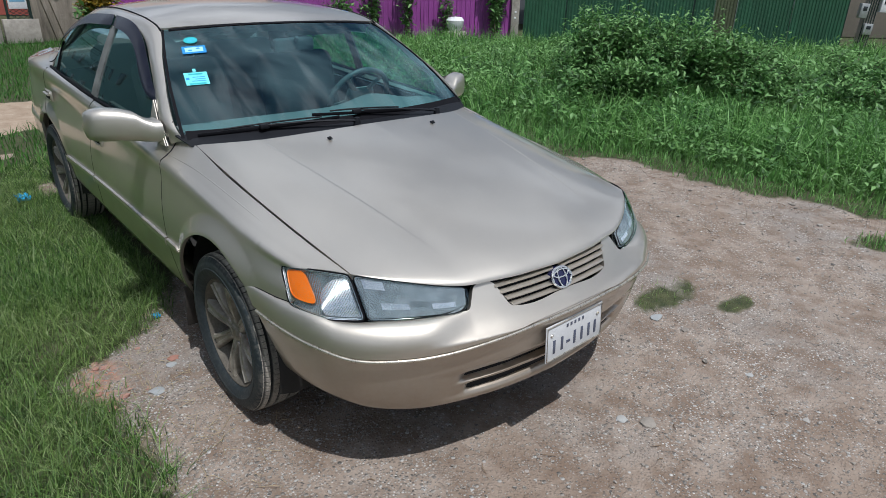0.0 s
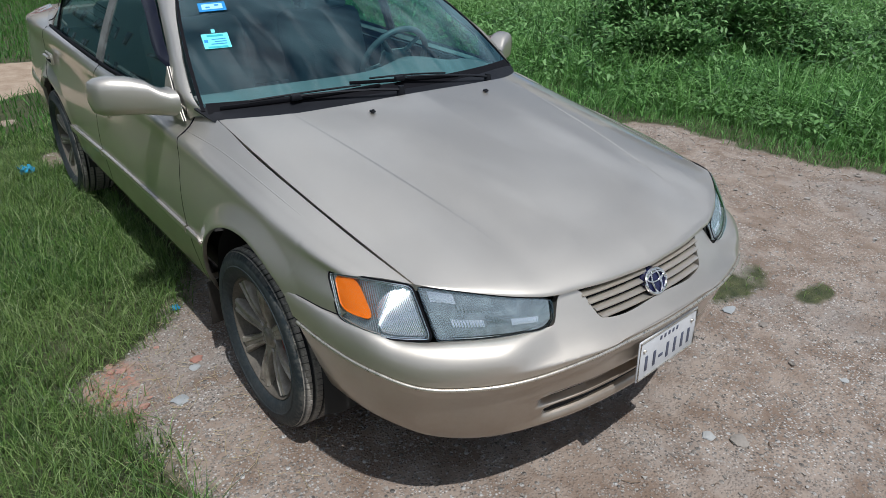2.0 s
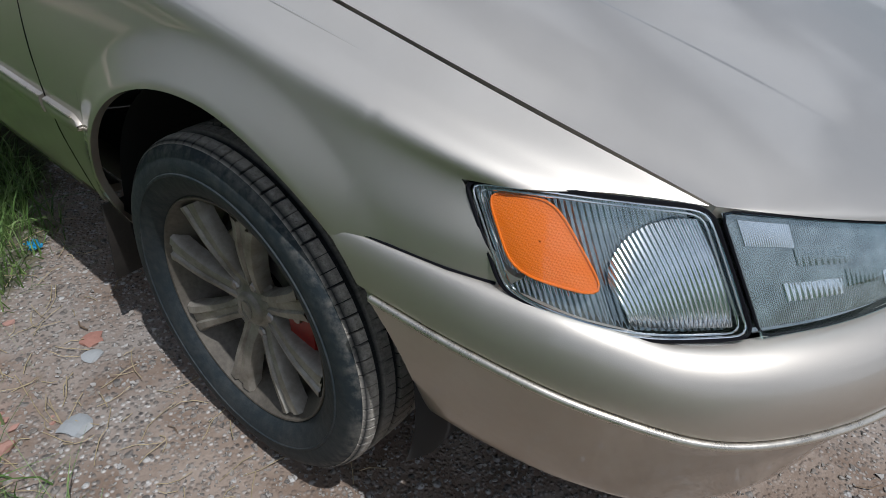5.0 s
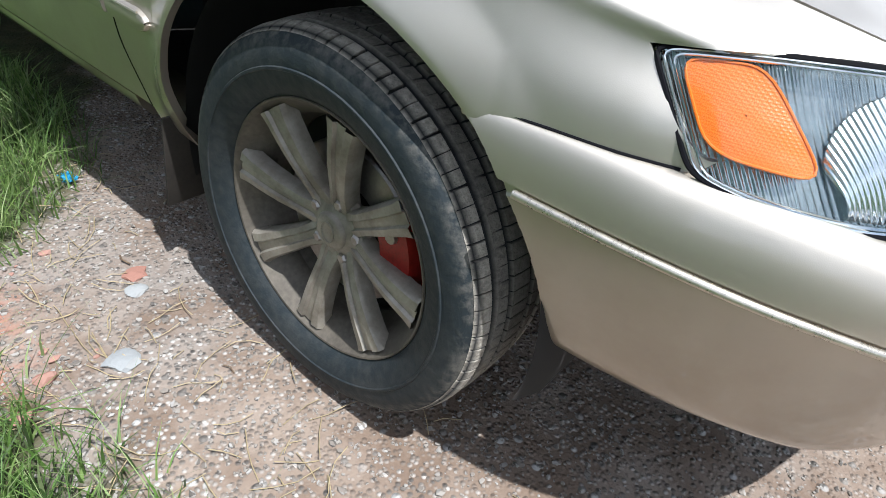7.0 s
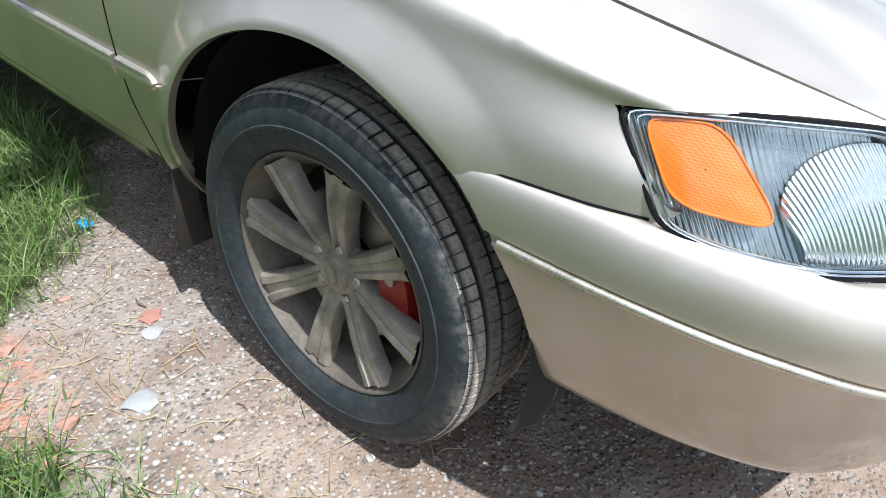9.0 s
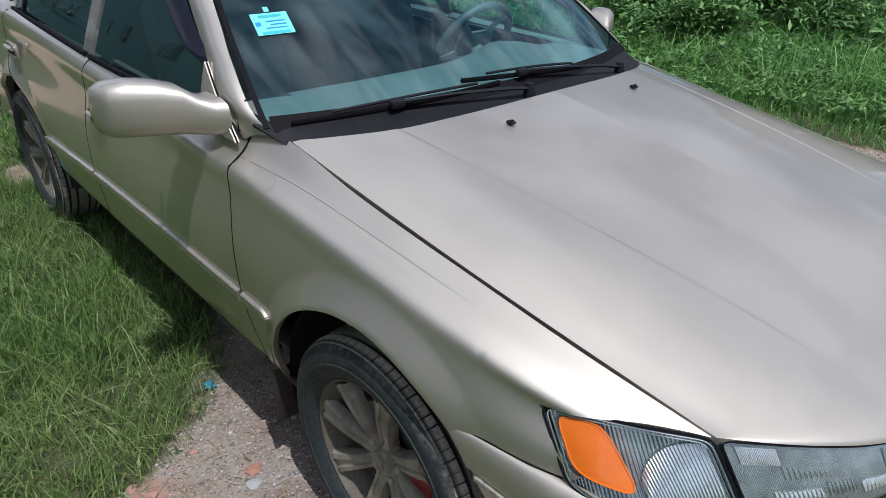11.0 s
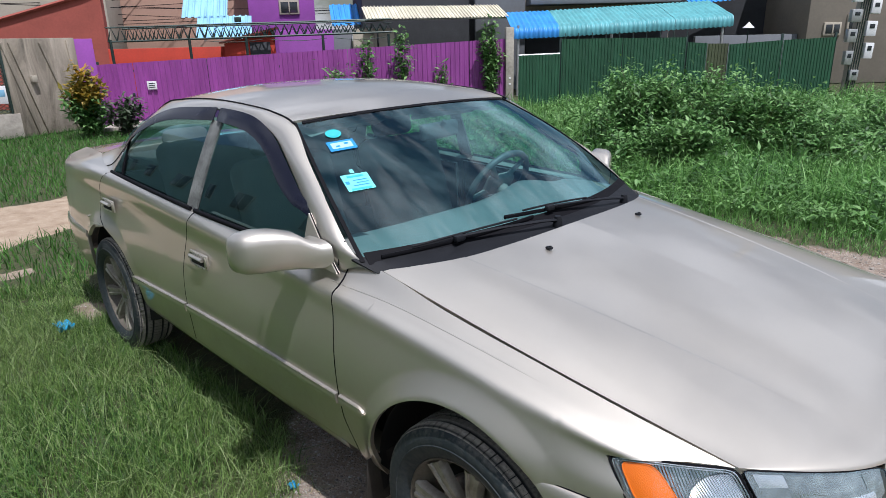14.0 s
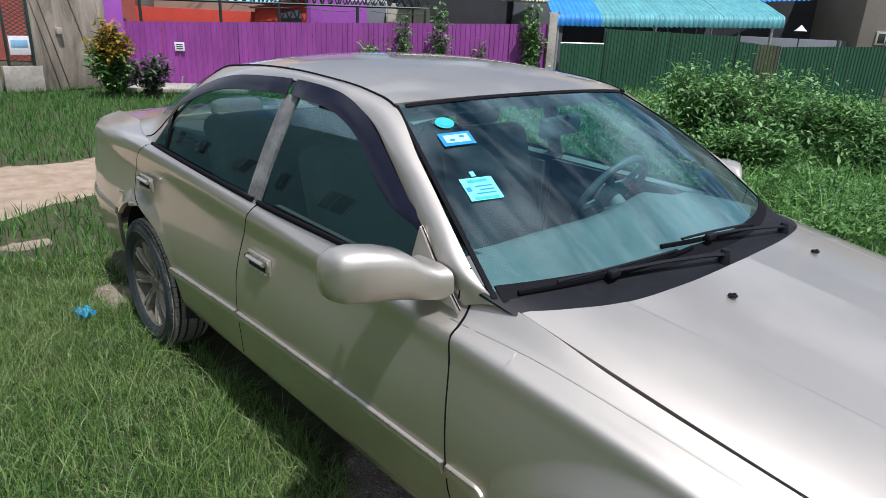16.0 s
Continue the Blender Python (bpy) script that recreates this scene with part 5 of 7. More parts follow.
for a in (15, 165, 230, 310):
    d = Vector((math.cos(radians(a)), math.sin(radians(a)), 0))
    tube("wheel_spoke", [tuple(T @ (d * r)) for r in (0.05, 0.12, 0.18)], [0.020, 0.016, 0.013], CABIN, sw, "", 8, flat=0.7)
tube("steering_column", [tuple(T @ Vector((0, 0, -0.02))), (0.39, 0.78, 0.80)], 0.035, CABIN, sw)


def seat(x, y, wide, name="front_seat"):
    st = part(name, box_bm((wide, 0.50, 0.16), (x, y, 0.52), 0.05, segments=3), CLOTH, car, "grey cloth seat")
    part("backrest", box_bm((wide, 0.15, 0.60), (x, y + 0.30, 0.84), 0.06, Matrix.Rotation(radians(-18), 4, "X"), segments=3), CLOTH, st)
    heads = (0,) if wide < 0.8 else (-0.42, 0.42)
    for h in heads:
        part("headrest", box_bm((0.25, 0.09, 0.17), (x + h, y + 0.43, 1.21 if wide < 0.8 else 1.10), 0.04, Matrix.Rotation(radians(-12), 4, "X"), segments=3), CLOTH, st)
        for d in (-0.05, 0.05):
            tube("headrest_post", [(x + h + d, y + 0.41, 1.02), (x + h + d, y + 0.425, 1.16)], 0.006, CHROME, st)
    return st


seat(-0.37, 1.26, 0.50)
seat(0.37, 1.30, 0.50)
seat(0.0, 2.12, 1.22, "rear_seat")
part("parcel_shelf", box_bm((1.24, 0.46, 0.04), (0, 2.74, 1.005), 0.01), DARKTRIM, car)
for s in (-1, 1):
    for y0, y1 in ((0.64, 1.56), (1.62, 2.50)):
        P = [[(-(0.775 - 0.02 * v), y0 + (y1 - y0) * u, 0.40 + 0.528 * v + 0.02 * u) for v in np.linspace(0, 1, 6)] for u in np.linspace(0, 1, 8)]
        dp = sheet("door_lining", P, DARKTRIM, car, "dark grey door lining", skirt=0.02, out=(1, 0, 0), side=s)
        part("armrest", box_bm((0.07, 0.42, 0.05), (s * 0.735, (y0 + y1) / 2, 0.71), 0.02), DARKTRIM, dp)
lin = np.array([[(x * 0.575, y, float(np.interp(y, [1.10, 1.4, 1.75, 2.1, 2.40], [1.312, 1.375, 1.395, 1.375, 1.312])) - 0.04 * abs(x) ** 2.5) for y in np.linspace(1.10, 2.40, 14)] for x in np.linspace(-0.95, 0.95, 15)])
sheet("headlining", lin, CABIN, car, skirt=0.0, out=(0, 0, -1))
rm = part("rear_view_mirror", box_bm((0.24, 0.035, 0.07), (0.0, 0.965, 1.255), 0.016, Matrix.Rotation(radians(8), 4, "Z"), segments=3), DARKTRIM, car, "dark inside mirror")
tube("mirror_stem", [(0, 0.96, 1.26), (0, 0.93, 1.295)], 0.01, DARKTRIM, rm)
for x in (-0.33, 0.33):
    part("sun_visor", box_bm((0.40, 0.14, 0.02), (x * 0.92, 1.20, 1.297), 0.008, Matrix.Rotation(radians(-20), 4, "X")), CABIN, car)


# ---------------------------------------------------------------- ground
rng = np.random.default_rng(7)


def wobble(x, y, scale, seed=0.0):
    """Smooth noise in the plane, about -1 to 1."""
    return (np.sin(x * scale + seed) * np.cos(y * scale * 1.27 + seed * 2.1) + 0.6 * np.sin(x * scale * 2.3 - y * scale * 1.9 + seed * 0.7)
            + 0.4 * np.cos(y * scale * 4.1 + x * scale * 3.3 + seed)) / 2.0


lawn_edge = smooth_curve([-6, -1.0, -0.34, -0.09, 0.07, 0.24, 0.37, 0.46, 0.53, 0.58, 0.62, 0.66, 0.72, 0.81, 0.96, 1.18, 1.5, 3.0, 9.0, 20.0],
                         [-1.45, -1.32, -1.24, -1.19, -1.21, -1.26, -1.30, -1.35, -1.38, -1.35, -1.24, -1.13, -1.06, -0.96, -0.85, -0.70, -0.50, -0.36, -0.5, -0.7])
verge_edge = smooth_curve([-8, -2.0, -0.85, 0.0, 0.5, 1.1, 1.5, 2.2, 6.0], [5.2, 4.2, 3.88, 3.68, 3.56, 3.60, 3.42, 3.2, 3.0])


def turf(x, y):
    """How grassy the ground is: above 0 grass grows, below it is bare."""
    x, y = np.asarray(x, float), np.asarray(y, float)
    left = lawn_edge(y) - x + 0.04 * wobble(x, y, 5.0) + 0.045 * wobble(x, y, 17.0, 2.0)
    right = x - verge_edge(y) + 0.16 * wobble(x, y, 3.1, 1.0) + 0.07 * wobble(x, y, 13.0, 3.0)
    behind = np.where(y > 4.3, 0.5, -1.0) * np.ones_like(x)
    g = np.maximum(np.maximum(left, right), behind)
    path = 0.85 + 0.22 * wobble(x, y, 2.1, 5.0) - np.abs(y - 6.35 - 0.25 * (x + 0.6) * np.where(x < -0.6, 1, 0.4))
    g = np.where((path > 0) & (x < 6), -path, g)
    for px, py, rx, ry in ((-1.02, 4.58, 0.22, 0.12), (-0.84, 3.36, 0.12, 0.26)):
        d = 1 - ((x - px) / rx) ** 2 - ((y - py) / ry) ** 2 + 0.6 * wobble(x, y, 11.0, 4.0)
        g = np.where(d > 0, np.minimum(g, 0.05 - d * 0.16), g)
    for px, py, rx, ry in ((1.40, -0.55, 0.26, 0.10), (1.62, -0.84, 0.14, 0.07), (3.24, -1.00, 0.16, 0.13)):
        d = 1 - ((x - px) / rx) ** 2 - ((y - py) / ry) ** 2 + 0.6 * wobble(x, y, 14.0, 6.0)
        g = np.maximum(g, d * 0.12)
    return g


def graded(lo, hi, fine, start, reach):
    out, s, x = list(np.arange(lo, hi + 1e-6, fine)), start, hi
    up = [hi]
    while up[-1] < reach:
        s *= 1.35
        up.append(up[-1] + s)
    dn, s = [lo], start
    while dn[-1] > -reach:
        s *= 1.35
        dn.append(dn[-1] - s)
    return np.array(dn[:0:-1] + out + up[1:])


gx, gy = graded(-3.2, 6.0, 0.05, 0.08, 900), graded(-3.2, 8.5, 0.05, 0.08, 900)
X, Y = np.meshgrid(gx, gy, indexing="ij")
near = np.exp(-np.maximum(0, np.hypot(X, Y - 2) - 9) / 6)
Z = near * (0.008 * wobble(X, Y, 2.2, 1.0) + 0.004 * wobble(X, Y, 9.0, 2.0) + 0.0025 * wobble(X, Y, 27.0, 3.0))
Z -= 0.004 + 0.017 * step(0.8, 2.5, Y)
n0, n1 = X.shape
gi = np.arange(n0 * n1).reshape(n0, n1)
GF = np.stack([gi[:-1, :-1], gi[1:, :-1], gi[1:, 1:], gi[:-1, 1:]], -1).reshape(-1, 4)


def ground_height(x, y):
    return 0.008 * wobble(x, y, 2.2, 1.0) + 0.004 * wobble(x, y, 9.0, 2.0) + 0.0025 * wobble(x, y, 27.0, 3.0) - 0.004 - 0.017 * step(0.8, 2.5, y)


def ground_material():
    """Packed sandy earth with grit and pebbles; dark soil where turf grows."""
    m = Nodes("sandy_gravel_earth", (0.36, 0.29, 0.22), 0.95)
    at = m.where("World")
    big = m.noise(0.9, 5, 0.6, at)
    mid = m.noise(5.5, 6, 0.65, at)
    fine = m.noise(60, 5, 0.7, at)
    grit = m.cells(95, at, out="Color")
    gd = m.cells(95, at)
    peb = m.cells(38, at, out="Color")
    pd = m.cells(38, at)
    earth = m.ramp(big, (0.36, (0.212, 0.156, 0.115)), (0.50, (0.300, 0.244, 0.198)), (0.64, (0.246, 0.216, 0.190)))
    earth = m.mix(m.ramp(mid, (0.42, 0.0), (0.60, 0.9)), earth, (0.172, 0.121, 0.087))
    sep = m.n.new("ShaderNodeSeparateColor")
    m.l.new(grit, sep.inputs["Color"])
    gcol = m.ramp(sep.outputs["Red"], (0.0, (0.085, 0.08, 0.075)), (0.40, (0.21, 0.185, 0.16)), (0.75, (0.40, 0.37, 0.335)), (1.0, (0.60, 0.58, 0.55)))
    where_grit = m.math("MULTIPLY", m.ramp(m.noise(2.1, 5, 0.7, at), (0.42, 0.10), (0.56, 1.0)), m.ramp(gd, (0.25, 1.0), (0.55, 0.0)))
    col = m.mix(where_grit, earth, gcol)
    sep2 = m.n.new("ShaderNodeSeparateColor")
    m.l.new(peb, sep2.inputs["Color"])
    some = m.math("MULTIPLY", m.ramp(sep2.outputs["Green"], (0.70, 0.0), (0.74, 1.0)), m.ramp(pd, (0.26, 1.0), (0.36, 0.0)))
    pcol = m.ramp(sep2.outputs["Red"], (0.0, (0.12, 0.11, 0.10)), (0.6, (0.29, 0.265, 0.235)), (1.0, (0.50, 0.49, 0.47)))
    col = m.mix(some, col, pcol)
    turf_ = m.n.new("ShaderNodeAttribute")
    turf_.attribute_name = "turf"
    soil = m.ramp(m.noise(14, 5, 0.7, at), (0.35, (0.030, 0.040, 0.014)), (0.65, (0.075, 0.080, 0.032)))
    tf = m.math("ADD", turf_.outputs["Fac"], m.math("MULTIPLY", m.math("SUBTRACT", mid, 0.5), 0.5), True)
    sand = m.n.new("ShaderNodeAttribute")
    sand.attribute_name = "sand"
    col = m.mix(m.math("MULTIPLY", sand.outputs["Fac"], 0.8), col, m.ramp(m.noise(7, 6, 0.65, at), (0.35, (0.30, 0.215, 0.145)), (0.65, (0.44, 0.345, 0.25))))
    dust = m.n.new("ShaderNodeAttribute")
    dust.attribute_name = "brick_dust"
    bd = m.math("MULTIPLY", dust.outputs["Fac"], m.ramp(m.noise(26, 5, 0.7, at), (0.44, 0.0), (0.60, 1.0)))
    col = m.mix(bd, col, (0.40, 0.185, 0.125))
    m.put("Base Color", m.mix(m.ramp(tf, (0.42, 0.0), (0.62, 1.0)), col, soil))
    h = m.math("ADD", m.math("MULTIPLY", fine, 0.5), m.math("ADD", m.math("MULTIPLY", m.ramp(gd, (0.0, 1.0), (0.5, 0.0)), 0.6), m.math("MULTIPLY", m.math("MULTIPLY", m.ramp(pd, (0.0, 1.0), (0.36, 0.0)), some), 1.2)))
    h = m.math("ADD", h, m.math("MULTIPLY", mid, 1.2))
    return m.bump(h, 0.008, 1.0).mat


ground = mesh("ground", np.stack([X, Y, Z], -1).reshape(-1, 3), GF, ground_material())
att = ground.data.attributes.new("turf", "FLOAT", "POINT")
att.data.foreach_set("value", np.clip(0.5 + turf(X, Y).reshape(-1) * 2.2, 0, 1).astype(np.float32))
red = sum(np.exp(-((X - px) / r) ** 2 - ((Y - py) / r) ** 2) for px, py, r in ((-1.31, 0.44, 0.10), (-1.22, 0.55, 0.08), (-1.28, 0.33, 0.07), (-1.52, 0.56, 0.07)))
att = ground.data.attributes.new("brick_dust", "FLOAT", "POINT")
att.data.foreach_set("value", np.clip(red, 0, 0.85).reshape(-1).astype(np.float32))
att = ground.data.attributes.new("sand", "FLOAT", "POINT")
att.data.foreach_set("value", (step(4.2, 5.2, Y) * step(9.0, 7.6, Y) * step(6.0, 4.0, X)).reshape(-1).astype(np.float32))
tagged(ground, "sandy gravel track with soil under the grass", "ground", kind="structure")


# ---------------------------------------------------------------- stones, brick bits, litter
def rock_mesh(size, seed, flat=0.6):
    r = random.Random(seed)
    bm = bmesh.new()
    bmesh.ops.create_icosphere(bm, subdivisions=2 if 0.03 < size < 0.5 else 1, radius=0.5)
    for v in bm.verts:
        v.co *= 1 + (r.uniform(-0.40, 0.25) if size > 0.5 or size < 0.03 else r.uniform(-0.16, 0.12) + 0.2 * math.sin(seed + 5 * v.co.x) * math.cos(seed + 6 * v.co.y))
    bmesh.ops.scale(bm, vec=(size, size * r.uniform(0.6, 1.0), size * flat), verts=bm.verts)
    return bm


def stone_material(name, *cols, bump=0.003):
    m = Nodes(name, cols[0], 0.9)
    k = len(cols) - 1
    base = m.ramp(m.random(True), *[(i / max(k, 1), c) for i, c in enumerate(cols)])
    m.put("Base Color", m.mix(m.math("MULTIPLY", m.noise(60, 5, 0.7), 0.5), base, tuple(c * 0.6 for c in cols[0])))
    return m.bump(m.noise(90), bump).mat


PEBBLE = stone_material("mixed_pebbles", (0.10, 0.092, 0.085), (0.23, 0.20, 0.17), (0.33, 0.295, 0.255), (0.38, 0.355, 0.32), (0.46, 0.445, 0.42))
BRICK = stone_material("broken_brick", (0.33, 0.155, 0.115), (0.42, 0.27, 0.22), (0.36, 0.20, 0.155))
PALE_STONE = stone_material("pale_rubble", (0.40, 0.40, 0.385), (0.30, 0.32, 0.33), (0.46, 0.46, 0.45))


def scatter_rocks(name, spots, sizes, material, label, category, flat=(0.4, 0.75), kind="stuff"):
    shapes = []
    for k in range(8):
        bm = rock_mesh(1.0, k, 1.0)
        bm.verts.ensure_lookup_table()
        shapes.append((np.array([v.co[:] for v in bm.verts]), np.array([[v.index for v in f.verts] for f in bm.faces])))
        bm.free()
    V, F, o = [], [], 0
    for (x, y), s in zip(spots, sizes):
        v, f = shapes[rng.integers(8)]
        a = rng.uniform(0, 6.28)
        R = np.array([[math.cos(a), -math.sin(a), 0], [math.sin(a), math.cos(a), 0], [0, 0, rng.uniform(*flat)]])
        V.append(v @ R.T * s + np.array([x, y, float(ground_height(x, y)) + s * 0.10]))
        F.append(f + o)
        o += len(v)
    ob = mesh(name, np.concatenate(V), np.concatenate(F), material, sharp=25)
    return tagged(ob, label, category, kind=kind)


def spots_where(n, x0, x1, y0, y1, test):
    p = np.stack([rng.uniform(x0, x1, n), rng.uniform(y0, y1, n)], -1)
    return p[test(p[:, 0], p[:, 1])]


clump = lambda x, y: 0.5 + 0.5 * wobble(x, y, 2.6, 8.0)
sp = spots_where(30000, -1.7, 4.2, -2.6, 2.4, lambda x, y: (turf(x, y) < 0.0) & (rng.uniform(0, 1, len(x)) < 0.25 + 0.75 * clump(x, y)))
scatter_rocks("gravel_stones", sp, 0.005 + 0.015 * rng.power(0.40, len(sp)), PEBBLE, "loose mixed gravel on the track", "gravel")
sp = spots_where(5200, -1.55, -0.5, -0.5, 1.25, lambda x, y: (turf(x, y) < 0.05))
scatter_rocks("gravel_stones", sp, 0.005 + 0.010 * rng.power(0.4, len(sp)), PEBBLE, "crushed stone beside the wheel", "gravel")
sp = spots_where(46000, -1.75, 1.9, -2.3, 1.3, lambda x, y: (turf(x, y) < 0.03) & (rng.uniform(0, 1, len(x)) < 0.15 + 0.85 * clump(1.7 * x, 1.7 * y)))
scatter_rocks("grit", sp, 0.0035 + 0.006 * rng.power(0.5, len(sp)), PEBBLE, "fine crushed grit lying on the track", "grit", (0.5, 0.9))
sp = spots_where(900, 0.9, 4.3, -2.4, 2.4, lambda x, y: (turf(x, y) < -0.02) & (rng.uniform(0, 1, len(x)) < 0.12 + 0.9 * np.exp(-(verge_edge(y) - x) / 0.35)))
scatter_rocks("gravel_stones", sp, 0.018 + 0.035 * rng.power(0.45, len(sp)), PEBBLE, "larger loose stones along the verge", "gravel")
for x, y, s, mat_, nm, lab in ((-1.079, 0.265, 0.062, PALE_STONE, "stone", "flat white chip of tile"), (-0.965, 0.42, 0.048, PALE_STONE, "stone", "flat grey stone in the gravel"), (-0.941, 0.469, 0.05, BRICK, "brick_bit", "broken orange brick bit"),
                               (1.028, -1.219, 0.035, PALE_STONE, "stone", "small white stone on the track"), (0.30, -1.05, 0.05, PALE_STONE, "stone", "half-buried pale stone in the track"), (0.36, -1.13, 0.07, PEBBLE, "stone", "half-buried tan stone in the track"),
                               (2.35, 0.35, 0.06, PALE_STONE, "stone", "pale stone by the verge"), (1.15, -0.66, 0.08, PALE_STONE, "stone", "pale stone in a grass tuft"), (0.90, -1.52, 0.035, PEBBLE, "stone", "dark clod of earth"), (2.9, -1.3, 0.09, PALE_STONE, "stone", "worn pale slab in the track")):
    bm = rock_mesh(s, int(abs(x * 1000)), 0.28)
    bmesh.ops.translate(bm, vec=(x, y, float(ground_height(x, y)) + s * 0.05), verts=bm.verts)
    tagged(part(nm, bm, mat_, sharp=25), lab, "stone" if nm == "stone" else "brick", group="loose stones")
bits = [(-1.15 + rng.normal(0, 0.09), 0.60 + rng.normal(0, 0.07)) for _ in range(10)] + [(-1.30 + rng.normal(0, 0.08), 0.44 + rng.normal(0, 0.09)) for _ in range(18)] + [(-1.24 + rng.normal(0, 0.07), 0.32 + rng.normal(0, 0.09)) for _ in range(9)]
for x, y in bits:
    s = 0.010 + 0.030 * rng.power(0.50)
    bm = rock_mesh(s, int(rng.integers(1e6)), 0.55)
    bmesh.ops.translate(bm, vec=(x, y, float(ground_height(x, y)) + s * 0.08), verts=bm.verts)
    tagged(part("brick_bit", bm, BRICK, sharp=25), "broken orange brick bit in the gravel", "brick", group="brick bits")
twigs = []
for k in range(170):
    x, y = rng.uniform(-1.6, 3.9), rng.uniform(-2.2, 1.6)
    if k % 3 == 0:
        x, y = float(verge_edge(rng.uniform(-1.5, 1.5))) - abs(rng.normal(0.1, 0.25)), rng.uniform(-1.5, 1.5)
    if float(turf(x, y)) > 0.02:
        continue
    a, ln = rng.uniform(0, 6.28), rng.uniform(0.015, 0.06)
    z = float(ground_height(x, y)) + 0.003
    tube("twig", [(x, y, z), (x + ln * 0.5 * math.cos(a), y + ln * 0.5 * math.sin(a), z + 0.004), (x + ln * math.cos(a + 0.3), y + ln * math.sin(a + 0.3), z + 0.002)], rng.uniform(0.0008, 0.0022), None, join=twigs, sides=4)
V = np.concatenate([v for v, _ in twigs])
tagged(mesh("dry_twigs", V, [f for _, fs in twigs for f in fs], simple("dry_twig", (0.16, 0.11, 0.07), 0.9, vary=0.5, scale=4)), "dry twigs and stalks scattered on the gravel", "twigs", kind="stuff")
straw = []
for k in range(420):
    x, y = rng.uniform(-1.7, -0.75), rng.uniform(-0.5, 1.0)
    if float(turf(x, y)) > 0.06 or x > -0.9 and rng.uniform() < 0.7:
        continue
    a, ln, bow = rng.uniform(0, 6.28), rng.uniform(0.02, 0.11), rng.normal(0, 0.35)
    z = float(ground_height(x, y)) + 0.004
    tube("straw", [(x + ln * f * math.cos(a + bow * f), y + ln * f * math.sin(a + bow * f), z + 0.012 * math.sin(3 * f + k)**2 * f) for f in (0, 0.33, 0.66, 1.0)], 0.0009, None, join=straw, sides=4)
V = np.concatenate([v for v, _ in straw])
tagged(mesh("dry_straw", V, [f for _, fs in straw for f in fs], simple("pale_straw", (0.36, 0.29, 0.17), 0.8, vary=0.4, scale=6)), "pale dry straw stalks scattered over the gravel", "straw", kind="stuff")
# crumpled blue wrapper in the grass, and a small blue scrap
for x, y, s, lab in ((-1.071, 3.089, 0.062, "crumpled bright blue wrapper lying in the grass"), (-0.875, 0.892, 0.022, "small blue plastic scrap")):
    gxy = np.linspace(-1, 1, 9)
    P = np.array([[(x + 0.6 * s * a + 0.15 * s * math.sin(5 * b), y + s * 0.8 * b, float(ground_height(x, y)) + 0.006 + (0.03 if s > 0.05 else 0) + s * 0.7 * abs(math.sin(3.1 * a + 2 * b)) + s * 0.12 * math.cos(7 * b)) for b in gxy] for a in gxy])
    ob = sheet("plastic_wrapper", P, simple("blue_wrapper", (0.04, 0.35, 0.62), 0.3, vary=0.35, scale=30), skirt=0.003, out=(0, 0, 1), sharp=15)
    tagged(ob, lab, "litter")


# ---------------------------------------------------------------- grass and leaves
def leaf_material(name, *cols, rough=0.55, straw=0.0):
    m = Nodes(name, cols[0], rough)
    stops = [(i / (len(cols) - 1), c) for i, c in enumerate(cols)]
    col = m.ramp(m.random(True), *stops)
    patch = m.noise(0.8, 4, 0.6, m.where("World"))
    col = m.mix(m.ramp(patch, (0.42, 0.0), (0.70, 0.30)), col, tuple(c * k for c, k in zip(cols[-1], (1.15, 1.05, 0.9))))
    m.put("Base Color", col)
    tr = m.n.new("ShaderNodeBsdfTranslucent")
    m.l.new(col, tr.inputs["Color"])
    mx = m.n.new("ShaderNodeMixShader")
    mx.inputs[0].default_value = 0.28
    m.l.new(m.b.outputs[0], mx.inputs[1])
    m.l.new(tr.outputs[0], mx.inputs[2])
    m.l.new(mx.outputs[0], m.n["Material Output"].inputs["Surface"])
    return m.mat


LAWN = leaf_material("lawn_blades", (0.011, 0.040, 0.009), (0.035, 0.100, 0.016), (0.092, 0.205, 0.034), (0.185, 0.300, 0.072), (0.296, 0.375, 0.176))
FARGRASS = leaf_material("far_lawn_blades", (0.019, 0.070, 0.013), (0.052, 0.165, 0.026), (0.104, 0.260, 0.046))
WEED = leaf_material("tall_weed_blades", (0.024, 0.084, 0.018), (0.066, 0.193, 0.034), (0.141, 0.334, 0.071), (0.266, 0.475, 0.167))
BUSH = leaf_material("bush_leaves", (0.025, 0.080, 0.019), (0.083, 0.210, 0.049), (0.234, 0.420, 0.151))
CROTON = leaf_material("yellow_tipped_leaves", (0.06, 0.09, 0.02), (0.25, 0.22, 0.03), (0.45, 0.25, 0.03))
BARK = simple("bark", (0.13, 0.10, 0.075), 0.9, vary=0.4, scale=25, bump=0.004)


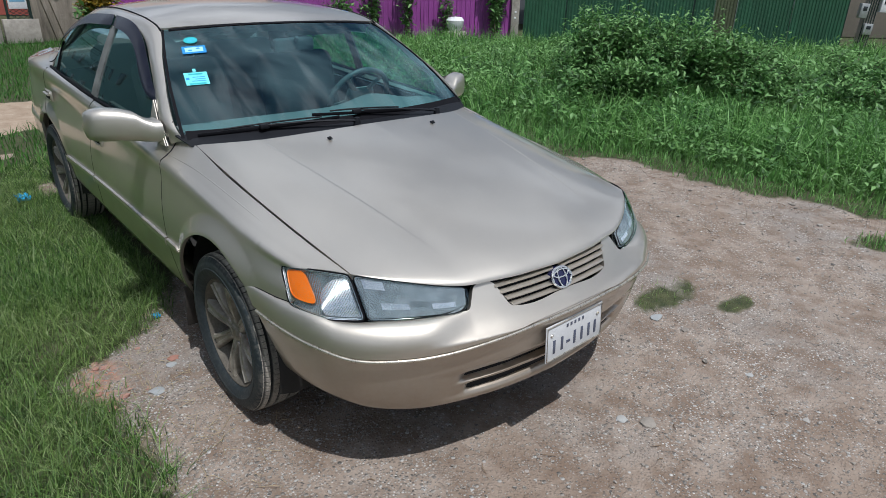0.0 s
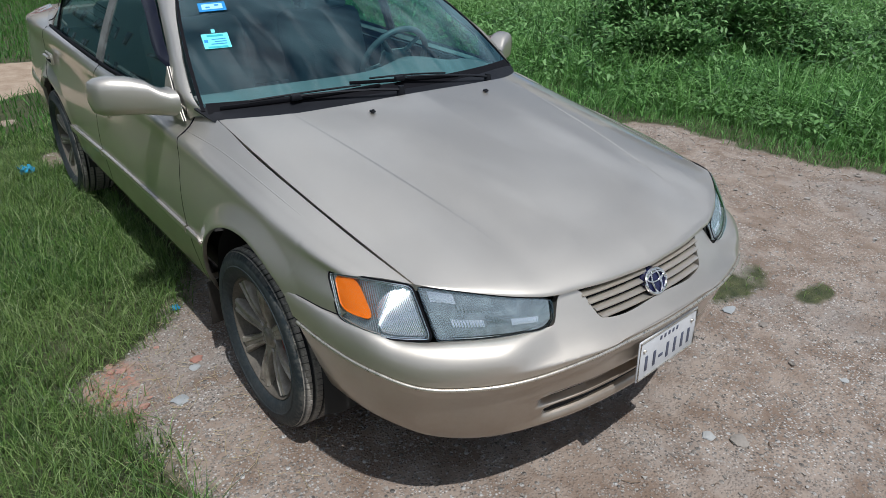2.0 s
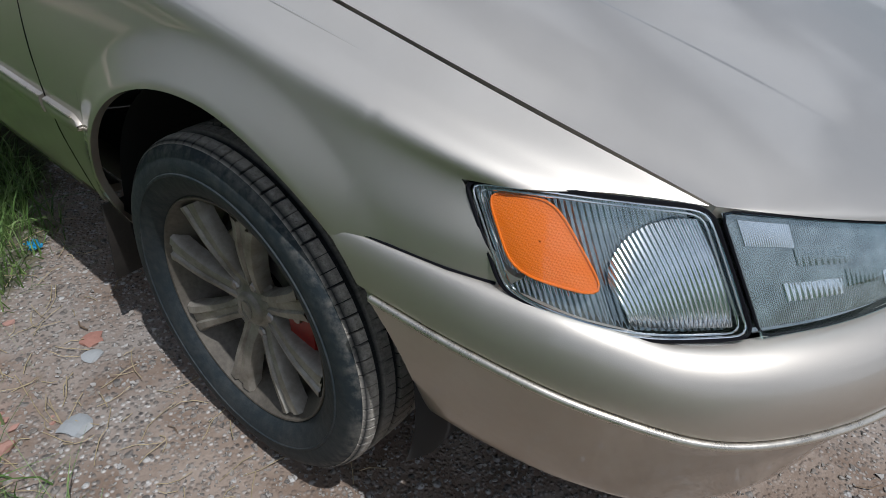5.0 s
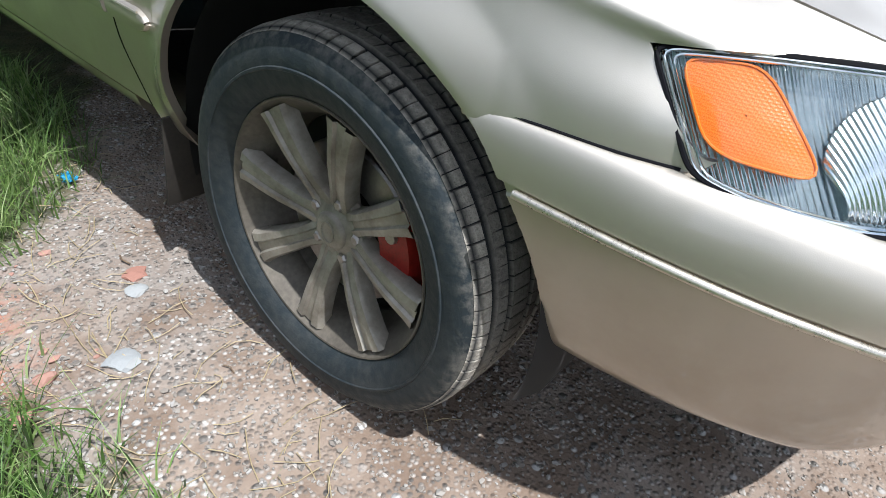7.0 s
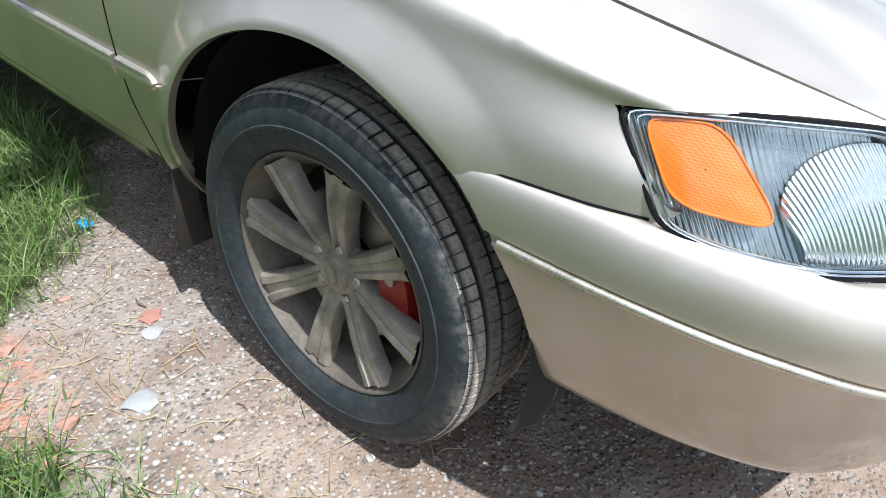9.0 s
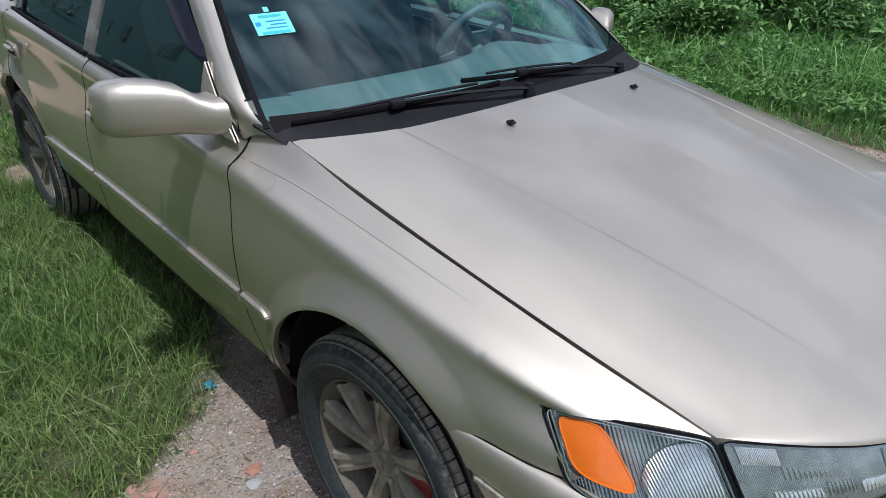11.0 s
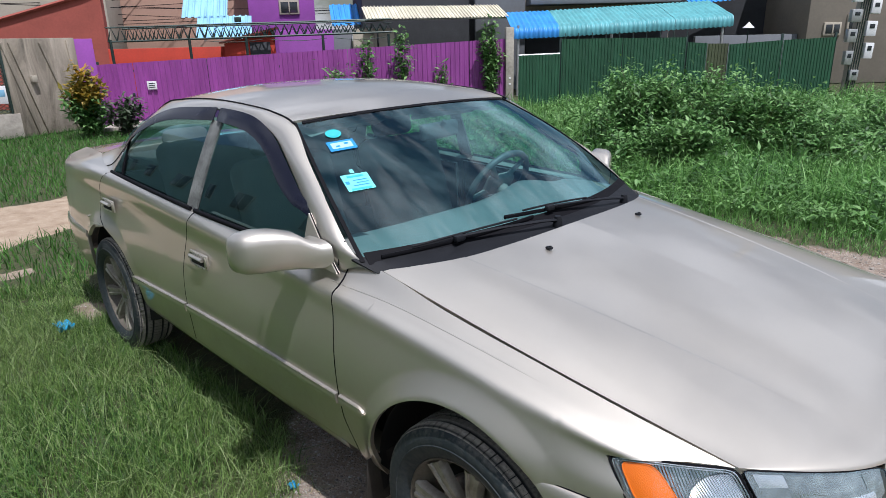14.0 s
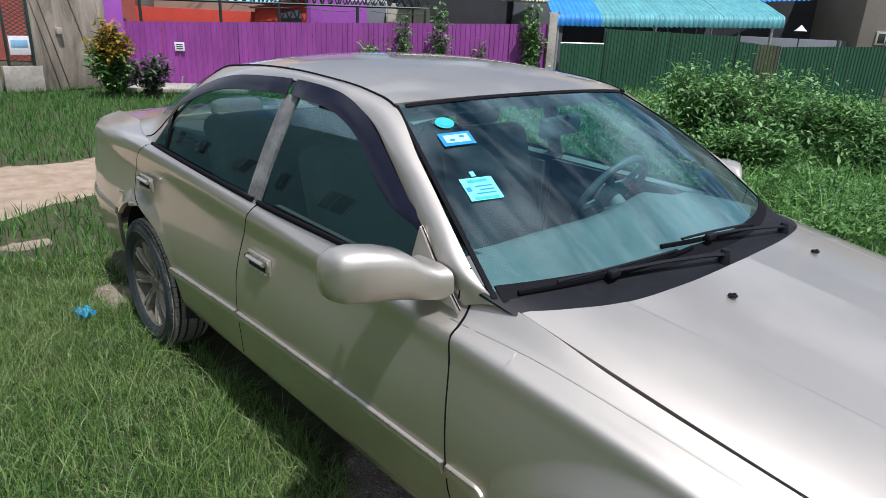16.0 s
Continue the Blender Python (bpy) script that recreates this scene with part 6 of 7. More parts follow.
def blades(name, roots, height, width, material, label, category, lean=0.45, segs=2):
    """Many tapered blades in one mesh: roots (n, 3), heights and widths (n)."""
    n = len(roots)
    a, b = rng.uniform(0, 2 * np.pi, n), rng.uniform(0, 2 * np.pi, n)
    ln = np.abs(rng.normal(0, lean, n)) + 0.08
    d = np.stack([np.cos(a), np.sin(a), np.zeros(n)], -1)
    side = np.stack([np.cos(b), np.sin(b), np.zeros(n)], -1)
    rows = []
    fr = np.linspace(0, 1, segs + 1)
    for k, f in enumerate(fr):
        bend = (ln * f**1.8)[:, None] * d * height[:, None]
        up = (height * (f - 0.35 * np.minimum(ln, 1.2) * f**2.2))[:, None] * np.array([0, 0, 1.0])
        c = roots + bend + up
        w = (width * (1 - f**1.6) * 0.5)[:, None] * side
        if k < segs:
            rows += [c - w, c + w]
        else:
            rows += [c]
    V = np.stack(rows, 1)
    k = 2 * segs + 1
    o = (np.arange(n) * k)[:, None]
    F = []
    for s in range(segs - 1):
        F += [np.concatenate([o + 2 * s, o + 2 * s + 1, o + 2 * s + 3, o + 2 * s + 2], 1)]
    tri = np.concatenate([o + 2 * segs - 2, o + 2 * segs - 1, o + 2 * segs], 1)
    me = bpy.data.meshes.new(name)
    quads = np.concatenate(F) if F else np.zeros((0, 4), int)
    nv, nq, nt = n * k, len(quads), len(tri)
    me.vertices.add(nv)
    me.vertices.foreach_set("co", V.reshape(-1).astype(np.float32))
    me.loops.add(nq * 4 + nt * 3)
    me.loops.foreach_set("vertex_index", np.concatenate([quads.reshape(-1), tri.reshape(-1)]).astype(np.int32))
    me.polygons.add(nq + nt)
    me.polygons.foreach_set("loop_start", np.concatenate([np.arange(nq) * 4, nq * 4 + np.arange(nt) * 3]).astype(np.int32))
    me.polygons.foreach_set("use_smooth", np.ones(nq + nt, bool))
    me.update(calc_edges=True)
    me.validate()
    me.materials.append(material)
    return tagged(new(name, me), label, category, kind="stuff")


def rooted(p, up=0.0):
    return np.stack([p[:, 0], p[:, 1], ground_height(p[:, 0], p[:, 1]) + up], -1)


grow = lambda x, y: (turf(x, y) + rng.normal(0, 0.05, len(x)) > 0.03)
# short lawn beside the car, dense near, thinner far off
p = spots_where(190000, -3.4, -0.7, -2.2, 4.2, lambda x, y: grow(x, y) & (rng.uniform(0, 1, len(x)) < 0.45 + 0.55 * clump(x * 2, y * 2)))
tall = 0.035 + 0.095 * np.clip(0.5 + 0.55 * wobble(p[:, 0], p[:, 1], 3.3, 1.5) + 0.45 * wobble(p[:, 0], p[:, 1], 11.0, 0.3), 0, 1.4)
blades("lawn_grass", rooted(p), tall * rng.uniform(0.5, 1.25, len(p)), rng.uniform(0.0026, 0.0068, len(p)), LAWN, "short rough green grass beside the car", "grass", 0.7)
p = spots_where(46000, -3.2, -0.75, -2.2, 3.6, lambda x, y: grow(x, y) & (rng.uniform(0, 1, len(x)) < 0.15 + 0.85 * clump(x * 1.6, y * 1.6)))
blades("long_grass", rooted(p), rng.uniform(0.09, 0.21, len(p)), rng.uniform(0.0018, 0.0040, len(p)), LAWN, "long thin arching grass standing out of the lawn", "grass", 1.0, 4)
p = spots_where(90000, -9, 7.0, 4.0, 14.5, lambda x, y: grow(x, y) & (x - 0.5 < (y - 1) * 0.9))
blades("far_grass", rooted(p), rng.uniform(0.06, 0.17, len(p)), rng.uniform(0.006, 0.013, len(p)), FARGRASS, "rough green grass towards the walls", "grass", 0.6)
p = spots_where(3500, 0.9, 3.4, -1.3, -0.3, lambda x, y: grow(x, y))
blades("grass_tuft", rooted(p), rng.uniform(0.015, 0.05, len(p)), rng.uniform(0.002, 0.004, len(p)), LAWN, "small low tufts growing in the track", "grass", 0.9)
# short verge, then tall weeds
p = spots_where(60000, 2.7, 6.0, -4.0, 6.0, lambda x, y: grow(x, y) & (x - verge_edge(y) < 1.6))
blades("verge_grass", rooted(p), rng.uniform(0.06, 0.17, len(p)) * (0.55 + 0.45 * np.clip((p[:, 0] - verge_edge(p[:, 1])) / 0.7, 0, 1)), rng.uniform(0.004, 0.008, len(p)), WEED, "fresh green verge grass along the track", "grass", 0.6)
depth = lambda x, y: x - verge_edge(y)
p = spots_where(90000, 3.6, 17.0, -6.0, 11.0, lambda x, y: (depth(x, y) > 0.35 + 0.35 * wobble(x, y, 1.7, 2.5)) & (x + 1.1 * y < 20.3) & (rng.uniform(0, 1, len(x)) < 0.35 + 0.65 * np.exp(-(x - 4) / 5)))
hh = (0.15 + 0.36 * np.clip(depth(p[:, 0], p[:, 1]) / 1.8, 0, 1)) * (0.75 + 0.45 * wobble(p[:, 0], p[:, 1], 1.3, 0.4)) * rng.uniform(0.55, 1.3, len(p))
blades("tall_weeds", rooted(p), np.maximum(hh, 0.08), rng.uniform(0.010, 0.026, len(p)), WEED, "tall arching green weeds and grass", "weeds", 1.0, 3)


p = spots_where(15000, 4.2, 9.5, -3.5, 4.5, lambda x, y: depth(x, y) > 0.75 + 0.3 * wobble(x, y, 2.3, 1.0))
blades("arching_grass", rooted(p), rng.uniform(0.25, 0.62, len(p)), rng.uniform(0.009, 0.020, len(p)), WEED, "long bright arching grass blades over the verge", "grass", 1.5, 6)


def leaves(centres, size, material, name, parent=None, droop=0.2, slim=0.42):
    """Many pointed leaves, folded along the rib, in one mesh."""
    n = len(centres)
    a, t = rng.uniform(0, 2 * np.pi, n), rng.normal(0.35, 0.45, n)
    d = np.stack([np.cos(a) * np.cos(t), np.sin(a) * np.cos(t), np.sin(t) - droop], -1)
    d /= np.linalg.norm(d, axis=1, keepdims=True)
    s = np.cross(d, np.array([0, 0, 1.0]) + rng.normal(0, 0.25, (n, 3)))
    s /= np.maximum(np.linalg.norm(s, axis=1, keepdims=True), 1e-6)
    u = np.cross(s, d)
    L = (size * rng.uniform(0.6, 1.25, n))[:, None]
    W = L * slim * 0.5
    V = np.stack([centres, centres + d * L * 0.4 + s * W + u * W * 0.35, centres + d * L * 0.45, centres + d * L * 0.4 - s * W + u * W * 0.35, centres + d * L - u * L * 0.12], 1)
    o = (np.arange(n) * 5)[:, None]
    F = np.concatenate([np.concatenate([o, o + 1, o + 2], 1), np.concatenate([o, o + 2, o + 3], 1), np.concatenate([o + 1, o + 4, o + 2], 1), np.concatenate([o + 2, o + 4, o + 3], 1)])
    return mesh(name, V.reshape(-1, 3), F, material, parent, sharp=60)


def shrub(name, x, y, wide, deep, high, count, leaf, material, label, stems=9, base=0.1, tilt=0.0):
    """Stems from one root, with leaves in clumps along them."""
    root = tagged(new(name), label, "shrub")
    root.location = (x, y, 0)
    join, pts = [], []
    for k in range(stems):
        a = 2 * math.pi * k / stems + rng.uniform(-0.4, 0.4)
        r = rng.uniform(0.25, 1.0)
        top = np.array([wide * r * math.cos(a), deep * r * math.sin(a), high * (1.05 - 0.35 * r * r) * rng.uniform(0.8, 1.08)])
        mid = top * np.array([0.35, 0.35, 0.5])
        c = space_curve((rng.normal(0, 0.04), rng.normal(0, 0.04), 0), mid, top)
        tube("stem", [c(f) for f in np.linspace(0, 1, 7)], np.linspace(0.012, 0.003, 7), BARK, join=join, sides=5)
        m = count // stems
        f = rng.uniform(base, 1.0, m) ** 0.8
        pts.append(c(f) + rng.normal(0, 1, (m, 3)) * np.array([wide, deep, high * 0.55]) * 0.15 * (0.5 + 0.6 * f)[:, None])
    V = np.concatenate([v for v, _ in join])
    mesh("stem", V, [f for _, fs in join for f in fs], BARK, root)
    pts = np.concatenate(pts)
    pts[:, 2] = np.abs(pts[:, 2])
    leaves(pts, leaf, material, "foliage", root)
    return root


p = spots_where(90000, 3.9, 13.0, -4.0, 8.0, lambda x, y: (depth(x, y) > 0.45) & (x + 1.1 * y < 19.5) & (rng.uniform(0, 1, len(x)) < np.clip(0.60 + 0.6 * wobble(x, y, 1.1, 7.0), 0.15, 1) * np.exp(-np.maximum(x - 6, 0) / 5)))
c = rooted(p)
c[:, 2] += rng.uniform(0.03, 1.0, len(p)) ** 0.8 * (0.18 + 0.22 * np.clip(depth(p[:, 0], p[:, 1]) / 2.0, 0, 1)) * (0.8 + 0.5 * wobble(p[:, 0], p[:, 1], 1.6, 0.9))
tagged(leaves(c, 0.085, BUSH, "leafy_weeds"), "low leafy weeds filling the verge", "weeds", kind="stuff")
p = spots_where(5200, 3.9, 9.5, -1.5, 6.0, lambda x, y: (depth(x, y) > 0.5) & (rng.uniform(0, 1, len(x)) < 0.015 + 0.34 * np.exp(-((x - 6.2) / 1.1) ** 2 - ((y - 3.0) / 0.9) ** 2) + 0.025 * clump(x, y)))
stalk, leafy = [], []
for x, y in p:
    near = math.exp(-((x - 6.2) / 1.3) ** 2 - ((y - 3.0) / 1.1) ** 2)
    h, lx, ly = (0.42 + 0.62 * near) * rng.uniform(0.75, 1.2), rng.normal(0, 0.09), rng.normal(0, 0.09)
    path_ = lambda f: np.array([x + lx * h * 2 * f * f, y + ly * h * 2 * f * f, h * f])
    tube("stalk", [path_(f) for f in (0, 0.35, 0.7, 1.0)], [0.006, 0.005, 0.004, 0.002], None, join=stalk, sides=4)
    for f in np.linspace(0.22, 1.0, int(16 + 22 * h)):
        leafy.append(path_(f) + rng.normal(0, 0.012, 3))
weeds_ = tagged(new("leafy_stalks"), "upright leafy weed stalks standing over the verge", "weeds", kind="stuff")
mesh("stem", np.concatenate([v for v, _ in stalk]), [f for _, fs in stalk for f in fs], leaf_material("green_stalk", (0.05, 0.11, 0.02), (0.12, 0.18, 0.05)), weeds_)
leaves(np.array(leafy), 0.105, BUSH, "foliage", weeds_, droop=0.05, slim=0.34)
shrub("bush", 6.0, 3.35, 0.85, 0.8, 1.12, 9000, 0.082, BUSH, "dense leafy green bush among tall weeds", 16)
shrub("bush", 6.75, 2.65, 0.8, 0.7, 1.05, 6500, 0.082, BUSH, "dense leafy green bush among tall weeds", 13)
shrub("bush", 5.3, 2.55, 0.75, 0.7, 0.62, 6000, 0.08, BUSH, "low leafy bush sprawling in the weeds", 14)
shrub("bush", 6.9, 1.5, 0.85, 0.7, 0.62, 5200, 0.08, BUSH, "low leafy bush sprawling in the weeds", 13)
shrub("bush", 7.4, 0.3, 0.7, 0.7, 0.60, 4200, 0.08, BUSH, "low leafy bush sprawling in the weeds", 12)
shrub("bush", 7.2, 2.0, 0.85, 0.75, 0.88, 5200, 0.082, BUSH, "dense leafy green bush among tall weeds", 14)
shrub("bush", 8.2, 1.0, 0.9, 0.8, 0.78, 4200, 0.085, BUSH, "low leafy bush sprawling in the weeds", 13)
p = spots_where(70000, -9.0, -1.2, -7.0, 4.2, lambda x, y: grow(x, y) & ((x < -3.35) | (y < -2.15)))
blades("far_grass", rooted(p), rng.uniform(0.06, 0.15, len(p)), rng.uniform(0.006, 0.012, len(p)), FARGRASS, "rough green grass across the lawn", "grass", 0.6)


# ---------------------------------------------------------------- fences, walls and houses at the back
FX, FQ = np.array([2.67, 13.94]), np.array([10.25, 9.28])
GX, GQ = np.array([10.38, 9.02]), np.array([15.85, 3.94])


def wall_frame(p, q, back=0.0):
    """A pose whose x runs from p to q, y points away from the track, z up."""
    d = (q - p) / np.linalg.norm(q - p)
    n = np.array([-d[1], d[0]])
    o = p + n * back
    return Matrix(((d[0], n[0], 0, o[0]), (d[1], n[1], 0, o[1]), (0, 0, 1, 0), (0, 0, 0, 1)))


def ribbed(width, z0, z1a, z1b, pitch=0.2, rib=0.03, flat=0.55, thick=0.004):
    """Points and faces of an upright ribbed sheet, width along x; its top slopes from z1a to z1b."""
    xs, ds = [], []
    k = 0
    while k * pitch < width:
        for f, d in ((0, 0), (flat, 0), (flat + 0.1, -rib), (0.9, -rib)):
            if (k + f) * pitch <= width:
                xs.append((k + f) * pitch)
                ds.append(d)
        k += 1
    xs.append(width)
    ds.append(0)
    V = [(x, d, z) for x, d in zip(xs, ds) for z in (z0, z1a + (z1b - z1a) * x / width)]
    V += [(x, d + thick, z) for x, d in zip(xs, ds) for z in (z0, z1a + (z1b - z1a) * x / width)]
    m = len(xs)
    F = []
    for i in range(m - 1):
        F += [(2 * i, 2 * i + 2, 2 * i + 3, 2 * i + 1), (2 * m + 2 * i, 2 * m + 2 * i + 1, 2 * m + 2 * i + 3, 2 * m + 2 * i + 2), (2 * i + 1, 2 * i + 3, 2 * m + 2 * i + 3, 2 * m + 2 * i + 1)]
    return V, F


def sheet_metal(name, colour, rough=0.45):
    m = Nodes(name, colour, rough)
    k = m.noise(1.2, 6, 0.65, stretch=(3, 3, 0.6))
    f = m.noise(25, 4, 0.6, stretch=(1, 1, 0.15))
    col = m.ramp(k, (0.3, tuple(c * 0.72 for c in colour)), (0.7, tuple(min(1, c * 1.2) for c in colour)))
    col = m.mix(m.math("MULTIPLY", m.ramp(f, (0.55, 0.0), (0.8, 1.0)), 0.35), col, tuple(c * 0.5 + 0.05 for c in colour))
    m.put("Base Color", col)
    return m.bump(f, 0.002).mat


PURPLE = sheet_metal("purple_sheet", (0.28, 0.060, 0.29))
GREEN = sheet_metal("green_sheet", (0.022, 0.085, 0.045))
GREEN2 = sheet_metal("dull_olive_sheet", (0.07, 0.085, 0.045))
CONCRETE = simple("weathered_concrete", (0.36, 0.33, 0.29), 0.92, vary=0.4, scale=1.6, bump=0.01)
STAINED = Nodes("stained_concrete", (0.24, 0.21, 0.18), 0.95)
_k = STAINED.noise(1.4, 7, 0.65, stretch=(2.5, 1, 0.5), distort=0.8)
_f = STAINED.noise(22, 5, 0.7)
STAINED.put("Base Color", STAINED.mix(STAINED.math("MULTIPLY", _f, 0.45), STAINED.ramp(_k, (0.32, (0.09, 0.078, 0.065)), (0.48, (0.29, 0.25, 0.20)), (0.66, (0.46, 0.40, 0.33))), (0.16, 0.14, 0.115)))
STAINED = STAINED.bump(STAINED.math("ADD", _k, STAINED.math("MULTIPLY", _f, 0.3)), 0.03).mat
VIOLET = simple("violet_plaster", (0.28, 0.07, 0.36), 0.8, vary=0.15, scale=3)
REDWALL = simple("red_painted_wall", (0.45, 0.045, 0.025), 0.75, vary=0.2, scale=2)
DULLRED = simple("dull_red_wall", (0.34, 0.085, 0.065), 0.85, vary=0.2, scale=2)
PINK = simple("salmon_wall", (0.468, 0.297, 0.230), 0.85, vary=0.12, scale=1.5)
CREAM = simple("cream_wall", (0.390, 0.351, 0.289), 0.85, vary=0.12, scale=1.5)
BEIGE = simple("beige_wall", (0.212, 0.187, 0.153), 0.85, vary=0.15, scale=1.2)
GREYWALL = simple("blue_grey_wall", (0.162, 0.174, 0.194), 0.85, vary=0.15, scale=1.4)
# near-black coat that paints the shade inside open fronts and doorways
OPENING_SHADE = simple("painted_opening_shade", (0.045, 0.048, 0.055), 0.9, vary=0.3, scale=2)
STEELDARK = simple("dark_green_steel", (0.025, 0.045, 0.04), 0.5, 0.3, vary=0.3)
GALV = simple("galvanised_steel", (0.42, 0.43, 0.43), 0.45, 0.6, vary=0.25)
TEAL = sheet_metal("teal_roof_sheet", (0.11, 0.36, 0.40))
SKYBLUE = sheet_metal("blue_roof_sheet", (0.04, 0.27, 0.70))
PALEBLUE = sheet_metal("pale_blue_tarp", (0.25, 0.50, 0.72))
WHITEROOF = sheet_metal("cream_roof_sheet", (0.62, 0.58, 0.46))
PAPER = simple("printed_paper", (0.72, 0.72, 0.74), 0.7, vary=0.15, scale=40)
PANE = simple("dark_window_pane", (0.03, 0.035, 0.04), 0.1, vary=0.2)


# purple sheet fence with its gate leaf
WF = wall_frame(FX, FQ)
L = float(np.linalg.norm(FQ - FX))
fence = tagged(new("metal_fence"), "bright purple ribbed metal fence", "fence")
fence.matrix_world = WF
cuts = [0.0, 0.72, 2.2, 3.7, 5.2, 6.7, 8.0, L]
for i, (a, b) in enumerate(zip(cuts, cuts[1:])):
    top = lambda x: 1.24 + (1.57 - 1.24) * x / L
    V, F = ribbed(b - a - 0.012, 0.06 if i else 0.03, top(a), top(b), 0.11, 0.016)
    V = [(x + a, y + (0.004 if i % 2 else 0), z) for x, y, z in V]
    mesh("panel" if i else "gate_leaf", V, F, PURPLE, fence, smooth=False)
for z in (0.25, 1.1):
    part("rail", box_bm((L, 0.05, 0.05), (L / 2, 0.045, z), 0.004), STEELDARK, fence)
for x in np.arange(0.0, L + 0.1, 2.16):
    part("post", box_bm((0.08, 0.08, 1.3), (x, 0.09, 0.65), 0.006), STEELDARK, fence)
sg = part("notice", box_bm((0.19, 0.006, 0.17), (1.04, -0.040, 0.80), 0.002), PAPER, fence, "white paper notice")
for k in range(3):
    part("printed_bar", box_bm((0.12, 0.004, 0.016), (1.04, -0.045, 0.84 - 0.04 * k), 0.001), PANE, sg)
part("gate_latch", box_bm((0.05, 0.03, 0.07), (0.66, -0.04, 0.62), 0.006), STEELDARK, fence)
tube("gate_stay", [(1.02, -0.05, 0.02), (1.06, -0.08, 0.22)], 0.02, GALV, fence)
# kerb slab at the gate
tagged(part("concrete_apron", box_bm((2.2, 1.1, 0.08), (3.5, 12.75, 0.035), 0.01, Matrix.Rotation(math.atan2(*(FQ - FX)[::-1]), 4, "Z")), CONCRETE), "pale concrete apron in front of the gate", "pavement", kind="structure")
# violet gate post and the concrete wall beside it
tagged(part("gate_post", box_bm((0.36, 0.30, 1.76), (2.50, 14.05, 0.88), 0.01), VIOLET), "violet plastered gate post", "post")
CW = wall_frame(np.array([0.95, 13.32]), np.array([2.32, 13.80]))
cw = part("wall_concrete", box_bm((1.45, 0.16, 1.78), (0.72, 0.08, 0.89), 0.012), STAINED)
cw.matrix_world = CW
tagged(cw, "stained bare concrete wall panel", "wall", kind="structure")
for x, wide, lean in ((0.20, 0.07, -13), (0.34, 0.03, -14), (0.95, 0.04, -16), (1.32, 0.05, -3)):
    o = part("wall_joint", box_bm((wide, 0.05, 1.74), (x, -0.016, 0.87), 0.012, Matrix.Rotation(radians(lean), 4, "Y")), STAINED)
    o.parent = cw
o = part("meter_box", box_bm((0.10, 0.08, 0.12), (0.45, -0.05, 1.05), 0.01), CREAM)
o.matrix_world = CW
tagged(o, "small pale meter box on the concrete wall", "meter box")
# lattice gate with a poster, and a block wall beyond
LG = tagged(new("lattice_gate"), "black lattice metal gate with a pale poster", "gate")
LG.matrix_world = wall_frame(np.array([0.10, 13.30]), np.array([0.95, 13.36]))
part("gate_frame", box_bm((0.04, 0.04, 1.85), (0.42, 0, 0.93), 0.004), STEELDARK, LG)
part("gate_frame", box_bm((0.04, 0.04, 1.85), (0.82, 0, 0.93), 0.004), STEELDARK, LG)
for k in range(26):
    for s in (-1, 1):
        z = 0.15 + k * 0.068
        tube("lattice_bar", [(0.42, 0.01 * s, z), (0.82, 0.01 * s, z + 0.25 * s)], 0.006, STEELDARK, LG, "", 4)
part("poster", box_bm((0.32, 0.008, 0.32), (0.62, -0.03, 0.80), 0.002), PAPER, LG, "pale printed poster")
part("poster_print", box_bm((0.26, 0.006, 0.12), (0.62, -0.036, 0.83), 0.002), PALEBLUE, LG)
part("gate_plinth", box_bm((0.62, 0.12, 0.45), (0.62, 0.02, 0.225), 0.01), CONCRETE, LG)
BW = tagged(new("wall_block"), "old grey block garden wall", "wall", kind="structure")
BW.matrix_world = wall_frame(np.array([-3.5, 13.3]), np.array([0.42, 13.32]))
part("coping", box_bm((3.9, 0.22, 0.08), (1.95, 0.1, 1.30), 0.01), CONCRETE, BW)
part("pier", box_bm((0.28, 0.26, 1.7), (3.72, 0.1, 0.85), 0.015), CONCRETE, BW)
blk = box_bm((0.385, 0.14, 0.185), (0, 0, 0), 0.008).copy()
bme = bpy.data.meshes.new("block")
blk.to_mesh(bme)
bme.materials.append(CONCRETE)
for r in range(6):
    for c in range(9):
        b = new("block", bme)
        b.parent = BW
        b.location = (0.2 + c * 0.4 + (0.2 if r % 2 else 0), 0.1 + rng.uniform(-0.006, 0.006), 0.1 + r * 0.2)
part("steel_shutter", box_bm((1.4, 0.05, 0.9), (2.2, -0.02, 0.55), 0.01), STEELDARK, BW)


def house(name, p, q, back, high, deep, material, label, openings=(), roof=None, eave=0.3):
    """A house with its front on a line back from p..q; openings: (x, z, w, h) panes set into the front."""
    h = tagged(new(name), label, "house")
    h.matrix_world = wall_frame(p, q, back)
    w = float(np.linalg.norm(q - p))
    wall = part("wall", box_bm((w, deep, high), (w / 2, deep / 2, high / 2), 0.01), material, h)
    for x, z, a, b in openings:
        fr = part("window", box_bm((a + 0.12, 0.10, b + 0.12), (x, -0.01, z), 0.01), CREAM, h)
        part("pane", box_bm((a, 0.04, b), (x, -0.05, z), 0.004), PANE, fr)
        if a > 0.35:
            part("mullion", box_bm((0.04, 0.05, b), (x, -0.06, z), 0.004), CREAM, fr)
    if roof:
        part("roof", box_bm((w + 2 * eave, deep + 2 * eave, 0.14), (w / 2, deep / 2, high + 0.05), 0.02, Matrix.Rotation(radians(3), 4, "X")), roof, h)
    return h


D = (FQ - FX) / L
at = lambda a, p=FX, d=D: p + d * a
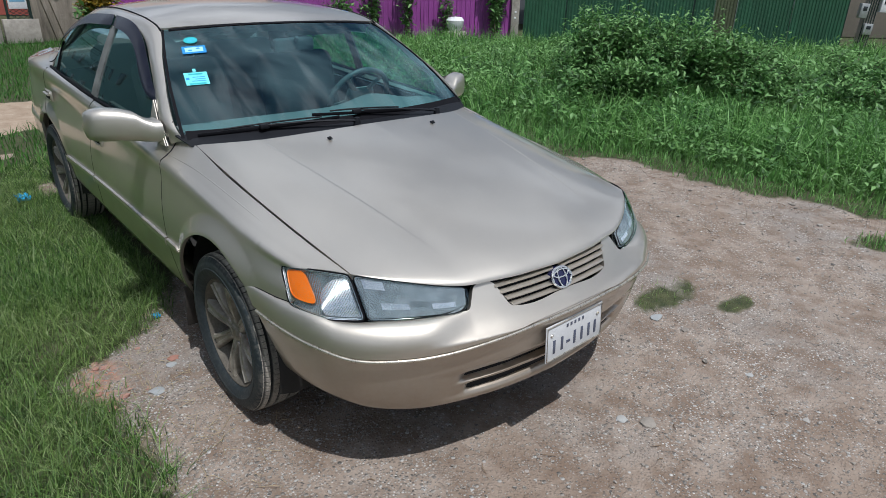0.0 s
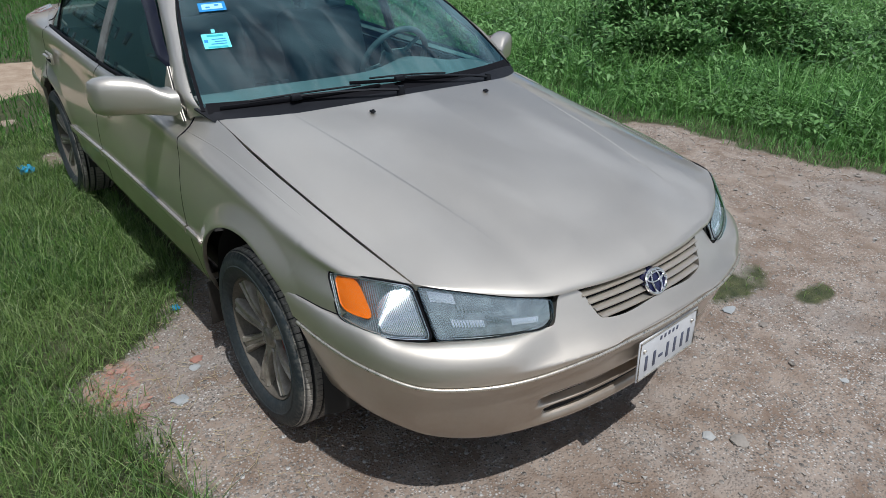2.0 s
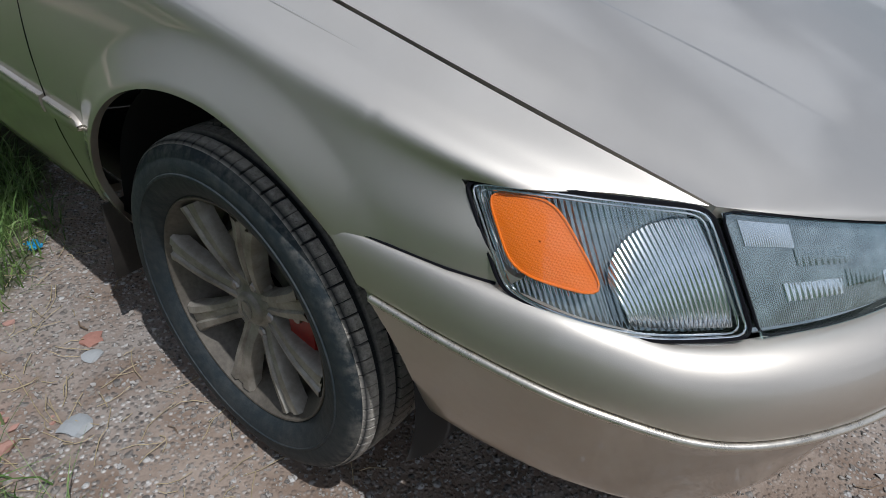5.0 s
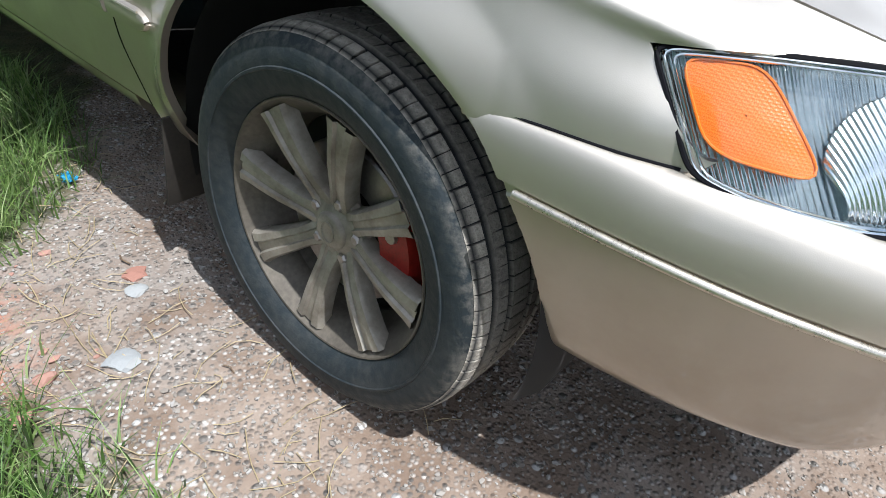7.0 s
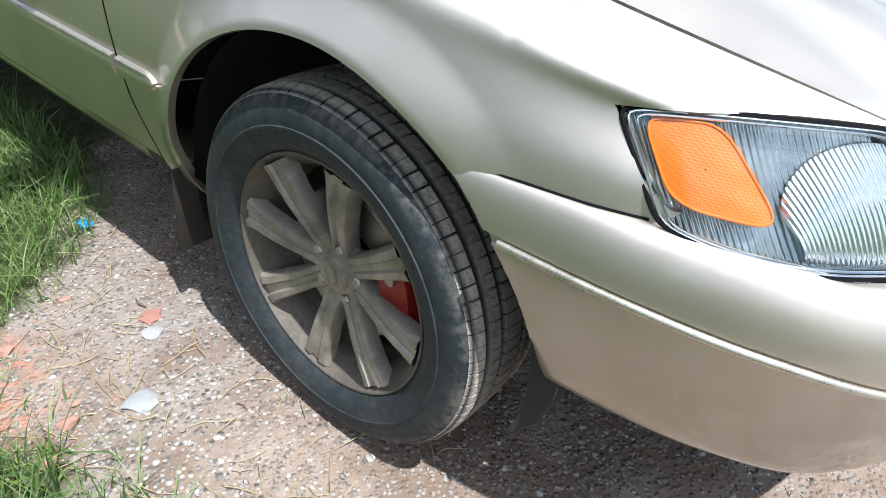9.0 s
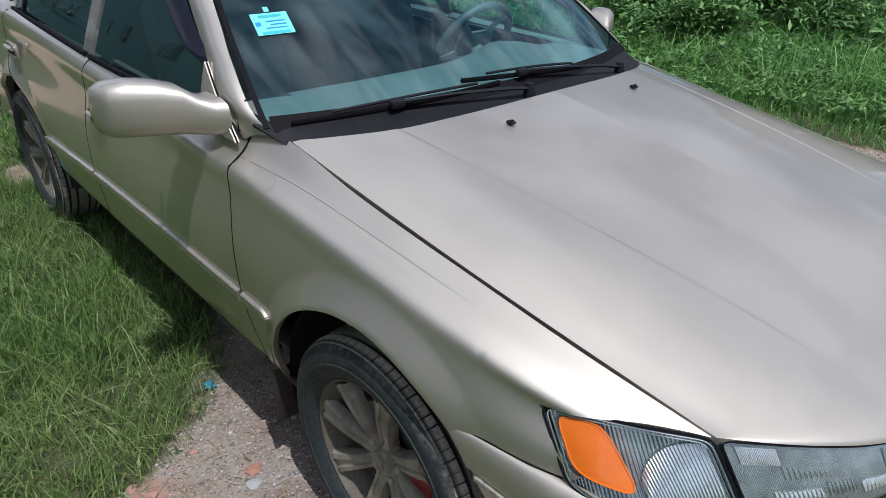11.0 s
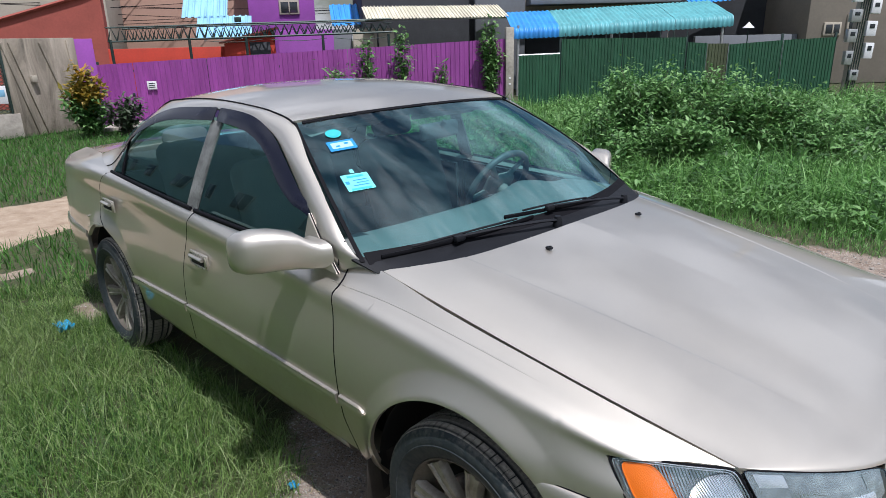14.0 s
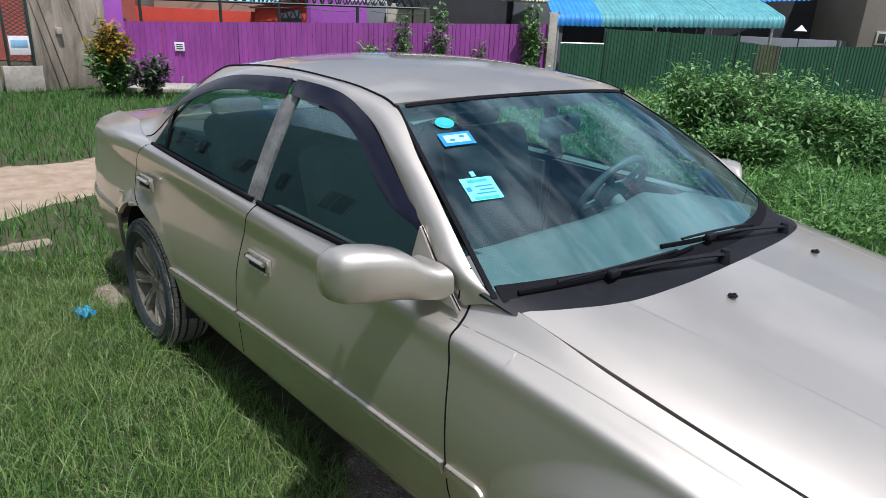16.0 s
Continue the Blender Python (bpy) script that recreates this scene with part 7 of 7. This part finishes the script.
# from the gate rightwards, behind the purple fence (distances along the fence, then back)
gh = tagged(new("house"), "dull red gabled house with a pale roof edge", "house")
gh.matrix_world = wall_frame(at(-8.0), at(-0.95), 5.2)
V = [(x, y, z) for y in (0.0, 0.3) for x, z in ((0.0, 0.0), (7.05, 0.0), (7.05, 3.05), (6.6, 2.86), (4.4, 2.26), (0.0, 1.1))]
mesh("wall", V, [(0, 1, 2, 3, 4, 5), (11, 10, 9, 8, 7, 6), (1, 7, 8, 2), (2, 8, 9, 3), (3, 9, 10, 4), (4, 10, 11, 5), (5, 11, 6, 0)], DULLRED, gh, smooth=False)
tube("verge_board", [(-0.1, -0.04, 1.12), (4.4, -0.04, 2.30), (6.6, -0.04, 2.90), (7.1, -0.04, 3.10)], 0.05, DULLRED, gh, "", 6)
house("house", at(-12.0), at(-1.6), 8.5, 4.5, 2, CREAM, "pale cream house behind the red gable")
house("house", at(-4.0), at(3.0), 12.0, 6.5, 5, PINK, "tall salmon pink house")
house("house", at(-0.9), at(3.4), 4.9, 1.52, 0.2, REDWALL, "low red painted wall behind the fence")
ln_ = tagged(new("house"), "red lean-to shed behind the fence", "house")
ln_.matrix_world = wall_frame(at(2.2), at(3.6), 4.4)
V = [(x, y, z) for y in (0.0, 0.7) for x, z in ((0.0, 0.0), (1.35, 0.0), (1.35, 1.92), (0.0, 1.60))]
mesh("wall", V, [(0, 1, 2, 3), (7, 6, 5, 4), (1, 5, 6, 2), (2, 6, 7, 3), (3, 7, 4, 0)], REDWALL, ln_, smooth=False)
# flat dark box: the doorway's shade as colour
part("doorway", box_bm((0.55, 0.05, 1.6), (0.95, -0.01, 0.82), 0.01), OPENING_SHADE, ln_)
part("roof", box_bm((1.6, 0.9, 0.05), (0.66, 0.3, 1.80), 0.01, Matrix.Rotation(radians(-13), 4, "Y")), DULLRED, ln_)
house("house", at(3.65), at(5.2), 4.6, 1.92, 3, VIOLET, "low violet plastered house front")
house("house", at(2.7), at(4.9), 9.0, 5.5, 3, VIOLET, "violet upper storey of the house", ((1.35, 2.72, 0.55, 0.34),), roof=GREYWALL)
for a, b, z0, mat_, lab in ((1.35, 2.9, 1.72, PALEBLUE, "pale blue tarpaulin roof"), (0.9, 2.2, 2.35, PALEBLUE, "pale blue sheet roof"), (5.3, 7.2, 2.05, SKYBLUE, "bright blue corrugated sheet roof"), (6.5, 9.5, 2.45, GREYWALL, "dark blue-grey sheet roof")):
    V, F = ribbed(b - a, 0, 1.25, 1.25, 0.18, 0.03)
    r = mesh("sheet_roof", V, F, mat_, smooth=False)
    r.matrix_world = wall_frame(at(a), at(b), 6.4 if z0 > 2 else 5.4) @ Matrix.Translation((0, 0, z0)) @ Matrix.Rotation(radians(-58), 4, "X")
    tagged(r, lab, "roof")
house("house", at(5.2), at(5.75), 4.8, 1.92, 2.5, GREYWALL, "plain grey house side")
# solid box coloured as the shade under the awning
house("house", at(6.2), at(10.4), 5.8, 4.4, 3.0, OPENING_SHADE, "open-fronted shop under an awning, its inner shade painted dark")
house("house", at(5.75), at(6.95), 4.5, 1.92, 0.2, CREAM, "pale low wall panel", ((0.7, 1.6, 0.05, 0.4),))
aw = tagged(new("awning"), "cream corrugated awning over a dark shop", "awning")
aw.matrix_world = wall_frame(at(6.1), at(10.3), 4.0) @ Matrix.Translation((0, 0, 2.16)) @ Matrix.Rotation(radians(-72), 4, "X")
for c in range(5):
    V, F = ribbed(0.835, 0, 1.2, 1.2, 0.10, 0.03)
    mesh("roof_sheet", [(x + 0.84 * c, y, z) for x, y, z in V], F, WHITEROOF, aw, smooth=False)
tube("front_rail", [(0, 0.04, 0.05), (4.2, 0.04, 0.05)], 0.02, GALV, aw, "", 6)
# steel truss canopy
tr = tagged(new("steel_canopy"), "dark steel lattice canopy on thin posts", "canopy")
tr.matrix_world = wall_frame(at(-0.3), at(6.6), 2.6)
TL = 6.9
for y in (0.0, 1.6):
    for z0, z1 in ((1.70, 1.86), (1.86, 2.02)):
        tube("chord", [(0, y, z0 if z0 < 1.8 else z1), (TL, y, (z0 if z0 < 1.8 else z1) + 0.10)], 0.022, STEELDARK, tr, "", 6)
    for k in range(34):
        x = k * TL / 34
        tube("brace", [(x, y, 1.70 + 0.013 * k / 3), (x + TL / 68, y, 2.02), (x + TL / 34, y, 1.70 + 0.013 * k / 3)], 0.018, STEELDARK, tr, "", 4)
for k in range(14):
    x = k * TL / 13
    tube("purlin", [(x, -0.1, 2.02), (x, 1.7, 2.06)], 0.015, STEELDARK, tr, "", 4)
for x in (0.05, 1.85, 3.2, 5.1, 6.8):
    tube("post", [(x, 0, 0), (x, 0, 1.75)], 0.035, STEELDARK, tr, "", 8)
part("floodlight", box_bm((0.16, 0.10, 0.12), (3.05, 0.0, 2.16), 0.015), STEELDARK, tr)
for k in range(3):
    tube("chain_loop", [(2.2 + 1.6 * k + 0.14 * i, -0.02, 1.68 - 0.05 * math.sin(math.pi * i / 10)) for i in range(11)], 0.008, STEELDARK, tr, "", 4)

# leaning concrete post between the fences
pb = box_bm((0.19, 0.16, 1.82), (0, 0, 0.91), 0.012)
o = part("concrete_post", pb, CONCRETE)
o.matrix_world = pose(10.27, 9.22, 0, 0, 0, -35)
tagged(o, "grey precast concrete post with wire holes", "post")
for z in (0.55, 0.68):
    h = part("wire_hole", box_bm((0.05, 0.01, 0.04), (0, -0.083, z), 0.004), PAPER, o)

# green sheet fence: panels of different height and age
gf = tagged(new("metal_fence"), "patched dark green corrugated metal fence", "fence")
gf.matrix_world = wall_frame(GX, GQ)
GL = float(np.linalg.norm(GQ - GX))
for a, b, z0, z1, mat_ in ((0.0, 0.97, 1.18, 1.20, GREEN), (1.0, 2.42, 1.53, 1.53, GREEN), (2.44, 3.92, 1.52, 1.51, GREEN), (3.96, 4.42, 1.40, 1.37, GREEN), (4.43, 4.92, 1.36, 1.35, GREEN2), (4.94, 6.2, 1.33, 1.40, GREEN), (6.22, GL, 1.40, 1.44, GREEN)):
    V, F = ribbed(b - a, 0.0, z0, z1, 0.075, 0.014, 0.4)
    mesh("panel", [(x + a, y, z) for x, y, z in V], F, mat_, gf, smooth=False)
for x in (0.98, 3.94, 6.2, GL):
    part("post", box_bm((0.05, 0.05, 1.55), (x, 0.05, 0.77), 0.005), STEELDARK, gf)
tube("top_rail", [(0, 0.03, 1.19), (0.97, 0.03, 1.21)], 0.02, GALV, gf, "", 6)
for x in np.arange(1.1, 4.0, 0.32):
    tube("support_rod", [(x, 0.12, 1.4), (x, 0.14, 1.66)], 0.012, STEELDARK, gf, "", 5)

# rolled-edge awning in blue and teal behind it
GD = (GQ - GX) / GL
gat = lambda a: GX + GD * a


def rolled_awning(name, a, b, material, label, z0, z1):
    root = tagged(new(name), label, "awning")
    root.matrix_world = wall_frame(gat(0.0), gat(1.0), 3.0) @ Matrix.Translation((a, 0, 0))
    w = float(b - a)
    panels = max(1, round(w / 0.8))
    for c in range(panels):
        lo, hi = w * c / panels, w * (c + 1) / panels - 0.004
        n = int((hi - lo) / 0.0217)
        P = np.zeros((n, 16, 3))
        for i in range(n):
            x = lo + i / (n - 1) * (hi - lo)
            rib = 0.5 + 0.5 * math.copysign(abs(math.cos(2 * math.pi * x / 0.13)) ** 0.5, math.cos(2 * math.pi * x / 0.13))
            zz = z0 + (z1 - z0) * x / w
            pts = [(0.03, zz - 0.30), (0.0, zz - 0.22), (0.0, zz - 0.12), (0.04, zz - 0.04), (0.12, zz), (0.5, zz + 0.10), (1.2, zz + 0.30), (1.9, zz + 0.46)]
            P[i] = space_curve(*[(x, y, z) for y, z in pts])(np.linspace(0, 1, 16)) + np.array([0, -0.022, 0.022]) * rib
        sheet("roof_sheet", P, material, root, skirt=0.01, out=(0, -1, 1), sharp=60)
    tube("front_rail", [(0, 0.05, z0 - 0.16), (w, 0.05, z1 - 0.16)], 0.025, GALV, root, "", 6)
    return root


rolled_awning("awning", 0.20, 1.55, SKYBLUE, "bright blue rolled-edge sheet awning", 1.83, 1.86)
rolled_awning("awning", 1.52, 6.35, TEAL, "teal rolled-edge sheet awning", 1.86, 2.04)
for x in (0.4, 3.0, 6.1):
    o = tube("awning_post", [(0, 0, 0), (0, 0, 1.9)], 0.04, GALV)
    o.matrix_world = wall_frame(gat(x), gat(x + 1), 3.1)
    tagged(o, "thin steel awning post", "post", group="awning posts")
house("house", gat(-0.6), gat(0.95), 5.6, 6.0, 3, GREYWALL, "plain blue-grey plastered house wall")
hb = house("house", gat(0.95), gat(5.7), 6.2, 6.0, 3, CREAM, "cream house with a balcony over the awning", ((1.6, 3.9, 1.0, 1.0), (3.4, 3.9, 1.0, 1.0)))
part("balcony", box_bm((4.6, 1.1, 0.22), (2.4, -0.5, 2.62), 0.02), GREYWALL, hb)
for k in range(3):
    tube("balcony_rail", [(0.2, -1.0, 2.85 + 0.14 * k), (4.6, -1.0, 2.85 + 0.14 * k)], 0.02, GALV, hb, "", 6)
for x in np.linspace(0.2, 4.6, 7):
    tube("baluster", [(x, -1.0, 2.7), (x, -1.0, 3.2)], 0.03, GALV, hb, "", 6)
# dark slab and dark house: shade behind the awning and fence, put in as colour
part("wall", box_bm((4.6, 0.1, 2.2), (2.4, -0.05, 1.2), 0.01), OPENING_SHADE, hb)
house("house", gat(5.7), gat(10.4), 7.5, 6.0, 3, OPENING_SHADE, "open-sided house behind the fence, its inner shade painted dark")
V, F = ribbed(2.4, 0, 1.1, 1.1, 0.16, 0.03)
r = mesh("sheet_roof", V, F, SKYBLUE, smooth=False)
r.matrix_world = wall_frame(gat(6.2), gat(8.2), 5.8) @ Matrix.Translation((0, 0, 2.45)) @ Matrix.Rotation(radians(-62), 4, "X") @ Matrix.Rotation(radians(-9), 4, "Y")
tagged(r, "blue sheet lean-to roof", "roof")
low = house("house", gat(6.2), gat(9.4), 5.2, 1.50, 0.15, GREYWALL, "low grey garden wall")
house("house", gat(9.45), gat(16.0), 4.8, 6.0, 5, BEIGE, "plain beige plastered house", ((0.75, 1.62, 0.42, 0.26), (1.35, 1.75, 0.22, 0.45), (5.5, 1.8, 0.8, 0.9)))
o = tagged(new("garden_lamp"), "small white shaded garden lamp", "lamp")
o.matrix_world = wall_frame(gat(6.4), gat(7.4), 2.2)
tube("lamp_post", [(0, 0, 0), (0, 0, 1.72)], 0.015, STEELDARK, o)
V, F = lathe([(0.14, 0.01), (0.05, 0.09), (0.0, 0.15), (-0.01, 0.14)], 20)
mesh("shade", V[:, [1, 2, 0]] + np.array([0, 0, 1.7]), F, PAPER, o)

# utility pole crowded with meter boxes
up = tagged(new("utility_pole"), "concrete utility pole crowded with grey meter boxes", "utility pole")
up.matrix_world = pose(16.55, 3.75, 0, 0, 2, -45)
part("pole", box_bm((0.22, 0.20, 7.0), (0, 0, 3.5), 0.02), CONCRETE, up)
for k, (x, z, a, b) in enumerate(((-0.22, 1.45, 0.22, 0.30), (0.20, 1.62, 0.24, 0.34), (-0.20, 0.95, 0.18, 0.32), (0.24, 1.12, 0.20, 0.36), (-0.20, 1.90, 0.24, 0.28), (0.22, 2.10, 0.22, 0.30), (0.0, 0.55, 0.2, 0.25), (-0.22, 2.35, 0.2, 0.3), (0.0, 2.45, 0.22, 0.3))):
    bx = part("meter_box", box_bm((a, 0.14, b), (x, -0.12, z), 0.012), PAPER if k % 2 else GALV, up)
    part("meter_window", box_bm((a * 0.5, 0.01, b * 0.3), (x, -0.192, z + b * 0.15), 0.004), PANE, bx)
for k in range(5):
    tube("conduit", [(-0.1 + 0.05 * k, -0.11, 0.0), (-0.12 + 0.055 * k, -0.12, 0.9), (-0.1 + 0.05 * k, -0.115, 2.9)], 0.012, STEELDARK, up, "", 5)
# overhead wires
for k in range(12):
    z = 2.9 + 0.09 * k
    a, b = np.array([17.0, 21.0 + 0.3 * k, z + 0.9 * math.sin(k * 1.7)]), np.array([-9.0, 24.5 + 0.25 * k, z + 0.9 * math.sin(k * 2.3 + 1)])
    w = tube("overhead_wire", [a + (b - a) * f - np.array([0, 0, 0.45 * math.sin(math.pi * f)]) for f in np.linspace(0, 1, 24)], 0.010, SEAL, None, "", 4)
    tagged(w, "thin black sagging overhead wire", "wire", group="overhead wires")

# plants along the fences
shrub("croton_shrub", 1.90, 12.25, 0.40, 0.36, 0.86, 1100, 0.17, BUSH, "dark green croton shrub foliage below", 12)
shrub("croton_shrub", 1.92, 12.28, 0.34, 0.30, 1.12, 620, 0.18, CROTON, "croton shrub with yellow-orange top leaves", 10, 0.72)
shrub("croton_shrub", 2.42, 11.9, 0.42, 0.38, 0.66, 900, 0.14, leaf_material("dusky_leaves", (0.02, 0.04, 0.018), (0.06, 0.10, 0.05), (0.16, 0.18, 0.14)), "low dark shrub by the gate", 9)
for x, y, w, h, n, lab in ((6.6, 11.1, 0.45, 1.05, 500, "thin flowering shrub before the purple fence"), (7.25, 10.75, 0.35, 1.5, 520, "thin flowering shrub before the purple fence"), (7.9, 10.3, 0.35, 1.65, 520, "spindly shrub before the purple fence"), (8.75, 9.9, 0.2, 1.15, 260, "slim shrub before the purple fence"),
                           (9.75, 9.35, 0.30, 1.95, 1300, "dark climbing plant beside the post")):
    shrub("climbing_shrub", x, y, w, w * 0.8, h, n, 0.14, BUSH, lab, 8, 0.15)
V, F = lathe([(0.0, 0.0001), (0.0, 0.12), (0.10, 0.19), (0.24, 0.21), (0.30, 0.17), (0.31, 0.14), (0.29, 0.13), (0.24, 0.0001)], 24)
o = mesh("plant_pot", V[:, [1, 2, 0]], F, PAPER)
o.location = (8.85, 9.75, 0.25)
tagged(o, "round white glazed plant pot", "pot")
tagged(part("pot_plinth", box_bm((0.4, 0.4, 0.25), (8.85, 9.75, 0.125), 0.01), CONCRETE), "low concrete plinth under a pot", "plinth")
shrub("bush", 16.3, 5.0, 0.5, 0.5, 0.9, 500, 0.12, BUSH, "shrub beside the utility pole", 8)

# the house behind the viewer, mirrored in the glass; stretched unseen to darken door reflections
house("house", np.array([-11.0, -2.0]), np.array([-13.6, 62.0]), 0.0, 8.5, 4, simple("grey_green_wall", (0.30, 0.40, 0.38), 0.85, vary=0.2, scale=0.8), "plain grey-green house across the lawn, stretched unseen to darken reflections", tuple((3.0 + 4.2 * k, z, 1.2, 1.1) for k in range(14) for z in (1.6, 4.4)))
